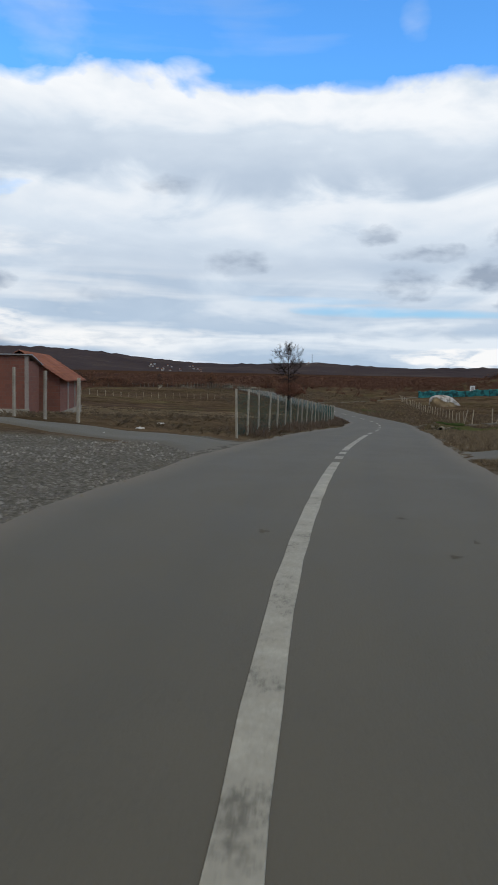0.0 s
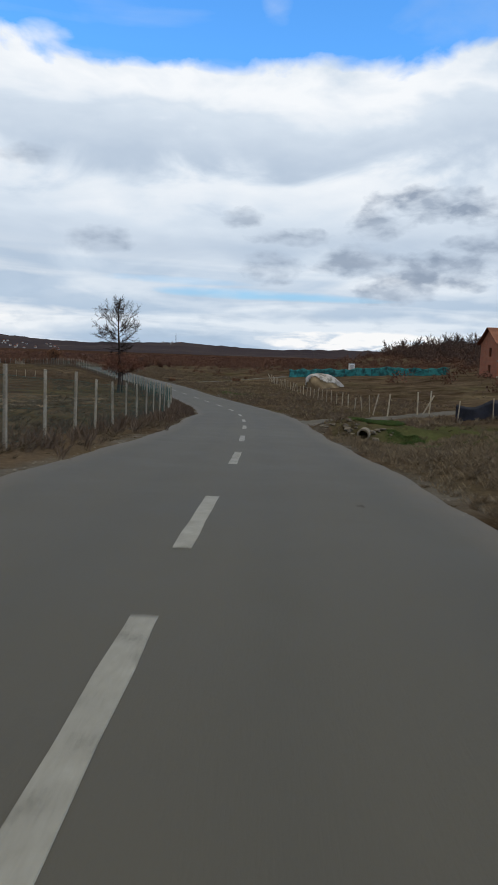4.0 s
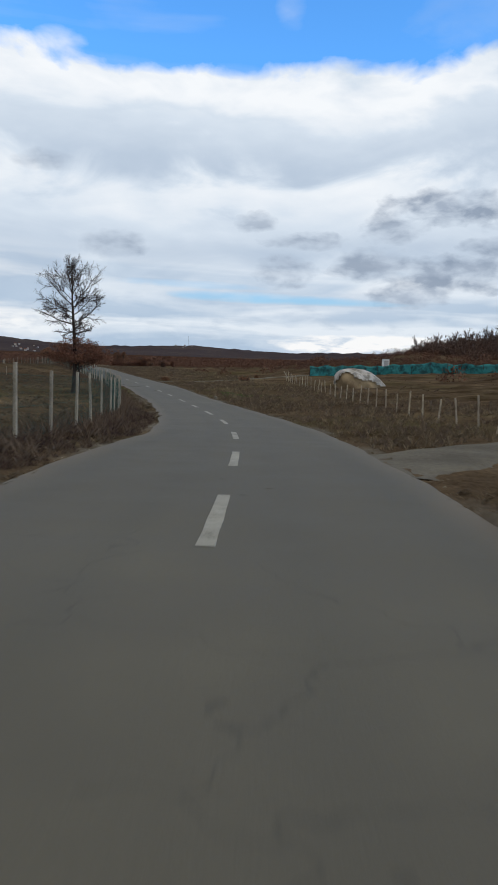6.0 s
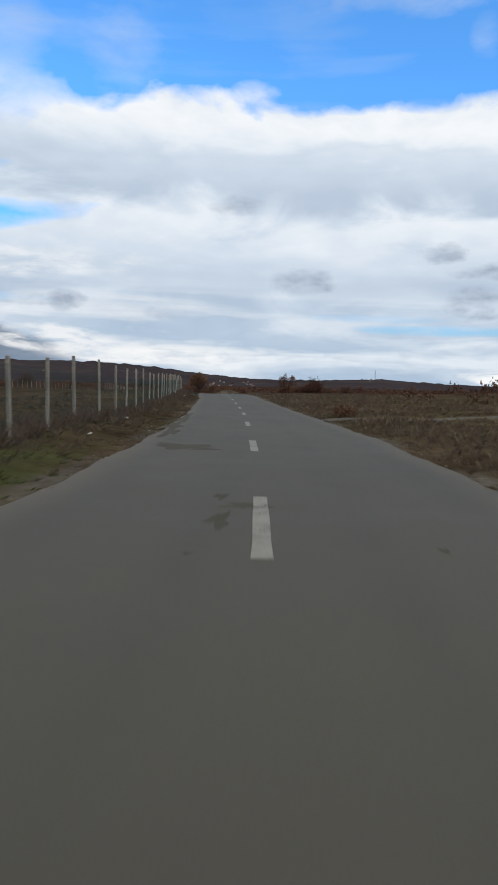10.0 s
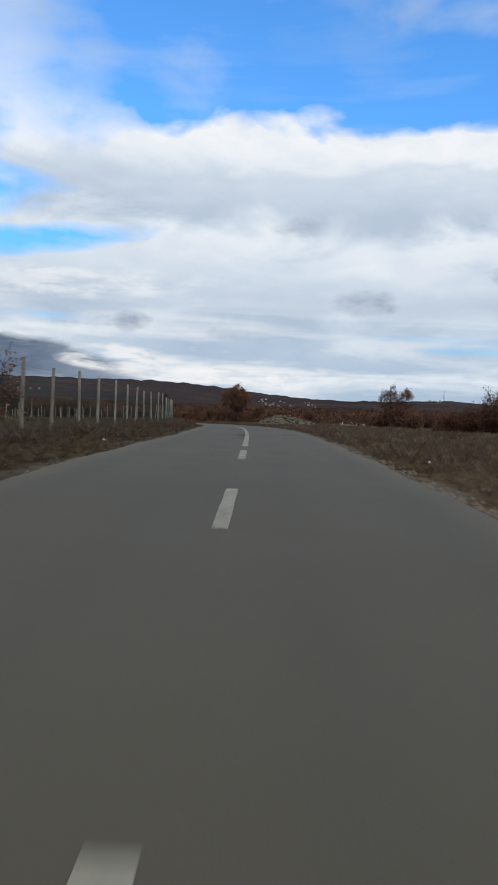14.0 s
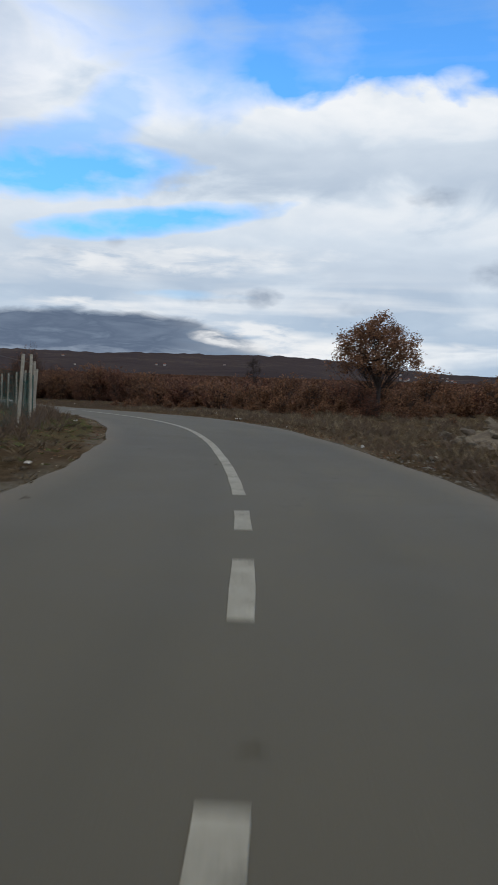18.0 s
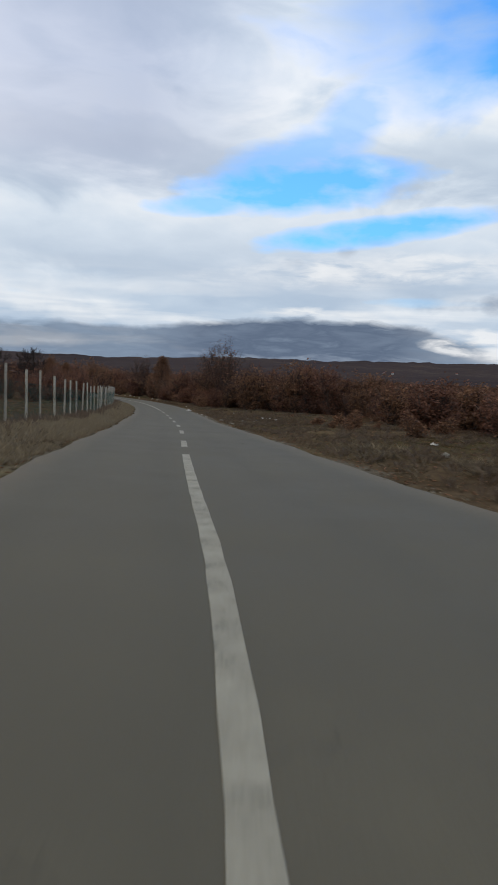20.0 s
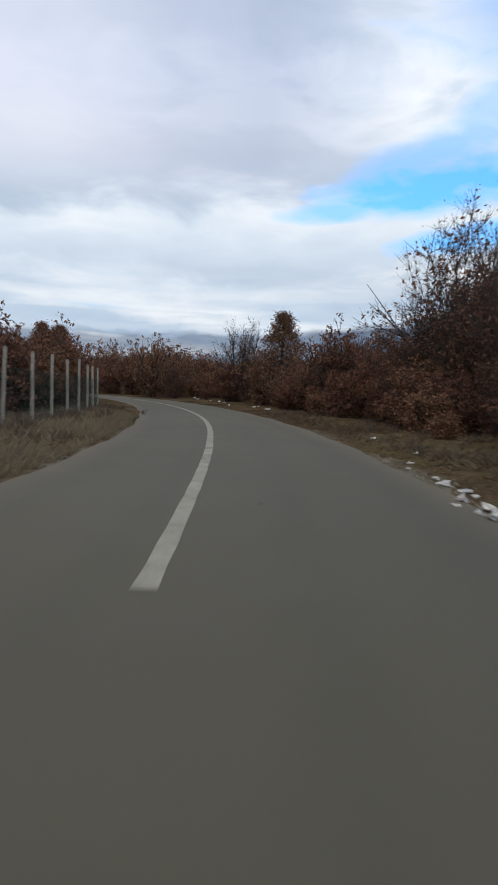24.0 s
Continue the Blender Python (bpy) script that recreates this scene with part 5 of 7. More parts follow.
def build_bushes():
    rng = random.Random(3)
    turn = lambda: rng.uniform(0, 6.28)
    # thicket on the outer side of the long bend
    for s0, s1, near, far, n, hi in ((326, 350, 20.0, 34, 20, 0.95), (350, 366, 15.0, 27, 20, 1.0), (366, 384, 17.0, 28, 20, 1.0)):
        for i in range(n):
            bush_at(s0 + (s1 - s0) * (i + rng.random()) / n, -(near + (far - near) * rng.random() ** 1.6), rng.choice((0, 1, 0, 1, 2, 3, 4)), hi * rng.choice((0.75, 0.95, 1.1, 1.3, 1.5)) * rng.uniform(0.9, 1.1), turn())
    # high thicket further on, right of the road
    for s0, s1, near, far, n, hi in ((380, 402, 19, 28, 14, 0.8), (402, 411, 16, 22, 7, 1.0), (411, 418, 11, 19, 8, 1.08), (418, 434, 8.4, 16, 20, 0.95), (434, 450, 8.2, 16, 20, 1.08), (450, 480, 8.2, 18, 20, 1.05), (478, 532, 5.5, 16, 34, 1.4)):
        for i in range(n):
            bush_at(s0 + (s1 - s0) * (i + rng.random()) / n, -(near + (far - near) * rng.random() ** 1.6), rng.choice((0, 1, 2, 3, 4, 5, 4)), hi * rng.uniform(0.75, 1.3), turn(), "big")
    for i in range(20):
        bush_at(rng.uniform(414, 450), -rng.uniform(6.6, 9.0), rng.choice((0, 1, 2)), rng.uniform(0.55, 0.95), turn())
    for i in range(60):
        bush_at(rng.uniform(316, 396), -rng.uniform(8.5, 21), 5, rng.choice((0.3, 0.45, 0.6, 1.1)) * rng.uniform(0.8, 1.2), turn())
    for s, d, k, z in ((413, -12.4, 0, 0.74), (415, -11.8, 1, 0.78), (418.5, -10.2, 2, 0.78), (421.5, -9.6, 0, 0.86), (424, -9.8, 1, 0.9), (422.5, -11.0, 2, 0.9), (428, -10.2, 1, 0.97), (429.0, -10.4, 0, 0.95), (431, -11.0, 2, 0.96), (434, -11.5, 0, 0.98), (436.5, -13.4, 1, 0.98), (430.5, -13.0, 0, 0.95), (438, -11.2, 2, 0.82), (440, -11.8, 1, 0.74), (419.5, -11.4, 1, 0.9), (407, -17, 0, 0.7), (400, -21, 1, 0.66), (394, -22, 2, 0.6), (433, -9.6, 2, 0.62), (425, -10, 0, 0.95), (388, -22, 0, 0.58), (411, -14, 2, 0.78), (422, -14, 2, 0.8), (417, -15, 0, 0.8), (426, -14, 1, 0.7), (446, -11, 0, 0.7), (468, -9.4, 2, 1.3), (469.5, -9.8, 0, 1.2), (442, -12.5, 1, 0.85)):
        bush_at(s, d, k, z * (1.45 if 424.5 < s < 432 else 1.0 if 432 <= s < 437 else 1.15 if 420 < s <= 427 else 1.0), turn(), "tall")
    for s, d, k, z in ((426.5, -8.8, 0, 0.8), (429.0, -8.6, 1, 0.85), (431.5, -8.9, 3, 0.9), (434.0, -9.0, 1, 0.85), (436.5, -9.2, 0, 0.75), (439.0, -9.4, 3, 0.8), (432.5, -11.0, 2, 0.85), (436.0, -11.5, 0, 0.85), (428.0, -11.0, 1, 0.9)):
        bush_at(s, d, k, z, turn(), "big")
    # left of the road past the fence
    for s0, s1, near, far, n in ((408, 428, 11.0, 18, 10), (426, 460, 8.6, 17, 24), (460, 532, 7, 20, 30)):
        for i in range(n):
            bush_at(s0 + (s1 - s0) * (i + rng.random()) / n, near + (far - near) * rng.random() ** 1.4, rng.choice((0, 1, 4, 3)), rng.uniform(0.85, 1.3), turn(), "big")
    for s, d, k, z in ((437, 8.2, 0, 1.1), (441, 8.0, 3, 1.15), (445, 7.6, 1, 1.1), (450, 7.6, 0, 1.05), (433.5, 9.6, 4, 1.0), (456, 7.4, 1, 1.0)):
        bush_at(s, d, k, z, turn(), "big")
    for s, d, k, z in ((407, -17.5, 1, 1.4), (410, -19, 0, 1.35), (404, -19.5, 3, 1.4), (412.5, -16, 4, 1.25), (399, -23, 0, 1.3)):
        bush_at(s, d, k, z, turn(), "big")
    for i in range(34):
        bush_at(342 + 62 * (i + rng.random()) / 34, 17 + 14 * rng.random(), rng.choice((0, 1, 1, 3, 4)), rng.uniform(0.85, 1.2), turn())
    for s, d, k, z in ((425, 15, 1, 0.62), (436, 13, 0, 0.62), (418, 19, 2, 0.68), (398, 30, 2, 0.75)):
        bush_at(s, d, k, z, turn(), "tall")
    # single bushes on the grassland
    for s, d, k, z in ((294.9, -22, 1, 1.15), (293.5, -23.5, 0, 1.1), (296.2, -23.2, 0, 1.2), (297.6, -21.6, 1, 1.15), (165.6, -5.3, 5, 0.75), (166.6, -5.6, 5, 0.8), (167.5, -5.2, 5, 0.7), (162.0, -15.6, 5, 0.95), (161.2, -16.2, 5, 0.8), (298, -26, 0, 0.95), (301, -30, 1, 0.9), (290, -30, 0, 0.95), (334, -14, 2, 0.8), (327, -20, 0, 0.75), (166, -19, 5, 0.7),
                       (184, -9.5, 5, 0.4), (337, -12, 5, 1.2), (282, -34, 1, 0.9), (305, -36, 1, 1.0), (312, -30, 2, 1.0), (279, -30, 1, 0.9), (266.0, -16.0, 4, 0.85), (267.2, -17.0, 1, 0.8), (265.0, -16.8, 4, 0.75), (268.6, -16.2, 4, 0.7), (266.6, -15.2, 5, 0.9)):
        bush_at(s, d, k, z, turn())
    for s, d, k, z in ((266.0, -17.4, 0, 0.62), (264.2, -17.0, 1, 0.66), (263.0, -18.2, 4, 0.9), (261.6, -17.6, 3, 0.8), (264.8, -18.8, 4, 0.95), (260.4, -18.6, 1, 0.75), (284.5, -25, 4, 0.68), (281.5, -26.5, 5, 0.78), (287, -27, 4, 0.66), (278, -29, 4, 0.75)):
        bush_at(s, d, k, z, turn(), "big")
    for s, d, k, z in ((410, -15.2, 0, 0.98), (412, -13.6, 1, 0.85), (414.5, -14, 2, 0.95), (406, -15.8, 0, 1.1), (408.5, -17, 2, 1.15), (404.5, -17.5, 1, 1.15), (416, -15.5, 2, 0.98), (419, -13, 0, 0.9), (418, -16.5, 2, 1.0), (422, -13.5, 2, 0.98), (424.5, -11.5, 2, 0.85), (421, -11, 1, 0.8), (427, -14.5, 2, 1.05), (402, -20, 0, 1.15), (413, -18, 1, 1.05), (407.2, -14.6, 1, 0.8), (400.5, -18.6, 1, 0.95)):
        bush_at(s, d, k, z, turn(), "high")


build_bushes()
join_far_bushes()


def clumps(rng, centre, half, n, per, sigma, hollow=0.0):
    """Places of leaves: tufts in the outer shell of a dome, thinner in its hollow below."""
    u = rng.normal(0, 1, (n, 3))
    u /= np.linalg.norm(u, axis=1)[:, None]
    u *= (rng.uniform(0.25, 1.0, (n, 1)) ** 0.45) * (1 + 0.10 * np.sin(u[:, 0:1] * 7 + 1) + 0.08 * np.sin(u[:, 1:2] * 9 + u[:, 2:3] * 5))
    keep = ~((u[:, 2] < 0.05) & (np.hypot(u[:, 0], u[:, 1]) < 0.62) & (rng.random(n) < hollow))
    u = u[keep]
    u[:, :2] *= 1 + 0.4 * np.maximum(-u[:, 2:3], 0)
    u[:, 2] = np.where(u[:, 2] < 0, u[:, 2] * 0.8, u[:, 2])
    c = u * np.array(half) + np.array(centre)
    return c, np.repeat(c, per, 0) + rng.normal(0, 1, (len(c) * per, 3)) * sigma


def tufted_crown(rng, base, c):
    """Boughs that run from the stem to every tuft."""
    lines = []
    for q in c[:: 2]:
        b = base(q)
        m = (np.array(b) + q) / 2 + np.array([0, 0, -0.10 * np.hypot(q[0] - b[0], q[1] - b[1])]) + rng.normal(0, 0.07, 3)
        lines.append(([b, m, q], [0.026, 0.016, 0.006], 3))
        for _ in range(3):
            lines.append(([q * 0.85 + m * 0.15, q + rng.normal(0, 0.2, 3) + np.array([0, 0, 0.16])], [0.008, 0.003], 3))
    return lines


def lone_oak():
    """The round oak by the bend that keeps its brown leaves, over a dark brush."""
    rng = np.random.RandomState(31)
    c, pts = clumps(rng, (-0.1, 0, 4.15), (2.5, 2.5, 2.15), 330, 58, 0.17, 0.5)
    hs = np.linspace(-0.1, 5.6, 9)
    stem = np.stack([0.10 * np.sin(hs * 0.8), 0.08 * np.sin(hs + 1), hs], 1)
    lines = [(stem, np.interp(hs, [0, 2, 5.6], [0.16, 0.12, 0.02]), 7)]
    for k in range(7):
        a = k * 0.9 + 0.3
        lines.append(([(0, 0, 1.5 + 0.15 * k), (0.7 * math.cos(a), 0.7 * math.sin(a), 2.6 + 0.2 * k), (1.5 * math.cos(a), 1.5 * math.sin(a), 3.5 + 0.25 * k)], [0.07, 0.05, 0.02], 5))
    lines += tufted_crown(rng, lambda q: (0.35 * q[0], 0.35 * q[1], max(1.9, q[2] - 1.3 - 0.25 * np.hypot(q[0], q[1]))), c)
    bv, bf = tubes(lines)
    lv, lf = leaves(rng, [(np.vstack([np.zeros(3), pts]), 9)], len(pts), 0.068, 0.05, 0.5)
    x, y, z = spot(327.2, -16.0)
    plant("oak_tree", [("trunk", make_mesh("trunk", bv, bf, BARK)), ("crown", make_mesh("crown", lv, lf, LEAF))], Matrix.Translation((x, y, z)), "round oak tree with dry brown leaves above dark brush", "tree")
    for s_, d_, k, sz in ((326.4, -15.2, 4, 0.75), (328.0, -15.4, 1, 0.8), (329.2, -16.8, 4, 0.85), (325.4, -16.6, 3, 0.75), (330.6, -15.6, 2, 0.8), (324.0, -17.2, 2, 0.75), (332.6, -17.0, 0, 0.7), (327.4, -14.4, 5, 0.9)):
        bush_at(s_, d_, k, sz, s_ * 1.7)


def twin_oaks():
    """Two small oaks with open crowns over a low brush on the grassland."""
    rng = np.random.RandomState(33)
    for s_, d_, top, half, n in ((296.8, -22.0, 5.3, 1.3, 120), (295.9, -23.6, 4.9, 1.05, 80)):
        c, pts = clumps(rng, (0, 0, top - half * 1.65), (half, half, half * 1.65), n, 46, 0.16, 0.3)
        lines = [([(0, 0, -0.1), (0.05, 0.02, top * 0.4), (0.0, 0.05, top * 0.9)], [0.09, 0.07, 0.015], 6)]
        lines += tufted_crown(rng, lambda q: (0.02, 0.02, max(1.2, q[2] - 0.7 * np.hypot(q[0], q[1]))), c)
        lv, lf = leaves(rng, [(np.vstack([np.zeros(3), pts]), 9)], len(pts), 0.066, 0.05, 0.8)
        bv, bf = tubes(lines)
        plant("oak_tree", [("trunk", make_mesh("trunk", bv, bf, BARK)), ("crown", make_mesh("crown", lv, lf, LEAF))], Matrix.Translation(spot(s_, d_)), "small oak with dry brown leaves on the grassland", "tree", "grassland oaks")


def cone_oak():
    """Dense pointed oak standing in the roadside thicket."""
    rng = np.random.RandomState(37)
    n, per = 340, 46
    h = rng.random(n) ** 0.8
    a = rng.uniform(0, 6.28, n)
    r = 2.55 * (1 - h) ** 0.75 * rng.uniform(0.55, 1.05, n) * np.where(h < 0.12, 0.8, 1.0) + 0.05
    c = np.stack([np.cos(a) * r, np.sin(a) * r, 0.7 + 6.9 * h], 1)
    pts = np.repeat(c, per, 0) + rng.normal(0, 1, (n * per, 3)) * 0.2
    hs = np.linspace(-0.1, 7.5, 9)
    lines = [(np.stack([0.06 * np.sin(hs), 0.05 * np.cos(hs), hs], 1), np.interp(hs, [0, 7.5], [0.14, 0.012]), 6)]
    lines += tufted_crown(rng, lambda q: (0, 0, max(0.2, q[2] - 0.8 * np.hypot(q[0], q[1]))), c)
    bv, bf = tubes(lines)
    lv, lf = leaves(rng, [(np.vstack([np.zeros(3), pts]), 9)], len(pts), 0.07, 0.05, 0.1)
    meshes = [("trunk", make_mesh("trunk", bv, bf, BARK)), ("crown", make_mesh("crown", lv, lf, LEAF))]
    for s_, d_, k, turn in ((457.5, -9.8, 1.0, 0.3), (463.5, 9.6, 0.82, 2.0), (455.0, 8.2, 0.72, 4.1)):
        x, y, z = spot(s_, d_)
        plant("oak_tree", meshes, Matrix.Translation((x, y, z - 0.05)) @ Matrix.Rotation(turn, 4, "Z") @ Matrix.Diagonal((k * 1.25, k * 1.25, k, 1)), "dense pointed young oak with russet dry leaves", "tree", "pointed oaks")


BARE = []


def bare_tree():
    """The tall bare tree behind the fence, with a leafy oak sapling at its foot."""
    rng = np.random.RandomState(12)
    lines, tips = [], []
    hs = np.linspace(-0.1, 10.4, 15)
    trunk = np.stack([0.12 * np.sin(hs * 0.55), 0.10 * np.sin(hs * 0.4 + 1), hs], 1)
    lines.append((trunk, np.interp(hs, [0, 0.5, 4.8, 7.0, 10.4], [0.24, 0.18, 0.135, 0.085, 0.012]), 8))
    a0, c0, mid = 2.95, 3.3, 7.75
    for k in range(26):
        h = 4.9 + 4.9 * (k / 25) ** 1.05
        a = k * 2.4 + rng.uniform(-0.4, 0.4)
        rise = math.radians(4 + 58 * (k / 25) ** 0.9)
        ca, sa = math.cos(rise), math.sin(rise)
        # length out to the round outline of the crown
        qa, qb, qc = (ca / a0) ** 2 + (sa / c0) ** 2, 2 * sa * (h - mid) / c0 ** 2, ((h - mid) / c0) ** 2 - 1
        reach = (-qb + math.sqrt(max(qb * qb - 4 * qa * qc, 0.01))) / (2 * qa) * rng.uniform(0.8, 0.98)
        grow(rng, (np.interp(h, hs, trunk[:, 0]), np.interp(h, hs, trunk[:, 1]), h), (math.cos(a) * ca, math.sin(a) * ca, sa), max(reach, 0.7), 0.055 - 0.0065 * (h - 4.9), 1, 4, lines, tips, 38, (6, 7), 0.04, 0.12, 0.48, 0.18, 0.56)
    bv, bf = tubes(lines)
    x, y, z = spot(120.6, 8.6)
    BARE.append(make_mesh("trunk", bv, bf, BARK))
    plant("bare_tree", [("trunk", BARE[0])], Matrix.Translation((x, y, z)), "tall bare deciduous tree behind the fence", "tree")
    rng = np.random.RandomState(15)
    c, pts = clumps(rng, (0, 0, 3.35), (2.25, 2.1, 1.25), 170, 48, 0.17, 0.2)
    lines = [([(0, 0, -0.1), (0.06, 0.03, 1.4), (0.0, 0.05, 3.4)], [0.10, 0.08, 0.02], 6)]
    lines += tufted_crown(rng, lambda q: (0.05, 0.03, max(1.5, q[2] - 0.45 * np.hypot(q[0], q[1]))), c)
    lv, lf = leaves(rng, [(np.vstack([np.zeros(3), pts]), 9)], len(pts), 0.072, 0.05, 1.5)
    bv, bf = tubes(lines)
    x, y, z = spot(121.2, 8.2)
    plant("oak_sapling", [("trunk", make_mesh("trunk", bv, bf, BARK)), ("crown", make_mesh("crown", lv, lf, LEAFRED))], Matrix.Translation((x, y, z)), "small oak with russet dry leaves beside the bare tree", "tree")


def thin_trees():
    rng = np.random.RandomState(19)
    lines, tips = [], []
    grow(rng, (0, 0, -0.1), (0, 0, 1), 4.6, 0.11, 0, 3, lines, tips, 36, (5, 6), 0.10, 0.09, 0.55)
    lines = [l for l in lines if np.asarray(l[0])[0][2] > 1.6 or l[2] == 6]
    bv, bf = tubes(lines)
    me = make_mesh("trunk", bv, bf, TWIG)
    x, y, z = spot(392, -38)
    plant("bare_tree", [("trunk", BARE[0])], Matrix.Translation((x, y, z)) @ Matrix.Diagonal((0.5, 0.5, 0.64, 1)), "thin bare tree standing above the scrub", "tree")
    r2 = random.Random(9)
    for i in range(210):
        x, y = 102 + r2.gauss(0, 26), 236 + r2.gauss(0, 16)
        if x < 76:
            continue
        k = r2.uniform(0.6, 1.0)
        plant("bare_tree", [("trunk", me)], Matrix.Translation(ground_at(x, y)) @ Matrix.Rotation(r2.uniform(0, 6.28), 4, "Z") @ Matrix.Diagonal((k, k, k, 1)), "bare tree of the small wood on the rise", "tree", "trees of the wood")
    x, y, z = spot(228.5, 6.9)
    plant("fruit_tree", bush_meshes(44, 3.7, 5, 620, LEAF, 0.055, 40, 0.0, 0.32, 1), Matrix.Translation((x, y, z)), "small nearly bare fruit tree behind the fence", "tree")


lone_oak()
twin_oaks()
cone_oak()
bare_tree()
thin_trees()


def blob_template(seed, quads, size):
    """A low ragged cushion of leaf tufts, as a template for far scrub."""
    rng = np.random.RandomState(seed)
    u = rng.normal(0, 1, (quads, 3))
    u /= np.linalg.norm(u, axis=1)[:, None]
    u[:, 2] = np.abs(u[:, 2])
    c = u * np.array([0.9, 0.9, 1.0]) * rng.uniform(0.45, 1.0, (quads, 1)) * (1 + 0.25 * np.sin(u[:, 0:1] * 7 + seed))
    a = rng.normal(0, 1, (quads, 3))
    a[:, 2] = np.abs(a[:, 2]) + 0.3
    a /= np.linalg.norm(a, axis=1)[:, None]
    b = np.cross(a, rng.normal(0, 1, (quads, 3)))
    b /= np.linalg.norm(b, axis=1)[:, None]
    s = size * rng.uniform(0.6, 1.4, (quads, 1))
    v = np.stack([c - a * s, c + b * s * 0.5, c + a * s, c - b * s * 0.5], 1).reshape(-1, 3)
    i = np.arange(quads)[:, None] * 4
    return v, np.concatenate([i, i + 1, i + 2, i + 3], 1)


def build_scrub():
    rng = np.random.RandomState(8)
    x, y = rng.uniform(-460, 380, 42000), rng.uniform(60, 760, 42000)
    s, d, _ = plan_sd(x, y)
    keep = np.where(d < 0, d < -34 - 10 * np.sin(s * 0.05) - 25 * rng.random(len(s)) ** 2, (d > 66) & (s > 60))
    keep |= (d < -18) & (d > -45) & (s > 130) & (s < 300) & (rng.random(len(s)) < 0.16)
    keep |= (s > 330) & (np.abs(d) > 22) & (d < 0)
    keep |= (s > 300) & (s < 420) & (d > 30)
    keep |= (d > 50) & (s > 150)
    clump = np.sin(x * 0.045 + 1.7 * np.sin(y * 0.02)) * np.sin(y * 0.05 + 1.1) + rng.uniform(-0.9, 0.9, len(x))
    keep &= clump > -0.35
    r = np.hypot(x + 30, y - 190)
    keep &= r < 640
    wood = rng.normal(0, 1, (900, 2)) * np.array([30.0, 18.0]) + np.array([102.0, 234.0])
    wood = wood[wood[:, 0] > 72]
    x, y = x[keep][:15000], y[keep][:15000]
    r = np.hypot(x + 30, y - 190)
    _, d, _ = plan_sd(x, y)
    z = ground_z(x, y)
    k = rng.randint(0, 3, len(x))
    size = rng.uniform(0.8, 1.9, len(x)) * np.where(r > 350, 1.35, 1.0)
    near = (np.abs(d) < 105) & (r < 330)
    k = np.where(near, k + 3, k)
    for j in range(6):
        m = k == j
        if not m.any():
            continue
        tv, tf = blob_template(40 + j, 44, 0.26) if j < 3 else blob_template(40 + j, 100, 0.12)
        ob = scatter("scrub", tv, tf, np.stack([x[m], y[m], z[m] - 0.05], 1), size[m], rng.uniform(0, 6.28, m.sum()), SCRUB, tall=size[m] * rng.uniform(0.7, 1.35, m.sum()))
        tagged(ob, "brown scrub of young oaks covering the plain", "scrub", kind="stuff")
    tv, tf = blob_template(49, 220, 0.085)
    wz = ground_z(wood[:, 0], wood[:, 1])
    ws = rng.uniform(1.3, 2.6, len(wood))
    ob = scatter("underwood", tv, tf, np.stack([wood[:, 0], wood[:, 1], wz - 0.1], 1), ws, rng.uniform(0, 6.28, len(wood)), UNDERWOOD, tall=ws * rng.uniform(1.0, 1.7, len(wood)))
    tagged(ob, "dense bare brown underwood of the small wood", "underwood", kind="stuff")
    slope = rng.normal(0, 1, (1500, 2)) * np.array([30.0, 17.0]) + np.array([84.0, 204.0])
    slope = slope[(slope[:, 0] > 34) & (slope[:, 1] > 172 + 0.02 * slope[:, 0])]
    tv, tf = blob_template(51, 90, 0.11)
    ws = rng.uniform(0.5, 1.3, len(slope))
    ob = scatter("scrub", tv, tf, np.stack([slope[:, 0], slope[:, 1], ground_z(slope[:, 0], slope[:, 1]) - 0.05], 1), ws, rng.uniform(0, 6.28, len(slope)), SCRUB, tall=ws * rng.uniform(0.6, 1.1, len(slope)))
    tagged(ob, "reddish brown scrub below the small wood", "scrub", kind="stuff")


build_scrub()


def tuft_template(seed, blades, lean, wide):
    rng = np.random.RandomState(seed)
    vs, fs = [], []
    for i in range(blades):
        a = rng.uniform(0, 6.28)
        h = rng.uniform(0.55, 1.0)
        bx, by = rng.normal(0, 0.16, 2)
        o = rng.uniform(0.2, 1.0) * lean
        c, s = np.cos(a), np.sin(a)
        k = len(vs)
        vs += [(bx - s * wide, by + c * wide, 0), (bx + s * wide, by - c * wide, 0), (bx + c * o * 0.4 + s * wide * 0.7, by + s * o * 0.4 - c * wide * 0.7, h * 0.6), (bx + c * o, by + s * o, h)]
        fs += [(k, k + 1, k + 2), (k, k + 2, k + 3)]
    return np.array(vs), np.array(fs)


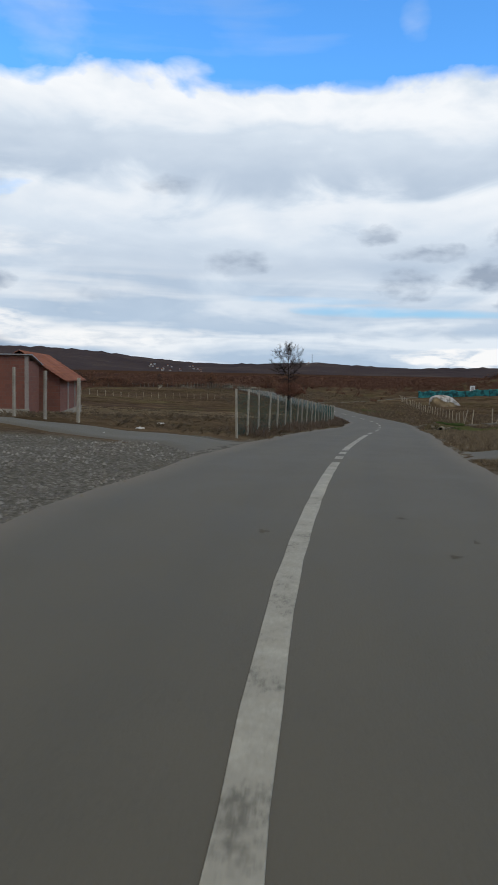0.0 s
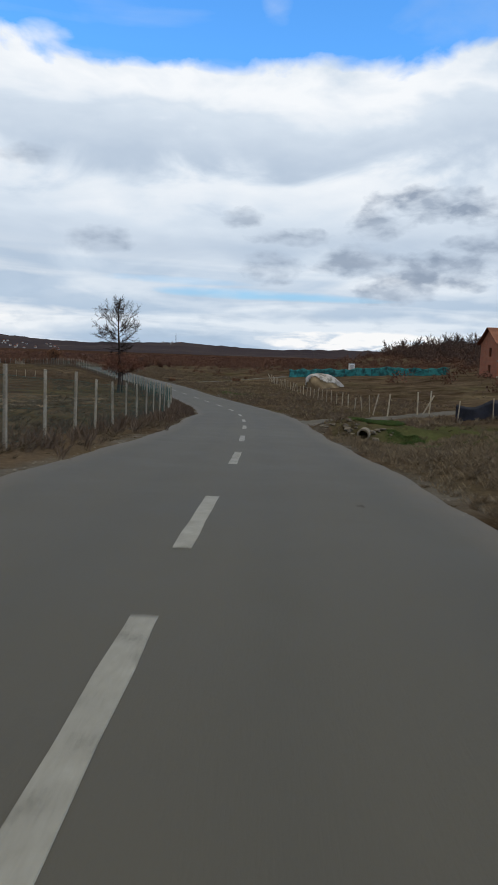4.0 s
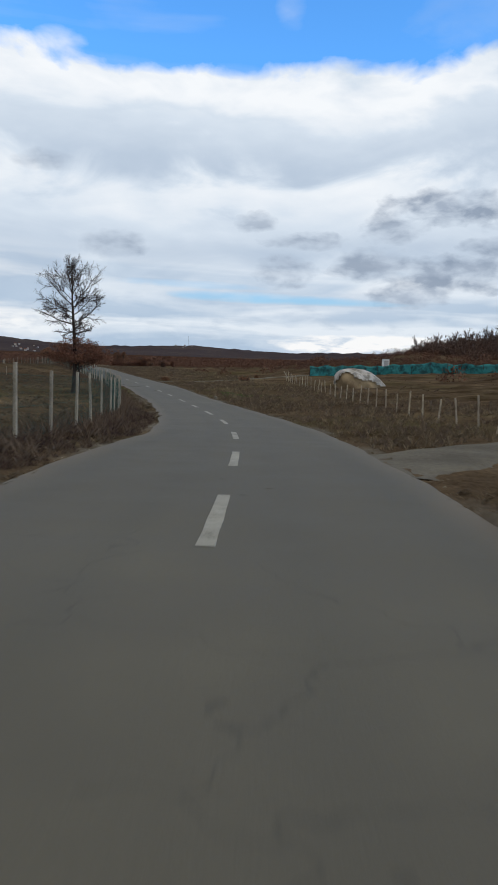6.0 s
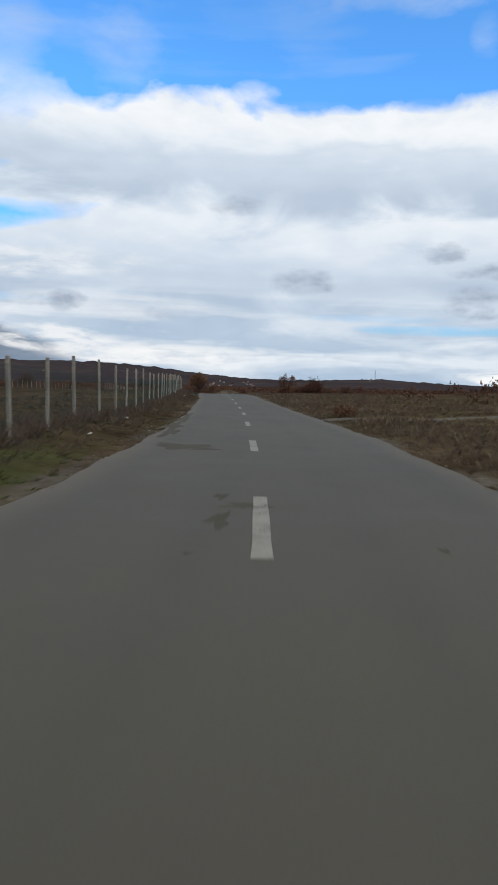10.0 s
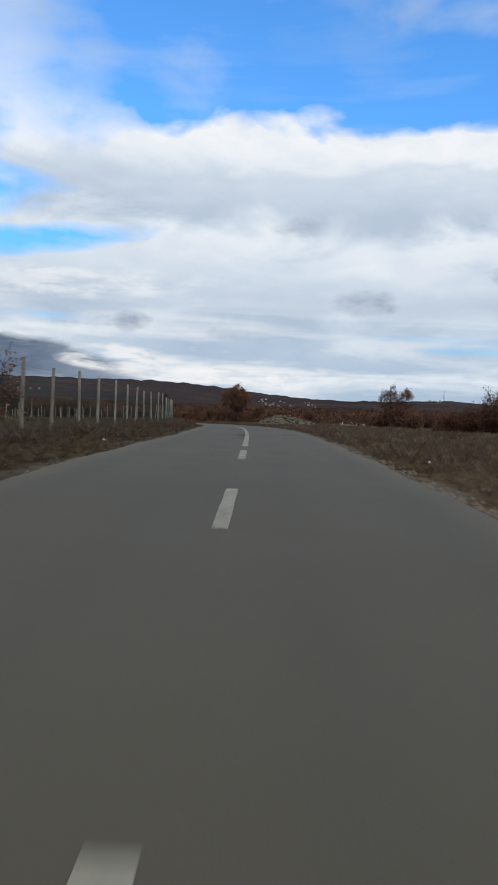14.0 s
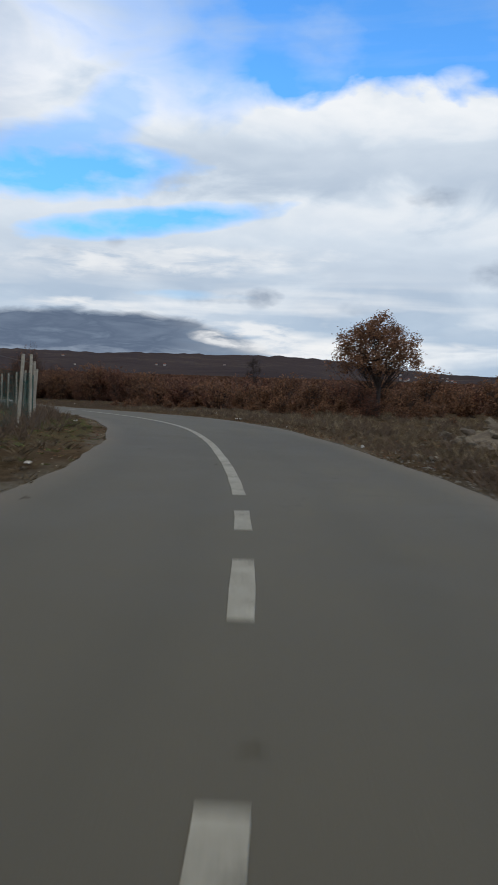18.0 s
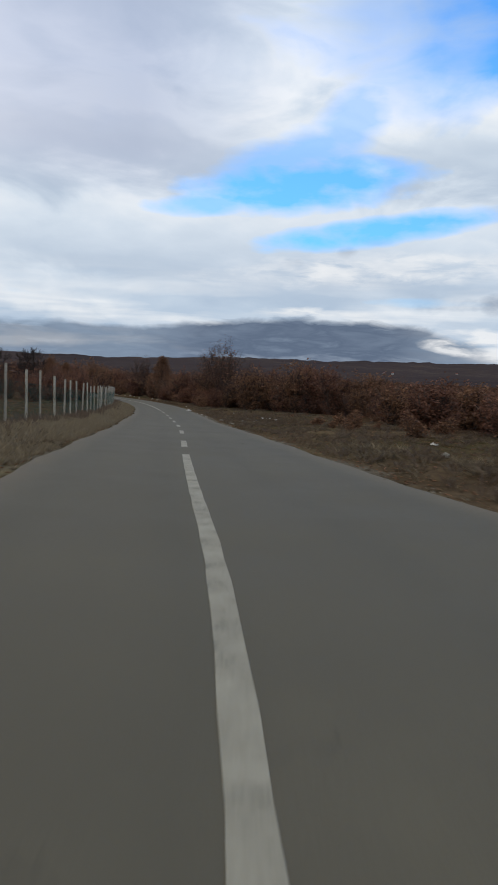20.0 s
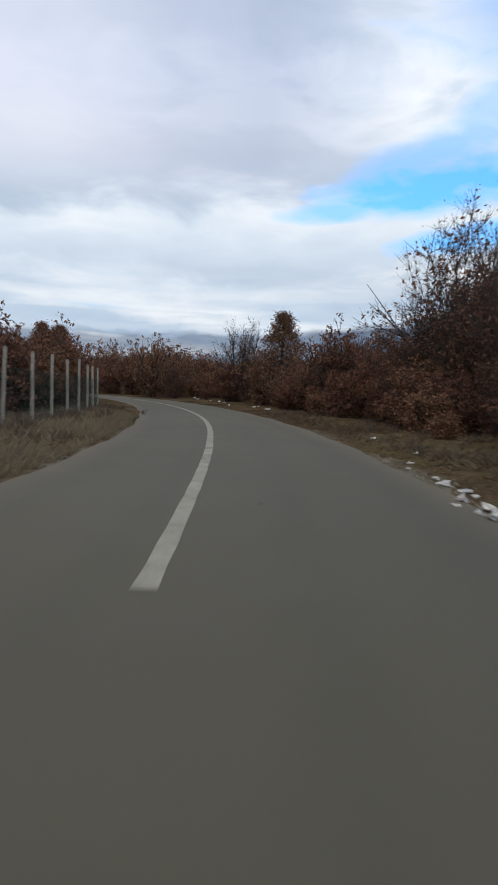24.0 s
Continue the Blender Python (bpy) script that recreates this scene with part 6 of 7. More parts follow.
def build_grass():
    rng = np.random.RandomState(17)
    n = 64000
    s = rng.uniform(-12, 440, n)
    side = rng.randint(0, 2, n)
    off = 0.05 + 13.0 * rng.random(n) ** 1.8
    d = np.where(side == 0, edge_left(s) + off, -(edge_right(s) + off))
    dens = 0.55 + 0.45 * np.sin(s * 0.7 + 3 * np.sin(off * 0.9)) * np.sin(s * 0.23 + side)
    keep = rng.random(n) < np.clip(dens * np.where(off < 0.5, 0.45, 1.0), 0.05, 1)
    keep &= ~((side == 0) & (s > 2) & (s < 24.5) & (off < 12))
    keep &= ~((side == 1) & (s > 69) & (s < 90) & (np.abs(d + 3.3 + np.clip(s - 72.5, 0, 30) * 1.1) < 3.4))
    keep &= ~((side == 1) & (s > 150) & (s < 200) & (np.abs(s - 163.5 - np.clip(-d - 14, 0, 9) * 0.35) < 1.2))
    keep &= ~((side == 1) & (np.abs(s - 20.6) < 1.5 + np.clip(1.2 - off, 0, 1.2)) & (off < 13))
    s, d, off, side = s[keep], d[keep], off[keep], side[keep]
    # a thicker sward beside the first stretch
    s2 = rng.uniform(10, 62, 17000)
    o2 = 0.25 + 13 * rng.random(17000) ** 1.15
    k2 = np.sin(s2 * 0.8 + 2 * np.sin(o2 * 0.7)) * np.sin(o2 * 0.9 + s2 * 0.3) + rng.uniform(-0.9, 0.9, 17000) > -0.45
    k2 &= np.abs(s2 - 20.6) > 1.4 + np.clip(1.2 - o2, 0, 1.2)
    s2, o2 = s2[k2], o2[k2]
    x2, y2 = plan_xy(s2, -(edge_right(s2) + o2))
    for j, mat in enumerate((BLONDE, BLONDE, STRAW)):
        m = np.arange(len(s2)) % 3 == j
        tv, tf = tuft_template(80 + j, 15, 0.55, 0.010)
        t2 = rng.uniform(0.10, 0.27, m.sum()) * np.clip(0.5 + o2[m] * 0.4, 0.5, 1.0)
        ob = scatter("grass", tv, tf, np.stack([x2[m], y2[m], ground_z(x2[m], y2[m]) - 0.02], 1), np.clip(t2 * 1.4, 0.16, 0.4), rng.uniform(0, 6.28, m.sum()), mat, tall=t2)
        tagged(ob, "dense blonde dry grass beside the road", "grass", kind="stuff")
    x, y = plan_xy(s, d)
    z = ground_z(x, y)
    green = (0.45 * np.exp(-((s - 62) / 8) ** 2) * (side == 1) * (off > 1.2) + np.exp(-((s - 126) / 8) ** 2) * (side == 1) * (off > 1.5) + np.exp(-((s - 137) / 13) ** 2) * (side == 0) * (off < 3)
             + np.exp(-((s - 318) / 17) ** 2) * (side == 0) + 0.7 * np.exp(-((s - 372) / 16) ** 2) * (side == 0)) > rng.random(len(s)) * 1.1
    tall = np.where(side == 0, 0.15, 0.12) * rng.uniform(0.5, 1.5, len(s)) * (0.7 + 0.6 * (np.sin(s * 0.31) * np.sin(s * 0.12 + off) > 0.2)) * np.clip(0.45 + off * 0.5, 0.45, 1.0)
    for g, mat, label in ((False, STRAW, "dry straw-coloured grass tufts on the verges"), (True, GRASSGREEN, "short green winter grass on the verges")):
        for j in range(2):
            m = (green == g) & ((np.arange(len(s)) % 2) == j)
            tv, tf = tuft_template(60 + j, 14, 1.0, 0.010)
            h = tall[m] * (0.55 if g else 1.0)
            ob = scatter("grass", tv, tf, np.stack([x[m], y[m], z[m] - 0.02], 1), np.clip(h * 2.2, 0.18, 0.45), rng.uniform(0, 6.28, m.sum()), mat, tall=h)
            tagged(ob, label, "grass", kind="stuff")
    # blonde grass between the fence and the road past the bend
    s2 = rng.uniform(335, 432, 15000)
    o2 = 0.15 + 3.0 * rng.random(15000) ** 1.1
    k2 = np.sin(s2 * 0.6 + 2 * np.sin(o2)) + rng.uniform(-0.9, 0.9, 15000) > -0.5
    s2, o2 = s2[k2], o2[k2]
    x2, y2 = plan_xy(s2, edge_left(s2) + o2)
    tv, tf = tuft_template(84, 15, 0.55, 0.010)
    t2 = rng.uniform(0.12, 0.34, len(s2)) * np.clip(0.4 + o2, 0.4, 1.0)
    ob = scatter("grass", tv, tf, np.stack([x2, y2, ground_z(x2, y2) - 0.02], 1), np.clip(t2 * 1.4, 0.16, 0.4), rng.uniform(0, 6.28, len(s2)), BLONDE, tall=t2)
    tagged(ob, "blonde dry grass in front of the fence", "grass", kind="stuff")
    # uneven dry grass beyond the eastern verge, in patches
    n = 22000
    s2, o2 = rng.uniform(56, 345, n), 0.35 + 15 * rng.random(n) ** 1.25
    k2 = np.sin(s2 * 0.33 + 2 * np.sin(o2 * 0.45)) * np.sin(o2 * 0.6 + s2 * 0.17) + rng.uniform(-0.8, 0.8, n) > -0.05
    k2 &= ~((s2 > 68) & (s2 < 96) & (np.abs(o2 - np.clip(s2 - 73, 0, 30) * 1.15) < 3.6)) & (np.abs(s2 - 163.8) > 2.2) & ~((s2 > 56) & (s2 < 70) & (o2 > 1.2))
    s2, o2 = s2[k2], o2[k2]
    x2, y2 = plan_xy(s2, -(edge_right(s2) + o2))
    for j, (mat, label) in enumerate(((BLONDE, "blonde dry grass in patches on the verge"), (STRAW, "straw-brown dry grass in patches on the verge"), (DEADWEED, "brown dead grass in patches on the verge"))):
        m = np.arange(len(s2)) % 3 == j
        tv, tf = tuft_template(90 + j, 12, 0.5, 0.011)
        t2 = rng.uniform(0.14, 0.42, m.sum()) * np.clip(0.45 + o2[m] * 0.35, 0.45, 1.0)
        ob = scatter("grass", tv, tf, np.stack([x2[m], y2[m], ground_z(x2[m], y2[m]) - 0.02], 1), np.clip(t2 * 1.2, 0.16, 0.45), rng.uniform(0, 6.28, m.sum()), mat, tall=t2)
        tagged(ob, label, "grass", kind="stuff")
    # fresh green patches by the culvert and further along the eastern verge
    for s0, d0, ha, hb, n in ((65.2, -6.0, 1.1, 1.0, 1500), (61.9, -6.7, 1.5, 0.65, 1500), (127.2, -6.2, 4.2, 1.2, 3600), (59.0, -6.8, 1.5, 0.7, 600)):
        a2, r2 = rng.uniform(0, 6.28, n), rng.random(n) ** 0.6
        r2 = r2 * (1 + 0.3 * np.sin(a2 * 3 + s0))
        x2, y2 = plan_xy(s0 + ha * r2 * np.cos(a2), d0 + hb * r2 * np.sin(a2))
        tv, tf = tuft_template(97, 14, 0.8, 0.012)
        t2 = rng.uniform(0.05, 0.13, n)
        ob = scatter("grass", tv, tf, np.stack([x2, y2, ground_z(x2, y2) - 0.01], 1), t2 * 2.0, rng.uniform(0, 6.28, n), FRESHGRASS, tall=t2)
        tagged(ob, "fresh green patch of grass on the verge", "grass", kind="stuff")
    # rows of dry grass across the ploughed field
    n = 9000
    s2 = rng.choice(np.array([39.0, 44.5, 50.0, 57.0, 63.0, 71.0, 80.0, 88.0, 99.0]), n)
    d2 = rng.uniform(10, 62, n)
    s2 = s2 + 0.9 * np.sin(d2 * 0.13 + s2) + rng.normal(0, 0.35, n)
    x2, y2 = plan_xy(s2, d2)
    tv, tf = tuft_template(95, 10, 0.9, 0.02)
    t2 = rng.uniform(0.08, 0.2, n)
    ob = scatter("grass", tv, tf, np.stack([x2, y2, ground_z(x2, y2) - 0.02], 1), t2 * 2.4, rng.uniform(0, 6.28, n), BLONDE, tall=t2)
    tagged(ob, "rows of dry grass across the ploughed field", "grass", kind="stuff")
    # low dead clumps out on the open grassland
    n = 17000
    s = rng.uniform(20, 345, n)
    o = 8 + 62 * rng.random(n) ** 1.5
    sd = rng.randint(0, 2, n) * 2 - 1
    d = sd * (3.3 + o)
    keep = (np.sin(s * 0.21 + 1.3 * np.sin(d * 0.15)) * np.sin(d * 0.27 + s * 0.06) + rng.uniform(-0.7, 0.7, n) > 0.05)
    keep &= ~((d > 0) & (s < 44)) & ~((d < 0) & (s > 68) & (s < 96) & (np.abs(d + 3.3 + np.clip(s - 73, 0, 30) * 1.3) < 4)) & ~((d < 0) & (np.abs(s - 163.5 - np.clip(-d - 14, 0, 60) * 0.36) < 2.0))
    keep &= ~((d > 12) & (s < 135) & (rng.random(n) < 0.7))
    s, d = s[keep], d[keep]
    x, y = plan_xy(s, d)
    tv, tf = tuft_template(66, 14, 1.0, 0.022)
    for j, mat in enumerate((DEADWEED, UNDERWOOD, STRAW)):
        m = np.arange(len(s)) % 3 == j
        t = rng.uniform(0.06, 0.2, m.sum())
        ob = scatter("weeds", tv, tf, np.stack([x[m], y[m], ground_z(x[m], y[m]) - 0.02], 1), t * 2.2, rng.uniform(0, 6.28, m.sum()), mat, tall=t)
        tagged(ob, "low dead weed clumps over the grassland", "weeds", kind="stuff")
    # dead stalks on the verges, thickest along the long bend
    for span, n, near, far, sd in (((296, 440), 4200, 0.6, 13.0, -1), ((60, 250), 1300, 0.8, 9.0, -1), ((246, 300), 3600, 0.3, 9.0, -1), ((28, 430), 1500, 0.9, 3.2, 1)):
        s = rng.uniform(*span, n)
        o = near + (far - near) * rng.random(n) ** 1.3
        d = (edge_left(s) + o) if sd > 0 else -(edge_right(s) + o)
        clump = np.sin(s * 0.5 + 2 * np.sin(o)) * np.sin(s * 0.17 + o * 0.4) + rng.uniform(-0.8, 0.8, n) > -0.2
        clump &= ~((sd < 0) & (s > 68) & (s < 92) & (np.abs(d + 3.3 + np.clip(s - 73, 0, 30) * 1.05) < 3.2)) & ~((sd < 0) & (np.abs(s - 164) < 2.4))
        s, d = s[clump], d[clump]
        x, y = plan_xy(s, d)
        tv, tf = tuft_template(72, 12, 0.8, 0.008)
        t = rng.uniform(0.12, 0.34, len(s)) * (0.8 if sd > 0 else 1.0)
        ob = scatter("weeds", tv, tf, np.stack([x, y, ground_z(x, y) - 0.02], 1), t * 1.1, rng.uniform(0, 6.28, len(s)), DEADWEED, tall=t)
        tagged(ob, "brown dead weed stalks on the verge", "weeds", kind="stuff")
    # fallen leaves under the thickets and along the bend
    n = 16000
    s = rng.uniform(300, 450, n)
    o = 0.1 + 11 * rng.random(n) ** 1.3
    sd = np.where(rng.random(n) < 0.75, -1, 1)
    d = np.where(sd > 0, edge_left(s) + 0.4 * o, -(edge_right(s) + o))
    x, y = plan_xy(s, d)
    tv = np.array([(-0.5, 0, 0.0), (0, 0.28, 0.16), (0.5, 0, 0.05), (0, -0.28, 0.2)])
    ob = scatter("fallen_leaves", tv, np.array([(0, 1, 2, 3)]), np.stack([x, y, ground_z(x, y) + 0.02], 1), rng.uniform(0.05, 0.13, n), rng.uniform(0, 6.28, n), LEAF)
    tagged(ob, "fallen brown oak leaves on the verge", "leaves", kind="stuff")
    # thick brown weeds between the fence and the road
    for lo, hi, n in ((70, 97, 2200), (188, 262, 2600)):
        s = rng.uniform(lo, hi, n)
        o = 0.22 + 2.2 * rng.random(n) ** 1.2
        keep = np.sin(s * 0.9 + 2 * np.sin(o * 1.4)) * np.sin(s * 0.37 + o) + rng.uniform(-0.9, 0.9, n) > -0.35
        s, o = s[keep], o[keep]
        x, y = plan_xy(s, edge_left(s) + o)
        for j, mat in enumerate((UNDERWOOD, DEADWEED)):
            m = np.arange(len(s)) % 2 == j
            tv, tf = tuft_template(74 + j, 13, 0.6, 0.008)
            t = rng.uniform(0.14, 0.40, m.sum()) * np.clip(0.25 + o[m] * 0.6, 0.25, 1.0) * (0.7 if lo > 150 else 1.0)
            ob = scatter("weeds", tv, tf, np.stack([x[m], y[m], ground_z(x[m], y[m]) - 0.02], 1), np.clip(t * 1.2, 0.16, 0.5), rng.uniform(0, 6.28, m.sum()), mat, tall=t)
            tagged(ob, "thick reddish brown weeds before the fence", "weeds", kind="stuff")
    # coarse weeds along the fence
    n = 2600
    s = rng.uniform(26, 436, n)
    d = np.interp(s, FENCE_LINE[:, 0], FENCE_LINE[:, 1]) + rng.normal(-0.1, 0.5, n)
    x, y = plan_xy(s, d)
    tv, tf = tuft_template(70, 14, 0.5, 0.007)
    ob = scatter("weeds", tv, tf, np.stack([x, y, ground_z(x, y) - 0.02], 1), rng.uniform(0.3, 0.7, n), rng.uniform(0, 6.28, n), DEADWEED, tall=rng.uniform(0.2, 0.6, n))
    tagged(ob, "brown dead weeds along the fence", "weeds", kind="stuff")


build_grass()


# bare trees standing behind the fence at the far end
for s, d, size, turn_deg in ((426, 15.2, 0.62, 40), (423.5, 16.4, 0.58, 160), (421, 19.5, 0.57, 250)):
    x, y, z = spot(s, d)
    plant("bare_tree", [("trunk", BARE[0])], Matrix.Translation((x, y, z - 0.05)) @ pose(0, 0, 0, 0, 0, turn_deg) @ Matrix.Diagonal((size * 1.15, size * 1.15, size, 1)), "bare deciduous tree above the roadside thicket", "tree")


# ---- buildings ----
def brick_material(name, brick_a, brick_b, joint, scale):
    m, nt, b = material(name, 0.93)
    co = coords(nt)
    t = nt.nodes.new("ShaderNodeTexBrick")
    t.inputs["Color1"].default_value, t.inputs["Color2"].default_value, t.inputs["Mortar"].default_value = (*brick_a, 1), (*brick_b, 1), (*joint, 1)
    t.inputs["Scale"].default_value = scale
    t.inputs["Mortar Size"].default_value = 0.03
    t.inputs["Brick Width"].default_value, t.inputs["Row Height"].default_value = 1.0, 0.72
    sep = nt.nodes.new("ShaderNodeSeparateXYZ")
    nt.links.new(co, sep.inputs[0])
    com = nt.nodes.new("ShaderNodeCombineXYZ")
    nt.links.new(math_node(nt, "ADD", sep.outputs[0], sep.outputs[1]), com.inputs[0])
    nt.links.new(sep.outputs[2], com.inputs[1])
    nt.links.new(com.outputs[0], t.inputs["Vector"])
    stain = noise_node(nt, co, 0.6, 5.0, 0.6)
    col = mix_node(nt, math_node(nt, "MULTIPLY_ADD", stain, 1.2, -0.35), t.outputs["Color"], (0.13, 0.06, 0.042))
    nt.links.new(col, b.inputs["Base Color"])
    bump(nt, b, noise_node(nt, co, 9.0, 4.0), 0.4, 0.01)
    return m


HOLLOWBRICK = brick_material("hollow_clay_block", (0.33, 0.115, 0.062), (0.27, 0.095, 0.052), (0.25, 0.17, 0.125), 3.6)
DARKBRICK = brick_material("old_clay_block", (0.20, 0.075, 0.048), (0.155, 0.060, 0.042), (0.155, 0.10, 0.075), 3.6)


def wall_with_holes(bm, length, high, thick, holes):
    """A wall along +x from the origin, with openings (x0, x1, z0, z1) that go through it."""
    xs = sorted({0.0, length, *[h[0] for h in holes], *[h[1] for h in holes]})
    zs = sorted({0.0, high, *[h[2] for h in holes], *[h[3] for h in holes]})
    for xa, xb in zip(xs, xs[1:]):
        run = None
        for za, zb in zip(zs, zs[1:]):
            mx, mz = (xa + xb) / 2, (za + zb) / 2
            if any(h[0] < mx < h[1] and h[2] < mz < h[3] for h in holes):
                continue
            box(bm, xa, xb, 0, thick, za, zb)
    return bm


def roof_slope(parent, x0, x1, ridge_y, ridge_z, eave_y, eave_z, mat, rows, cols, name="roof_tile", part_name="roof"):
    """A pitched slope of overlapping tile strips: each row is a strip with round ribs."""
    vs, fs = [], []
    for r in range(rows):
        t0, t1 = r / rows, (r + 1.12) / rows
        ya, za = eave_y + (ridge_y - eave_y) * t0, eave_z + (ridge_z - eave_z) * t0
        yb, zb = eave_y + (ridge_y - eave_y) * min(t1, 1), eave_z + (ridge_z - eave_z) * min(t1, 1)
        k = len(vs)
        n = cols * 3
        for j in range(n + 1):
            x = x0 + (x1 - x0) * j / n
            bumpz = 0.045 if j % 3 == 1 else 0.0
            vs += [(x, ya, za + 0.05 + bumpz), (x, yb, zb + 0.012 + bumpz), (x, ya, za - 0.01)]
        for j in range(n):
            a = k + j * 3
            fs += [(a, a + 3, a + 4, a + 1), (a + 2, a + 5, a + 3, a)]
            if r:
                b = a - (n + 1) * 3
                fs.append((b + 1, b + 4, a + 5, a + 2))
    ob = mesh_object(part_name, vs, fs, mat, parent)
    return ob


def window(parent, x0, x1, z0, z1, y, mat_frame):
    w = part("window", fresh_box(x0, x1, y + 0.08, y + 0.10, z0, z1), GLASS, parent, "dark glass window with pale frame")
    bm = bmesh.new()
    for a in ((x0, x0 + 0.07, z0, z1), (x1 - 0.07, x1, z0, z1), (x0 + 0.07, x1 - 0.07, z0, z0 + 0.07), (x0 + 0.07, x1 - 0.07, z1 - 0.07, z1), ((x0 + x1) / 2 - 0.03, (x0 + x1) / 2 + 0.03, z0 + 0.07, z1 - 0.07)):
        box(bm, a[0], a[1], y + 0.03, y + 0.14, a[2], a[3])
    part("window_frame", bm, mat_frame, w)
    part("window_sill", fresh_box(x0 - 0.08, x1 + 0.08, y - 0.10, y + 0.1, z0 - 0.06, z0 - 0.003), CONCRETE, w)


def brick_house():
    """Two-storey house of bare clay block with a red tile roof."""
    x, y, z = 59.4, 143.2, float(ground_z(59.4, 143.2)[0])
    h = empty("house", Matrix.Translation((x, y, z - 0.1)) @ Matrix.Rotation(radians(-8), 4, "Z"), "unfinished two-storey red clay-block house with tile roof", "house")
    L, D, H = 11.0, 9.0, 5.75
    holes = [(2.0, 3.0, 3.3, 5.2), (4.4, 5.6, 3.9, 5.1), (7.8, 9.2, 3.7, 5.1), (4.4, 5.6, 1.0, 2.2), (7.8, 9.2, 0.9, 2.3)]
    part("wall", wall_with_holes(bmesh.new(), L, H, 0.25, holes), HOLLOWBRICK, h)
    side = part("wall", wall_with_holes(bmesh.new(), D - 0.5, H, 0.25, [(3, 4.2, 3.6, 5.0), (3, 4.2, 0.9, 2.2)]), HOLLOWBRICK, h)
    side.matrix_basis = Matrix.Translation((0.25, 0.25, 0)) @ Matrix.Rotation(radians(90), 4, "Z")
    part("wall", fresh_box(L - 0.25, L, 0.25, D - 0.25, 0, H), HOLLOWBRICK, h)
    part("wall", fresh_box(0, L, D - 0.25, D, 0, H), HOLLOWBRICK, h)
    part("concrete_band", fresh_box(-0.03, L + 0.03, -0.03, 0.0, 2.75, 3.0), CONCRETE, h, "grey concrete floor band")
    part("plinth", fresh_box(-0.06, L + 0.06, -0.06, 0.0, -0.5, 0.45), CONCRETE, h, "grey concrete plinth")
    part("floor_slab", fresh_box(0.25, L - 0.25, 0.25, D - 0.25, 2.75, 2.95), CONCRETE, h)
    for a in holes:
        window(h, a[0], a[1], a[2], a[3], 0.0, FRAMEWHITE)
    roof_slope(h, -0.6, L + 0.6, D / 2, H + 2.6, -0.7, H - 0.15, ROOFTILE, 14, 40)
    roof_slope(h, -0.6, L + 0.6, D / 2, H + 2.6, D + 0.7, H - 0.15, ROOFTILE, 14, 40)
    for gx in (0.0, L - 0.25):
        bm = bmesh.new()
        a = [bm.verts.new(p) for p in ((gx, 0.0, H), (gx, D, H), (gx, D / 2, H + 2.5))]
        b = [bm.verts.new(p) for p in ((gx + 0.25, 0.0, H), (gx + 0.25, D, H), (gx + 0.25, D / 2, H + 2.5))]
        bm.faces.new(a[::-1]), bm.faces.new(b)
        for i in range(3):
            bm.faces.new((a[i], a[(i + 1) % 3], b[(i + 1) % 3], b[i]))
        part("gable", bm, HOLLOWBRICK, h)
    part("chimney", fresh_box(7.2, 7.8, D / 2 - 0.3, D / 2 + 0.3, H + 1.6, H + 3.4, 0.02), HOLLOWBRICK, h)


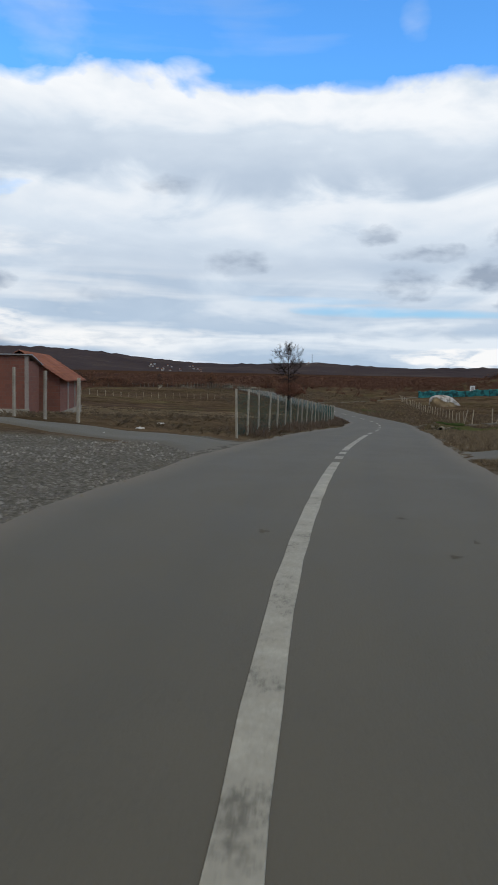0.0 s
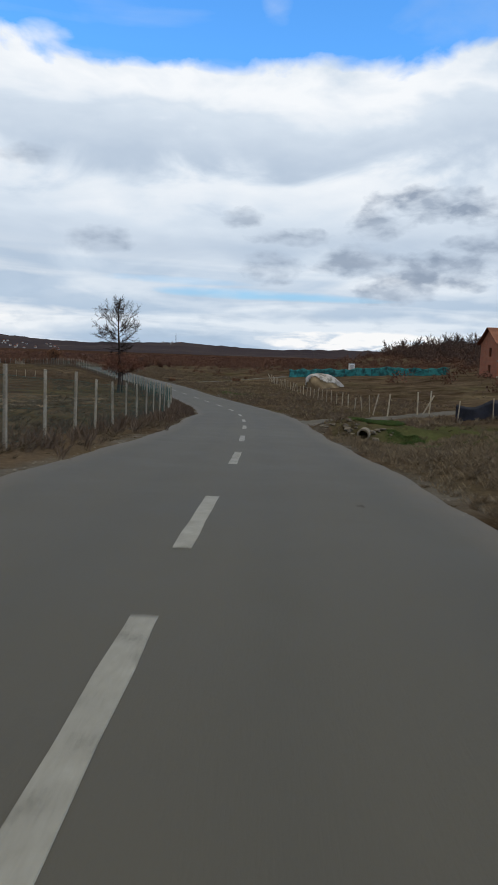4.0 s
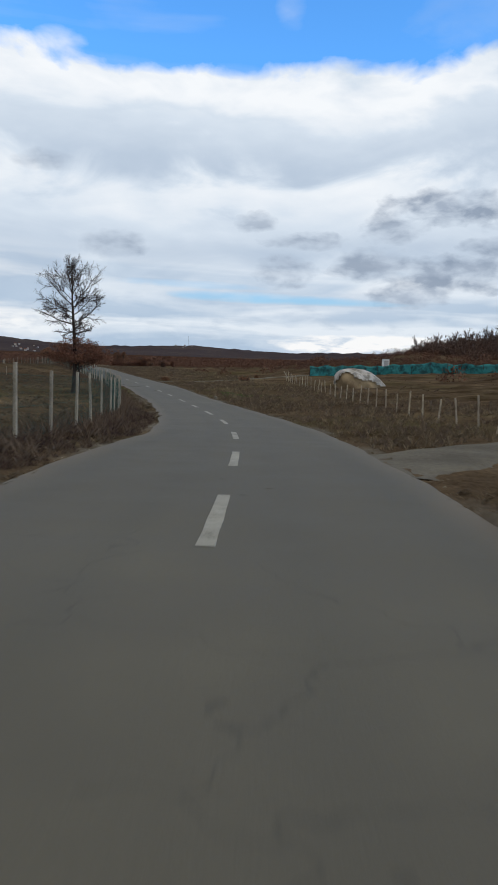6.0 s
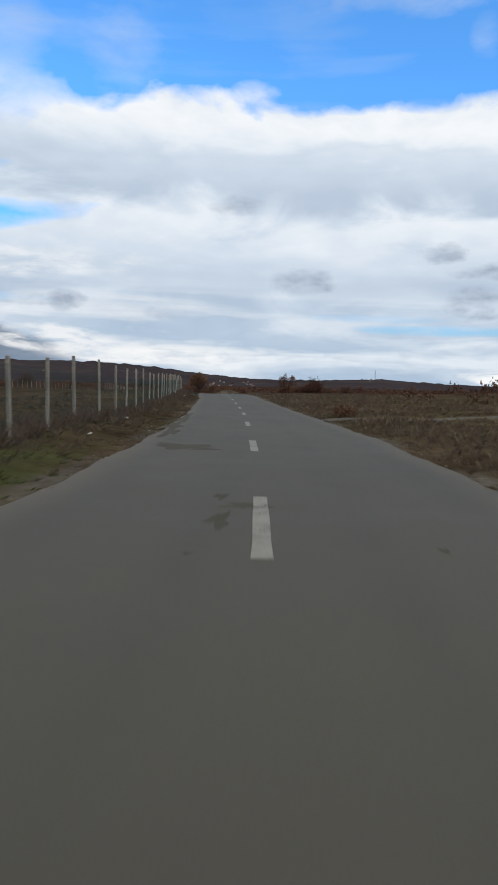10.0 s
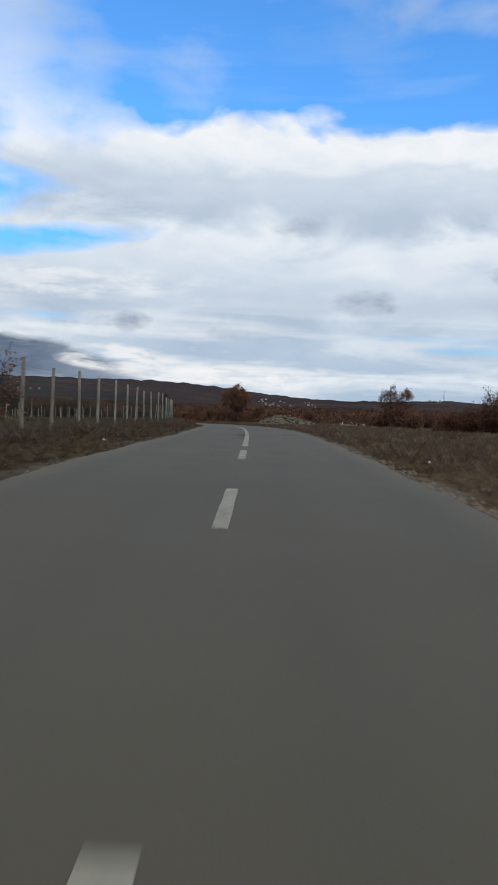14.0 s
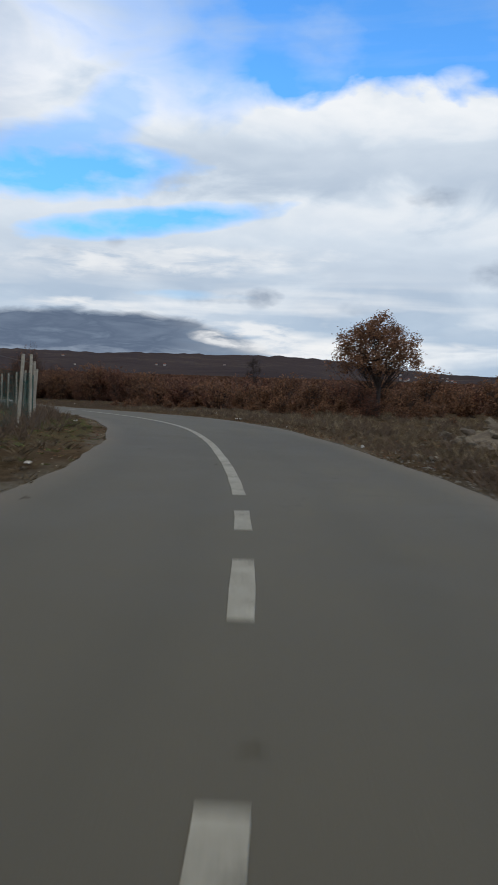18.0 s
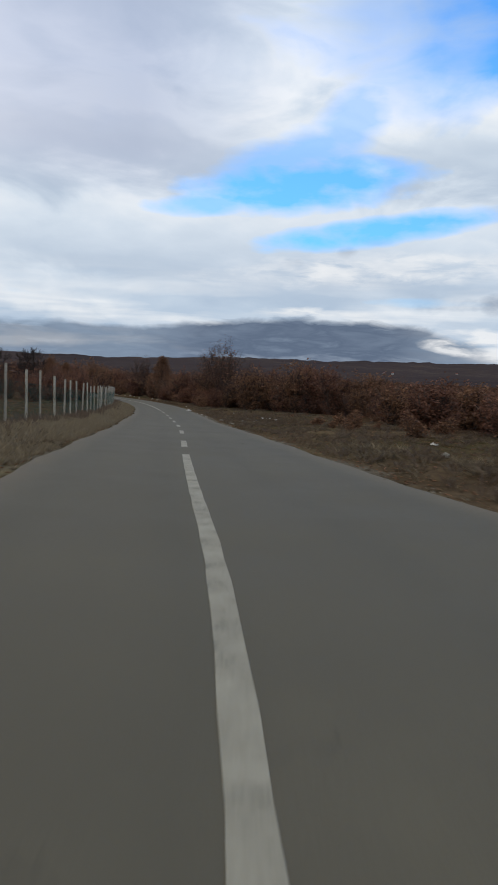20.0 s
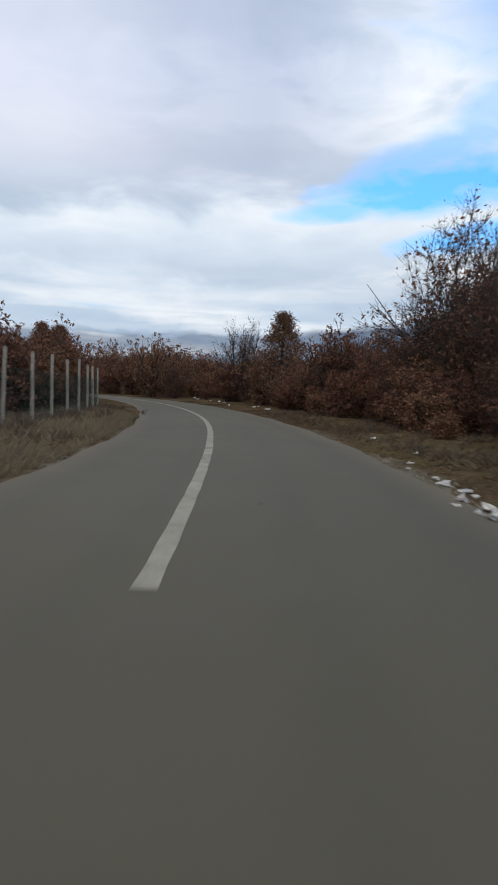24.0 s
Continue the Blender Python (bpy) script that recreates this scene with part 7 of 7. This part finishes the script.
def brick_barn():
    """Low barn with a tiled gable roof; its gable looks towards the side road."""
    z = float(ground_z(-14.8, 44.0)[0]) - 0.1
    h = empty("barn", Matrix.Translation((-14.85, 41.0, z)) @ Matrix.Rotation(radians(9), 4, "Z"), "small old red clay-block barn with red tile roof", "barn")
    W, D, H, R = 2.2, 9.8, 2.25, 3.7
    part("wall", wall_with_holes(bmesh.new(), 2 * W, H, 0.22, [(1.0, 2.0, 0, 1.9)]), DARKBRICK, h).matrix_basis = Matrix.Translation((-W, 0, 0))
    part("door", fresh_box(-W + 1.02, -W + 1.98, 0.08, 0.14, 0.02, 1.88), BARK, h, "dark plank door")
    part("wall", fresh_box(W - 0.22, W, 0.22, D, 0, H), DARKBRICK, h)
    part("wall", fresh_box(-W, -W + 0.22, 0.22, D, 0, H), DARKBRICK, h)
    for yy in (3.2, 6.4, 9.4):
        part("pillar", fresh_box(W, W + 0.06, yy - 0.12, yy + 0.12, 0, H), MORTAR, h, "pale concrete pillar")
    part("plinth", fresh_box(-W - 0.04, W + 0.04, -0.06, -0.003, -0.3, 0.3), CONCRETE, h)
    part("plinth", fresh_box(W + 0.003, W + 0.08, 0, D, -0.3, 0.3), CONCRETE, h)
    for gy in (0.0, D - 0.2):
        bm = bmesh.new()
        a = [bm.verts.new(p) for p in ((-W, gy, H), (W, gy, H), (0, gy, R - 0.08))]
        b = [bm.verts.new(p) for p in ((-W, gy + 0.2, H), (W, gy + 0.2, H), (0, gy + 0.2, R - 0.08))]
        bm.faces.new(a), bm.faces.new(b[::-1])
        for i in range(3):
            bm.faces.new((a[(i + 1) % 3], a[i], b[i], b[(i + 1) % 3]))
        part("gable", bm, DARKBRICK, h)
    for sgn in (1, -1):
        # slopes are built along x, then turned so that the ridge runs along the barn
        vs, fs = [], []
        rows, cols = 9, 26
        for r in range(rows):
            t0, t1 = r / rows, min((r + 1.15) / rows, 1)
            ea, eb = (W + 0.35) * (1 - t0), (W + 0.35) * (1 - t1)
            za, zb = H - 0.22 + (R - H + 0.22) * t0, H - 0.22 + (R - H + 0.22) * t1
            k = len(vs)
            for j in range(cols * 3 + 1):
                yy = -0.35 + (D + 0.6) * j / (cols * 3)
                bz = 0.04 if j % 3 == 1 else 0.0
                vs += [(sgn * ea, yy, za + 0.06 + bz), (sgn * eb, yy, zb + 0.02 + bz), (sgn * ea, yy, za)]
            for j in range(cols * 3):
                a = k + j * 3
                fs += [(a, a + 3, a + 4, a + 1), (a + 2, a + 5, a + 3, a)]
                if r:
                    b = a - (cols * 3 + 1) * 3
                    fs.append((b + 1, b + 4, a + 5, a + 2))
        mesh_object("roof", vs, fs, ROOFTILE, h)
    z = float(ground_z(-15.5, 37.0)[0]) - 0.1
    s = empty("shed", Matrix.Translation((-13.0, 37.2, z)) @ Matrix.Rotation(radians(190), 4, "Z"), "long red clay-block shed with grey sheet roof", "shed")
    part("wall", fresh_box(0, 11, -0.0, 0.22, 0, 3.05), DARKBRICK, s)
    part("wall", fresh_box(0, 0.22, -3.2, 0.0, 0, 2.8), DARKBRICK, s)
    part("wall", fresh_box(0.22, 11, -3.2, -3.0, 0, 2.6), DARKBRICK, s)
    for xx in (0.0, 1.7, 3.4, 5.1, 6.8, 8.5):
        part("pillar", fresh_box(xx, xx + 0.2, 0.22, 0.26, 0, 3.05), MORTAR, s, "pale concrete pillar")
    part("plinth", fresh_box(-0.03, 11, 0.262, 0.30, -0.3, 0.35), CONCRETE, s)
    bm = bmesh.new()
    box(bm, -0.2, 11.2, -3.4, 0.4, 0, 0.06)
    bmesh.ops.rotate(bm, verts=bm.verts[:], cent=(0, 0, 0), matrix=Matrix.Rotation(radians(7), 3, "X"))
    part("roof", bm, SHEETGREY, s).matrix_basis = Matrix.Translation((0, 0, 3.03))


brick_house()
brick_barn()


def far_houses():
    rng = random.Random(21)
    body, roof = bmesh.new(), bmesh.new()
    box(body, -5, 5, -4, 4, -3, 5.5)
    for sgn in (1, -1):
        q = [roof.verts.new(p) for p in ((-5.5, sgn * 4.6, 5.3), (5.5, sgn * 4.6, 5.3), (5.5, 0, 8.2), (-5.5, 0, 8.2))]
        roof.faces.new(q if sgn < 0 else q[::-1])
    bmesh.ops.solidify(roof, geom=roof.faces[:], thickness=0.3)
    h = empty("village_house", Matrix.Identity(4), "far white village house with red roof on the hill", "house", "village houses")
    part("wall", body, WALLWHITE, h)
    part("roof", roof, ROOFTILE, h)
    for i in range(4):
        part("window", fresh_box(-4 + i * 2.3, -2.9 + i * 2.3, -4.06, -4.003, 2.2, 3.8), GLASS, h)
    cc = (-30.0, 190.0)
    spots = [(10.6 - 5.0 * (i / 20) ** 1.2 + rng.uniform(-0.3, 0.3), rng.uniform(1300, 1950)) for i in range(20)]
    spots += [(-3.5 + rng.uniform(-2, 1.5), rng.uniform(2050, 2250)) for _ in range(4)] + [(24 + rng.uniform(-3, 12), rng.uniform(1300, 2000)) for _ in range(5)]
    rad = [950, 1150, 1400, 1650, 1900, 2150, 2350]
    prof = [0.0, 0.12, 0.26, 0.42, 0.62, 0.84, 1.0]
    first = True
    for az, r in spots:
        a = radians(az)
        pk = 2350 * math.tan(radians(float(np.interp(az, SKYLINE[:, 0], SKYLINE[:, 1]))))
        z = -2 + pk * float(np.interp(r, rad, prof)) + 1.0
        k = rng.uniform(0.3, 0.52)
        m = Matrix.Translation((cc[0] - math.sin(a) * r, cc[1] + math.cos(a) * r, z)) @ Matrix.Rotation(rng.uniform(-0.6, 0.6) + a, 4, "Z") @ Matrix.Diagonal((k, k, k, 1))
        if first:
            h.matrix_basis, first = m, False
        else:
            copy_thing(h, m).scale = (k, k, k)


far_houses()


# ---- loose things ----
def rock_mesh(seed, mat, flat=0.7, low=0.72, cuts=1):
    rng = random.Random(seed)
    bm = bmesh.new()
    bmesh.ops.create_icosphere(bm, subdivisions=cuts, radius=0.5)
    for v in bm.verts:
        v.co *= rng.uniform(low, 1.15)
        v.co.z *= flat
    me = bpy.data.meshes.new("stone")
    bm.to_mesh(me)
    bm.free()
    me.materials.append(mat)
    return me


ROCKS = [rock_mesh(i, STONE, 0.5 + 0.08 * i) for i in range(6)]
BROWNROCKS = [rock_mesh(60 + i, BROWNSTONE, 0.45 + 0.08 * i) for i in range(4)]


def crumpled_mesh(seed, mat):
    """A torn bag: sharp folds, uneven outline, lying flat."""
    rng = random.Random(seed)
    bm = bmesh.new()
    bmesh.ops.create_icosphere(bm, subdivisions=2, radius=0.5)
    a0, lobes = rng.uniform(0, 6.28), rng.choice((2, 3, 4))
    for v in bm.verts:
        a = math.atan2(v.co.y, v.co.x)
        v.co *= rng.uniform(0.38, 1.1) * (1 + 0.35 * math.sin(lobes * a + a0))
        v.co.z = v.co.z * 0.55 * rng.uniform(0.5, 1.5) if v.co.z > 0 else v.co.z * 0.3
    me = bpy.data.meshes.new("litter")
    bm.to_mesh(me)
    bm.free()
    me.materials.append(mat)
    return me


LITTERS = [crumpled_mesh(30 + i, LITTER) for i in range(7)]


def rubble_pile():
    rng = random.Random(14)
    cx, cy = -20.3, 307.5
    z0 = float(ground_z(cx, cy)[0])
    p = empty("rubble_pile", Matrix.Translation((cx, cy, z0)), "heap of pale broken stones dumped on the grass", "rubble")

    def heap(x, y):
        return 1.25 * math.exp(-((x / 2.6) ** 2 + (y / 3.2) ** 2)) + 0.5 * math.exp(-(((x + 2.4) / 1.6) ** 2 + ((y + 1.0) / 1.8) ** 2)) + 0.25 * math.exp(-(((x - 3.2) / 1.6) ** 2 + ((y + 0.5) / 1.8) ** 2))

    vs, fs, n = [], [], 30
    for i in range(n + 1):
        for j in range(n + 1):
            x, y = -5.2 + 10.4 * i / n, -5.2 + 10.4 * j / n
            vs.append((x, y, float(ground_z(cx + x, cy + y)[0]) - z0 - 0.06 + heap(x, y) * 0.92 + rng.uniform(-0.04, 0.04)))
    for i in range(n):
        for j in range(n):
            a = i * (n + 1) + j
            fs.append((a, a + n + 1, a + n + 2, a + 1))
    mesh_object("earth", vs, fs, BROWNSTONE, p)
    for k in range(290):
        while True:
            x, y = rng.gauss(0, 2.3), rng.gauss(-0.6, 2.3)
            if heap(x, y) > 0.06:
                break
        s = rng.choice((0.2, 0.28, 0.36, 0.5, 0.62))
        ob = new("stone", rng.choice(BROWNROCKS))
        ob.parent = p
        ob.matrix_basis = Matrix.Translation((x, y, float(ground_z(cx + x, cy + y)[0]) - z0 + heap(x, y) * 0.92 + 0.03)) @ pose(0, 0, 0, rng.uniform(-40, 40), rng.uniform(-40, 40), rng.uniform(0, 360)) @ Matrix.Diagonal((s * 1.3, s, s * 0.8, 1))


rubble_pile()


def stone_at(s, d, size, k, label="pale stone lying on the verge", name="stone", pool=None, group="verge stones", cat="stone"):
    x, y, z = spot(s, d)
    ob = new(name, (pool or ROCKS)[k % len(pool or ROCKS)])
    ob.matrix_world = Matrix.Translation((x, y, z + size * 0.18)) @ Matrix.Rotation(k * 1.7 + s, 4, "Z") @ Matrix.Diagonal((size * 1.25, size, size * 0.85, 1))
    return tagged(ob, label, cat, group)


for i, (s, d, z) in enumerate(((370.7, -3.75, 0.36), (369.3, -3.75, 0.4), (369.0, -4.3, 0.25), (371.9, -4.6, 0.34), (374.2, -5.0, 0.4), (377.8, -3.8, 0.42), (383.2, -3.6, 0.34), (387.2, -3.5, 0.34), (301.6, -4.6, 0.42), (302.2, -4.4, 0.35),
                              (258.0, -3.9, 0.22), (244.1, -4.5, 0.3), (242.5, -4.2, 0.22), (221.6, -4.1, 0.25), (209.0, -4.3, 0.2), (341.0, -7.1, 0.45), (323.4, -5.2, 0.3), (354.7, -30, 0.8), (396, -44, 1.0), (24.7, -3.6, 0.22), (246.0, 4.2, 0.28),
                              (151, 6.4, 0.5), (124, 4.2, 0.2), (125.2, 4.3, 0.2), (99.3, -6.8, 0.35), (116.1, -4.2, 0.25))):
    stone_at(s, d, z * 0.7, i)
for i, (s, d, z) in enumerate(((405.6, -3.3, 0.42), (406.3, -3.4, 0.34), (407.0, -3.3, 0.4), (407.9, -3.6, 0.3), (404.6, -3.5, 0.3), (409.5, -3.6, 0.22), (412.1, -3.8, 0.2), (414.0, -4.4, 0.25), (387.6, -3.4, 0.2), (388.5, -4.6, 0.2), (393, -4.0, 0.16),
                              (298.5, 3.6, 0.28), (316.7, 4.0, 0.25), (28.5, 8.0, 0.35), (20.5, 7.2, 0.2), (379, -6.8, 0.25), (381, -8.6, 0.3), (374, -5.8, 0.22), (236, 4.4, 0.2), (231.5, 4.2, 0.24), (445, -5.5, 0.5), (448, -5.2, 0.4), (455, -4.8, 0.5), (451, -6.2, 0.3),
                              (155.5, 4.6, 0.3), (215.3, 4.1, 0.42), (220.2, 4.3, 0.2), (245.3, 5.0, 0.36), (202.5, 4.9, 0.42), (211.1, 4.5, 0.45), (208.2, 3.7, 0.16), (246.7, 4.2, 0.2), (245.8, 3.9, 0.26), (245.5, 4.3, 0.18), (24.3, 7.4, 0.4), (146.5, 4.2, 0.22), (333, -7.5, 0.35), (348, -9.3, 0.4), (216.3, -4.5, 0.32), (227.0, -4.4, 0.35), (204.8, -3.9, 0.22), (207.4, -4.4, 0.25), (243.2, -4.1, 0.25), (305.3, -4.0, 0.3), (315.9, -4.7, 0.25), (323.9, -5.2, 0.35), (383.9, -6.6, 0.25), (384.6, -8.1, 0.4), (394.5, -3.7, 0.3), (418.5, -4.4, 0.3), (466, -6.6, 0.5), (468, -7.1, 0.6), (470, -6.9, 0.5), (474.5, -7.0, 0.6), (477, -7.6, 0.5), (480.7, -8.6, 0.7), (462, -6.0, 0.4), (408.6, -3.5, 0.36), (406.0, -3.2, 0.24), (405.2, -3.5, 0.22), (407.4, -3.6, 0.24), (406.6, -3.1, 0.18), (398.4, -3.6, 0.2), (400.8, -3.5, 0.22), (386.0, -9.0, 0.26), (385.2, -8.6, 0.2), (399.5, -7.5, 0.22), (411.0, -3.5, 0.2), (296.4, -14.6, 0.5), (315.0, -21.0, 0.6), (311, -24, 0.5))):
    stone_at(s, d, z * 0.62, i, "crumpled white litter on the verge", "litter", LITTERS, "roadside litter", "litter")
_g = stone_at(210.7, 4.2, 0.5, 1, "crumpled green plastic bag on the verge", "litter", [crumpled_mesh(77, LITTERGREEN)], "roadside litter", "litter")

x, y, z = spot(121.7, -3.5)
b = tagged(part("concrete_block", fresh_box(-0.13, 0.13, -0.11, 0.11, -0.1, 0.19, 0.03), STONE), "pale concrete block standing on the verge", "block")
b.matrix_world = Matrix.Translation((x, y, z)) @ pose(0, 0, 0, 6, -8, 25)


def culvert():
    x, y, z = spot(62.3, -4.95)
    c = empty("culvert", Matrix.Translation((x, y, z - 0.03)) @ Matrix.Rotation(math.radians(-22), 4, "Z"), "concrete culvert pipe under the side track", "pipe")
    vs, fs, n = [], [], 28
    prof = ((0.265, 0.0), (0.265, 0.8), (0.19, 0.8), (0.19, 0.0), (0.205, -0.02), (0.25, -0.02))
    for k in range(n):
        a = 2 * math.pi * k / n
        for r, yy in prof:
            vs.append((math.cos(a) * r, yy, 0.24 + math.sin(a) * r))
    m = len(prof)
    for k in range(n):
        q = (k + 1) % n
        for j in range(m):
            jj = (j + 1) % m
            fs.append((k * m + j, k * m + jj, q * m + jj, q * m + j))
    mesh_object("pipe", vs, fs, BROWNSTONE, c, smooth=False)
    for s_, d_, z_, k_ in ((62.55, -5.5, 0.40, 1), (63.0, -5.4, 0.46, 2), (62.9, -4.4, 0.36, 3), (63.4, -5.95, 0.32, 0)):
        stone_at(s_, d_, z_, k_, "large rough stone beside the culvert mouth", pool=BROWNROCKS, group="culvert stones")
    rng = random.Random(6)
    for i in range(40):
        dx, dy = rng.uniform(-1.3, 1.9), rng.uniform(0.0, 1.5)
        if abs(dx - 0.15) < 0.4 and dy < 0.5:
            dx = 0.6 if dx > 0.15 else -0.4
        s = rng.choice((0.08, 0.11, 0.15, 0.2, 0.28))
        stone_at(62.4 + dy, -5.1 + dx, s, i, "rough stone heaped round the culvert", pool=BROWNROCKS, group="culvert stones")


culvert()


def hay_stack():
    rng = np.random.RandomState(9)
    cx, cy = 29.2, 135.0
    z0 = float(ground_z(cx, cy)[0])
    h = empty("hay_stack", Matrix.Translation((cx, cy, z0 - 0.05)) @ Matrix.Rotation(radians(-14), 4, "Z"), "hay stack under a torn pale plastic sheet", "hay stack")

    def dome(size, lift, cut, seed):
        vs, fs, nu, nv = [], [], 40, 14
        for i in range(nu):
            a = 2 * math.pi * i / nu
            for j in range(nv):
                t = j / (nv - 1)
                r = (1 - t ** 2.6) ** 0.5 if t < 1 else 0
                wob = 1 + 0.12 * math.sin(3 * a + seed) + 0.06 * math.sin(7 * a + 5 * t + seed) + 0.02 * math.sin(15 * a + 9 * t)
                skew = 0.75 * t
                vs.append((math.cos(a) * r * size[0] * wob - skew, math.sin(a) * r * size[1] * wob, lift + t * size[2] * (1 + 0.06 * math.sin(2 * a + seed))))
        for i in range(nu):
            k = (i + 1) % nu
            for j in range(nv - 1):
                a = 2 * math.pi * i / nu
                open_front = 8.5 * math.exp(-((a - 4.15) / 0.55) ** 2) + 5.0 * math.exp(-((a - 5.1) / 0.7) ** 2)
                if cut and j < 2 + int(open_front + 0.8 * math.sin(6 * a)):
                    continue
                fs.append((i * nv + j, k * nv + j, k * nv + j + 1, i * nv + j + 1))
        return vs, fs

    v, f = dome((2.5, 2.1, 2.0), 0.0, False, 1)
    mesh_object("hay", v, f, HAY, h, smooth=True)
    v, f = dome((2.62, 2.22, 2.07), 0.04, True, 1)
    ob = mesh_object("plastic_sheet", v, f, SHEET, h, smooth=True)
    tagged(ob, "pale translucent plastic sheet")
    for a, r in ((0.5, 2.6), (2.0, 2.5), (3.6, 2.7), (5.0, 2.5)):
        st = new("stone", ROCKS[2])
        st.parent = h
        st.matrix_basis = Matrix.Translation((math.cos(a) * r, math.sin(a) * r * 0.85, 0.12)) @ Matrix.Diagonal((0.4, 0.35, 0.3, 1))


hay_stack()

z = float(ground_z(43.6, 172.0)[0])
w = empty("white_cabinet", Matrix.Translation((43.6, 172.0, z)), "white metal cabinet standing behind the teal net", "cabinet")
part("body", fresh_box(-0.5, 0.5, -0.4, 0.4, 0, 2.1, 0.03), FRAMEWHITE, w)
part("roof", fresh_box(-0.56, 0.56, -0.46, 0.46, 2.1, 2.16), SHEETGREY, w)
part("door", fresh_box(-0.36, 0.36, -0.43, -0.402, 0.1, 1.9), WALLWHITE, w)


def debris_heap():
    """Low heap of dark earth with grey planks thrown on it."""
    rng = random.Random(52)
    x0, y0, z0 = spot(307.2, -23.4)
    h = empty("debris_heap", Matrix.Translation((x0, y0, z0)), "low heap of dark earth with grey broken planks", "debris")
    bm = bmesh.new()
    bmesh.ops.create_icosphere(bm, subdivisions=3, radius=1.0)
    for v in bm.verts:
        k = 1 + 0.18 * math.sin(4 * v.co.x + 1) + 0.14 * math.sin(6 * v.co.y + 2)
        v.co = Vector((v.co.x * 2.6 * k, v.co.y * 1.3 * k, v.co.z * 0.34 * k))
    part("earth", bm, BROWNSTONE, h)
    for _ in range(15):
        b = part("plank", fresh_box(-rng.uniform(0.4, 0.9), rng.uniform(0.4, 0.9), -0.07, 0.07, -0.015, 0.015, 0.004), WOODPOST, h)
        b.matrix_basis = Matrix.Translation((rng.gauss(0, 1.5), rng.gauss(0, 0.8), rng.uniform(0.12, 0.42))) @ pose(0, 0, 0, rng.uniform(-14, 14), rng.uniform(-16, 16), rng.uniform(0, 180))


debris_heap()


def far_mast():
    """Thin lattice mast on the crest of the hills."""
    a = radians(-3.1)
    r = 2300.0
    z = -2.0 + 2350 * math.tan(radians(float(np.interp(-3.1, SKYLINE[:, 0], SKYLINE[:, 1])))) * 0.97
    m = empty("mast", Matrix.Translation((-30.0 - math.sin(a) * r, 190.0 + math.cos(a) * r, z)), "thin grey lattice mast on the hill crest", "mast")
    for sx, sy in ((1, 1), (1, -1), (-1, 1), (-1, -1)):
        bm = bmesh.new()
        box(bm, -0.22, 0.22, -0.22, 0.22, -4, 30)
        for v in bm.verts:
            w = 1.7 if v.co.z < 0 else 0.35
            v.co.x, v.co.y = v.co.x + sx * w, v.co.y + sy * w
        part("leg", bm, STEEL, m)
    for k in range(8):
        w = 1.6 - 0.17 * k
        part("brace", fresh_box(-w, w, -w, w, 1 + 3.6 * k, 1.3 + 3.6 * k), STEEL, m)


far_mast()


def pebbles():
    rng = np.random.RandomState(23)
    tv = np.array([(0.5, 0, 0), (-0.25, 0.43, 0), (-0.25, -0.43, 0), (0.05, 0.02, 0.45)])
    tf = np.array([(0, 1, 3), (1, 2, 3), (2, 0, 3)])
    n = 9000
    s = rng.uniform(-10, 435, n)
    side = rng.randint(0, 2, n) * 2 - 1
    off = np.abs(rng.normal(0.15, 0.35, n)) - 0.12
    d = np.where(side > 0, edge_left(s) + off, -(edge_right(s) + off))
    x, y = plan_xy(s, d)
    z = np.where(off < 0.02, road_z(s), ground_z(x, y))
    size = rng.uniform(0.012, 0.05, n) * rng.choice([1, 1, 1, 1.6], n)
    ob = scatter("gravel", tv, tf, np.stack([x, y, z - 0.004], 1), size, rng.uniform(0, 6.28, n), RUBBLE)
    tagged(ob, "loose stones along the crumbled road edges", "gravel", kind="stuff")
    n = 5200
    s, o = rng.uniform(2.5, 19.0, n), rng.uniform(0, 8.0, n)
    keep = o < np.interp(s, [2.5, 6, 15, 19], [2, 8, 6.5, 0.6])
    s, o = s[keep], o[keep]
    d = edge_left(s) + o
    x, y = plan_xy(s, d)
    ob = scatter("gravel", tv, tf, np.stack([x, y, ground_z(x, y) - 0.004], 1), rng.uniform(0.03, 0.10, len(s)), rng.uniform(0, 6.28, len(s)), GRAVEL)
    tagged(ob, "coarse grey gravel beside the junction", "gravel", kind="stuff")
    n = 1500
    s = np.where(rng.random(n) < 0.55, rng.uniform(192, 262, n), rng.uniform(364, 414, n))
    o = np.abs(rng.normal(0.02, 0.16, n))
    x, y = plan_xy(s, -(edge_right(s) + o))
    ob = scatter("broken_edge", tv, tf, np.stack([x, y, np.where(o < 0.05, road_z(s), ground_z(x, y)) - 0.01], 1), rng.uniform(0.05, 0.16, n), rng.uniform(0, 6.28, n), CRUMB)
    tagged(ob, "broken pale crumbs of the asphalt edge", "gravel", kind="stuff")
    n = 900
    s, o = rng.normal(292, 7, n), np.abs(rng.normal(0.6, 0.6, n))
    x, y = plan_xy(s, -(edge_right(s) + o))
    ob = scatter("gravel", tv, tf, np.stack([x, y, ground_z(x, y) - 0.004], 1), rng.uniform(0.03, 0.10, n), rng.uniform(0, 6.28, n), GRAVEL)
    tagged(ob, "spilled grey gravel on the verge", "gravel", kind="stuff")


pebbles()
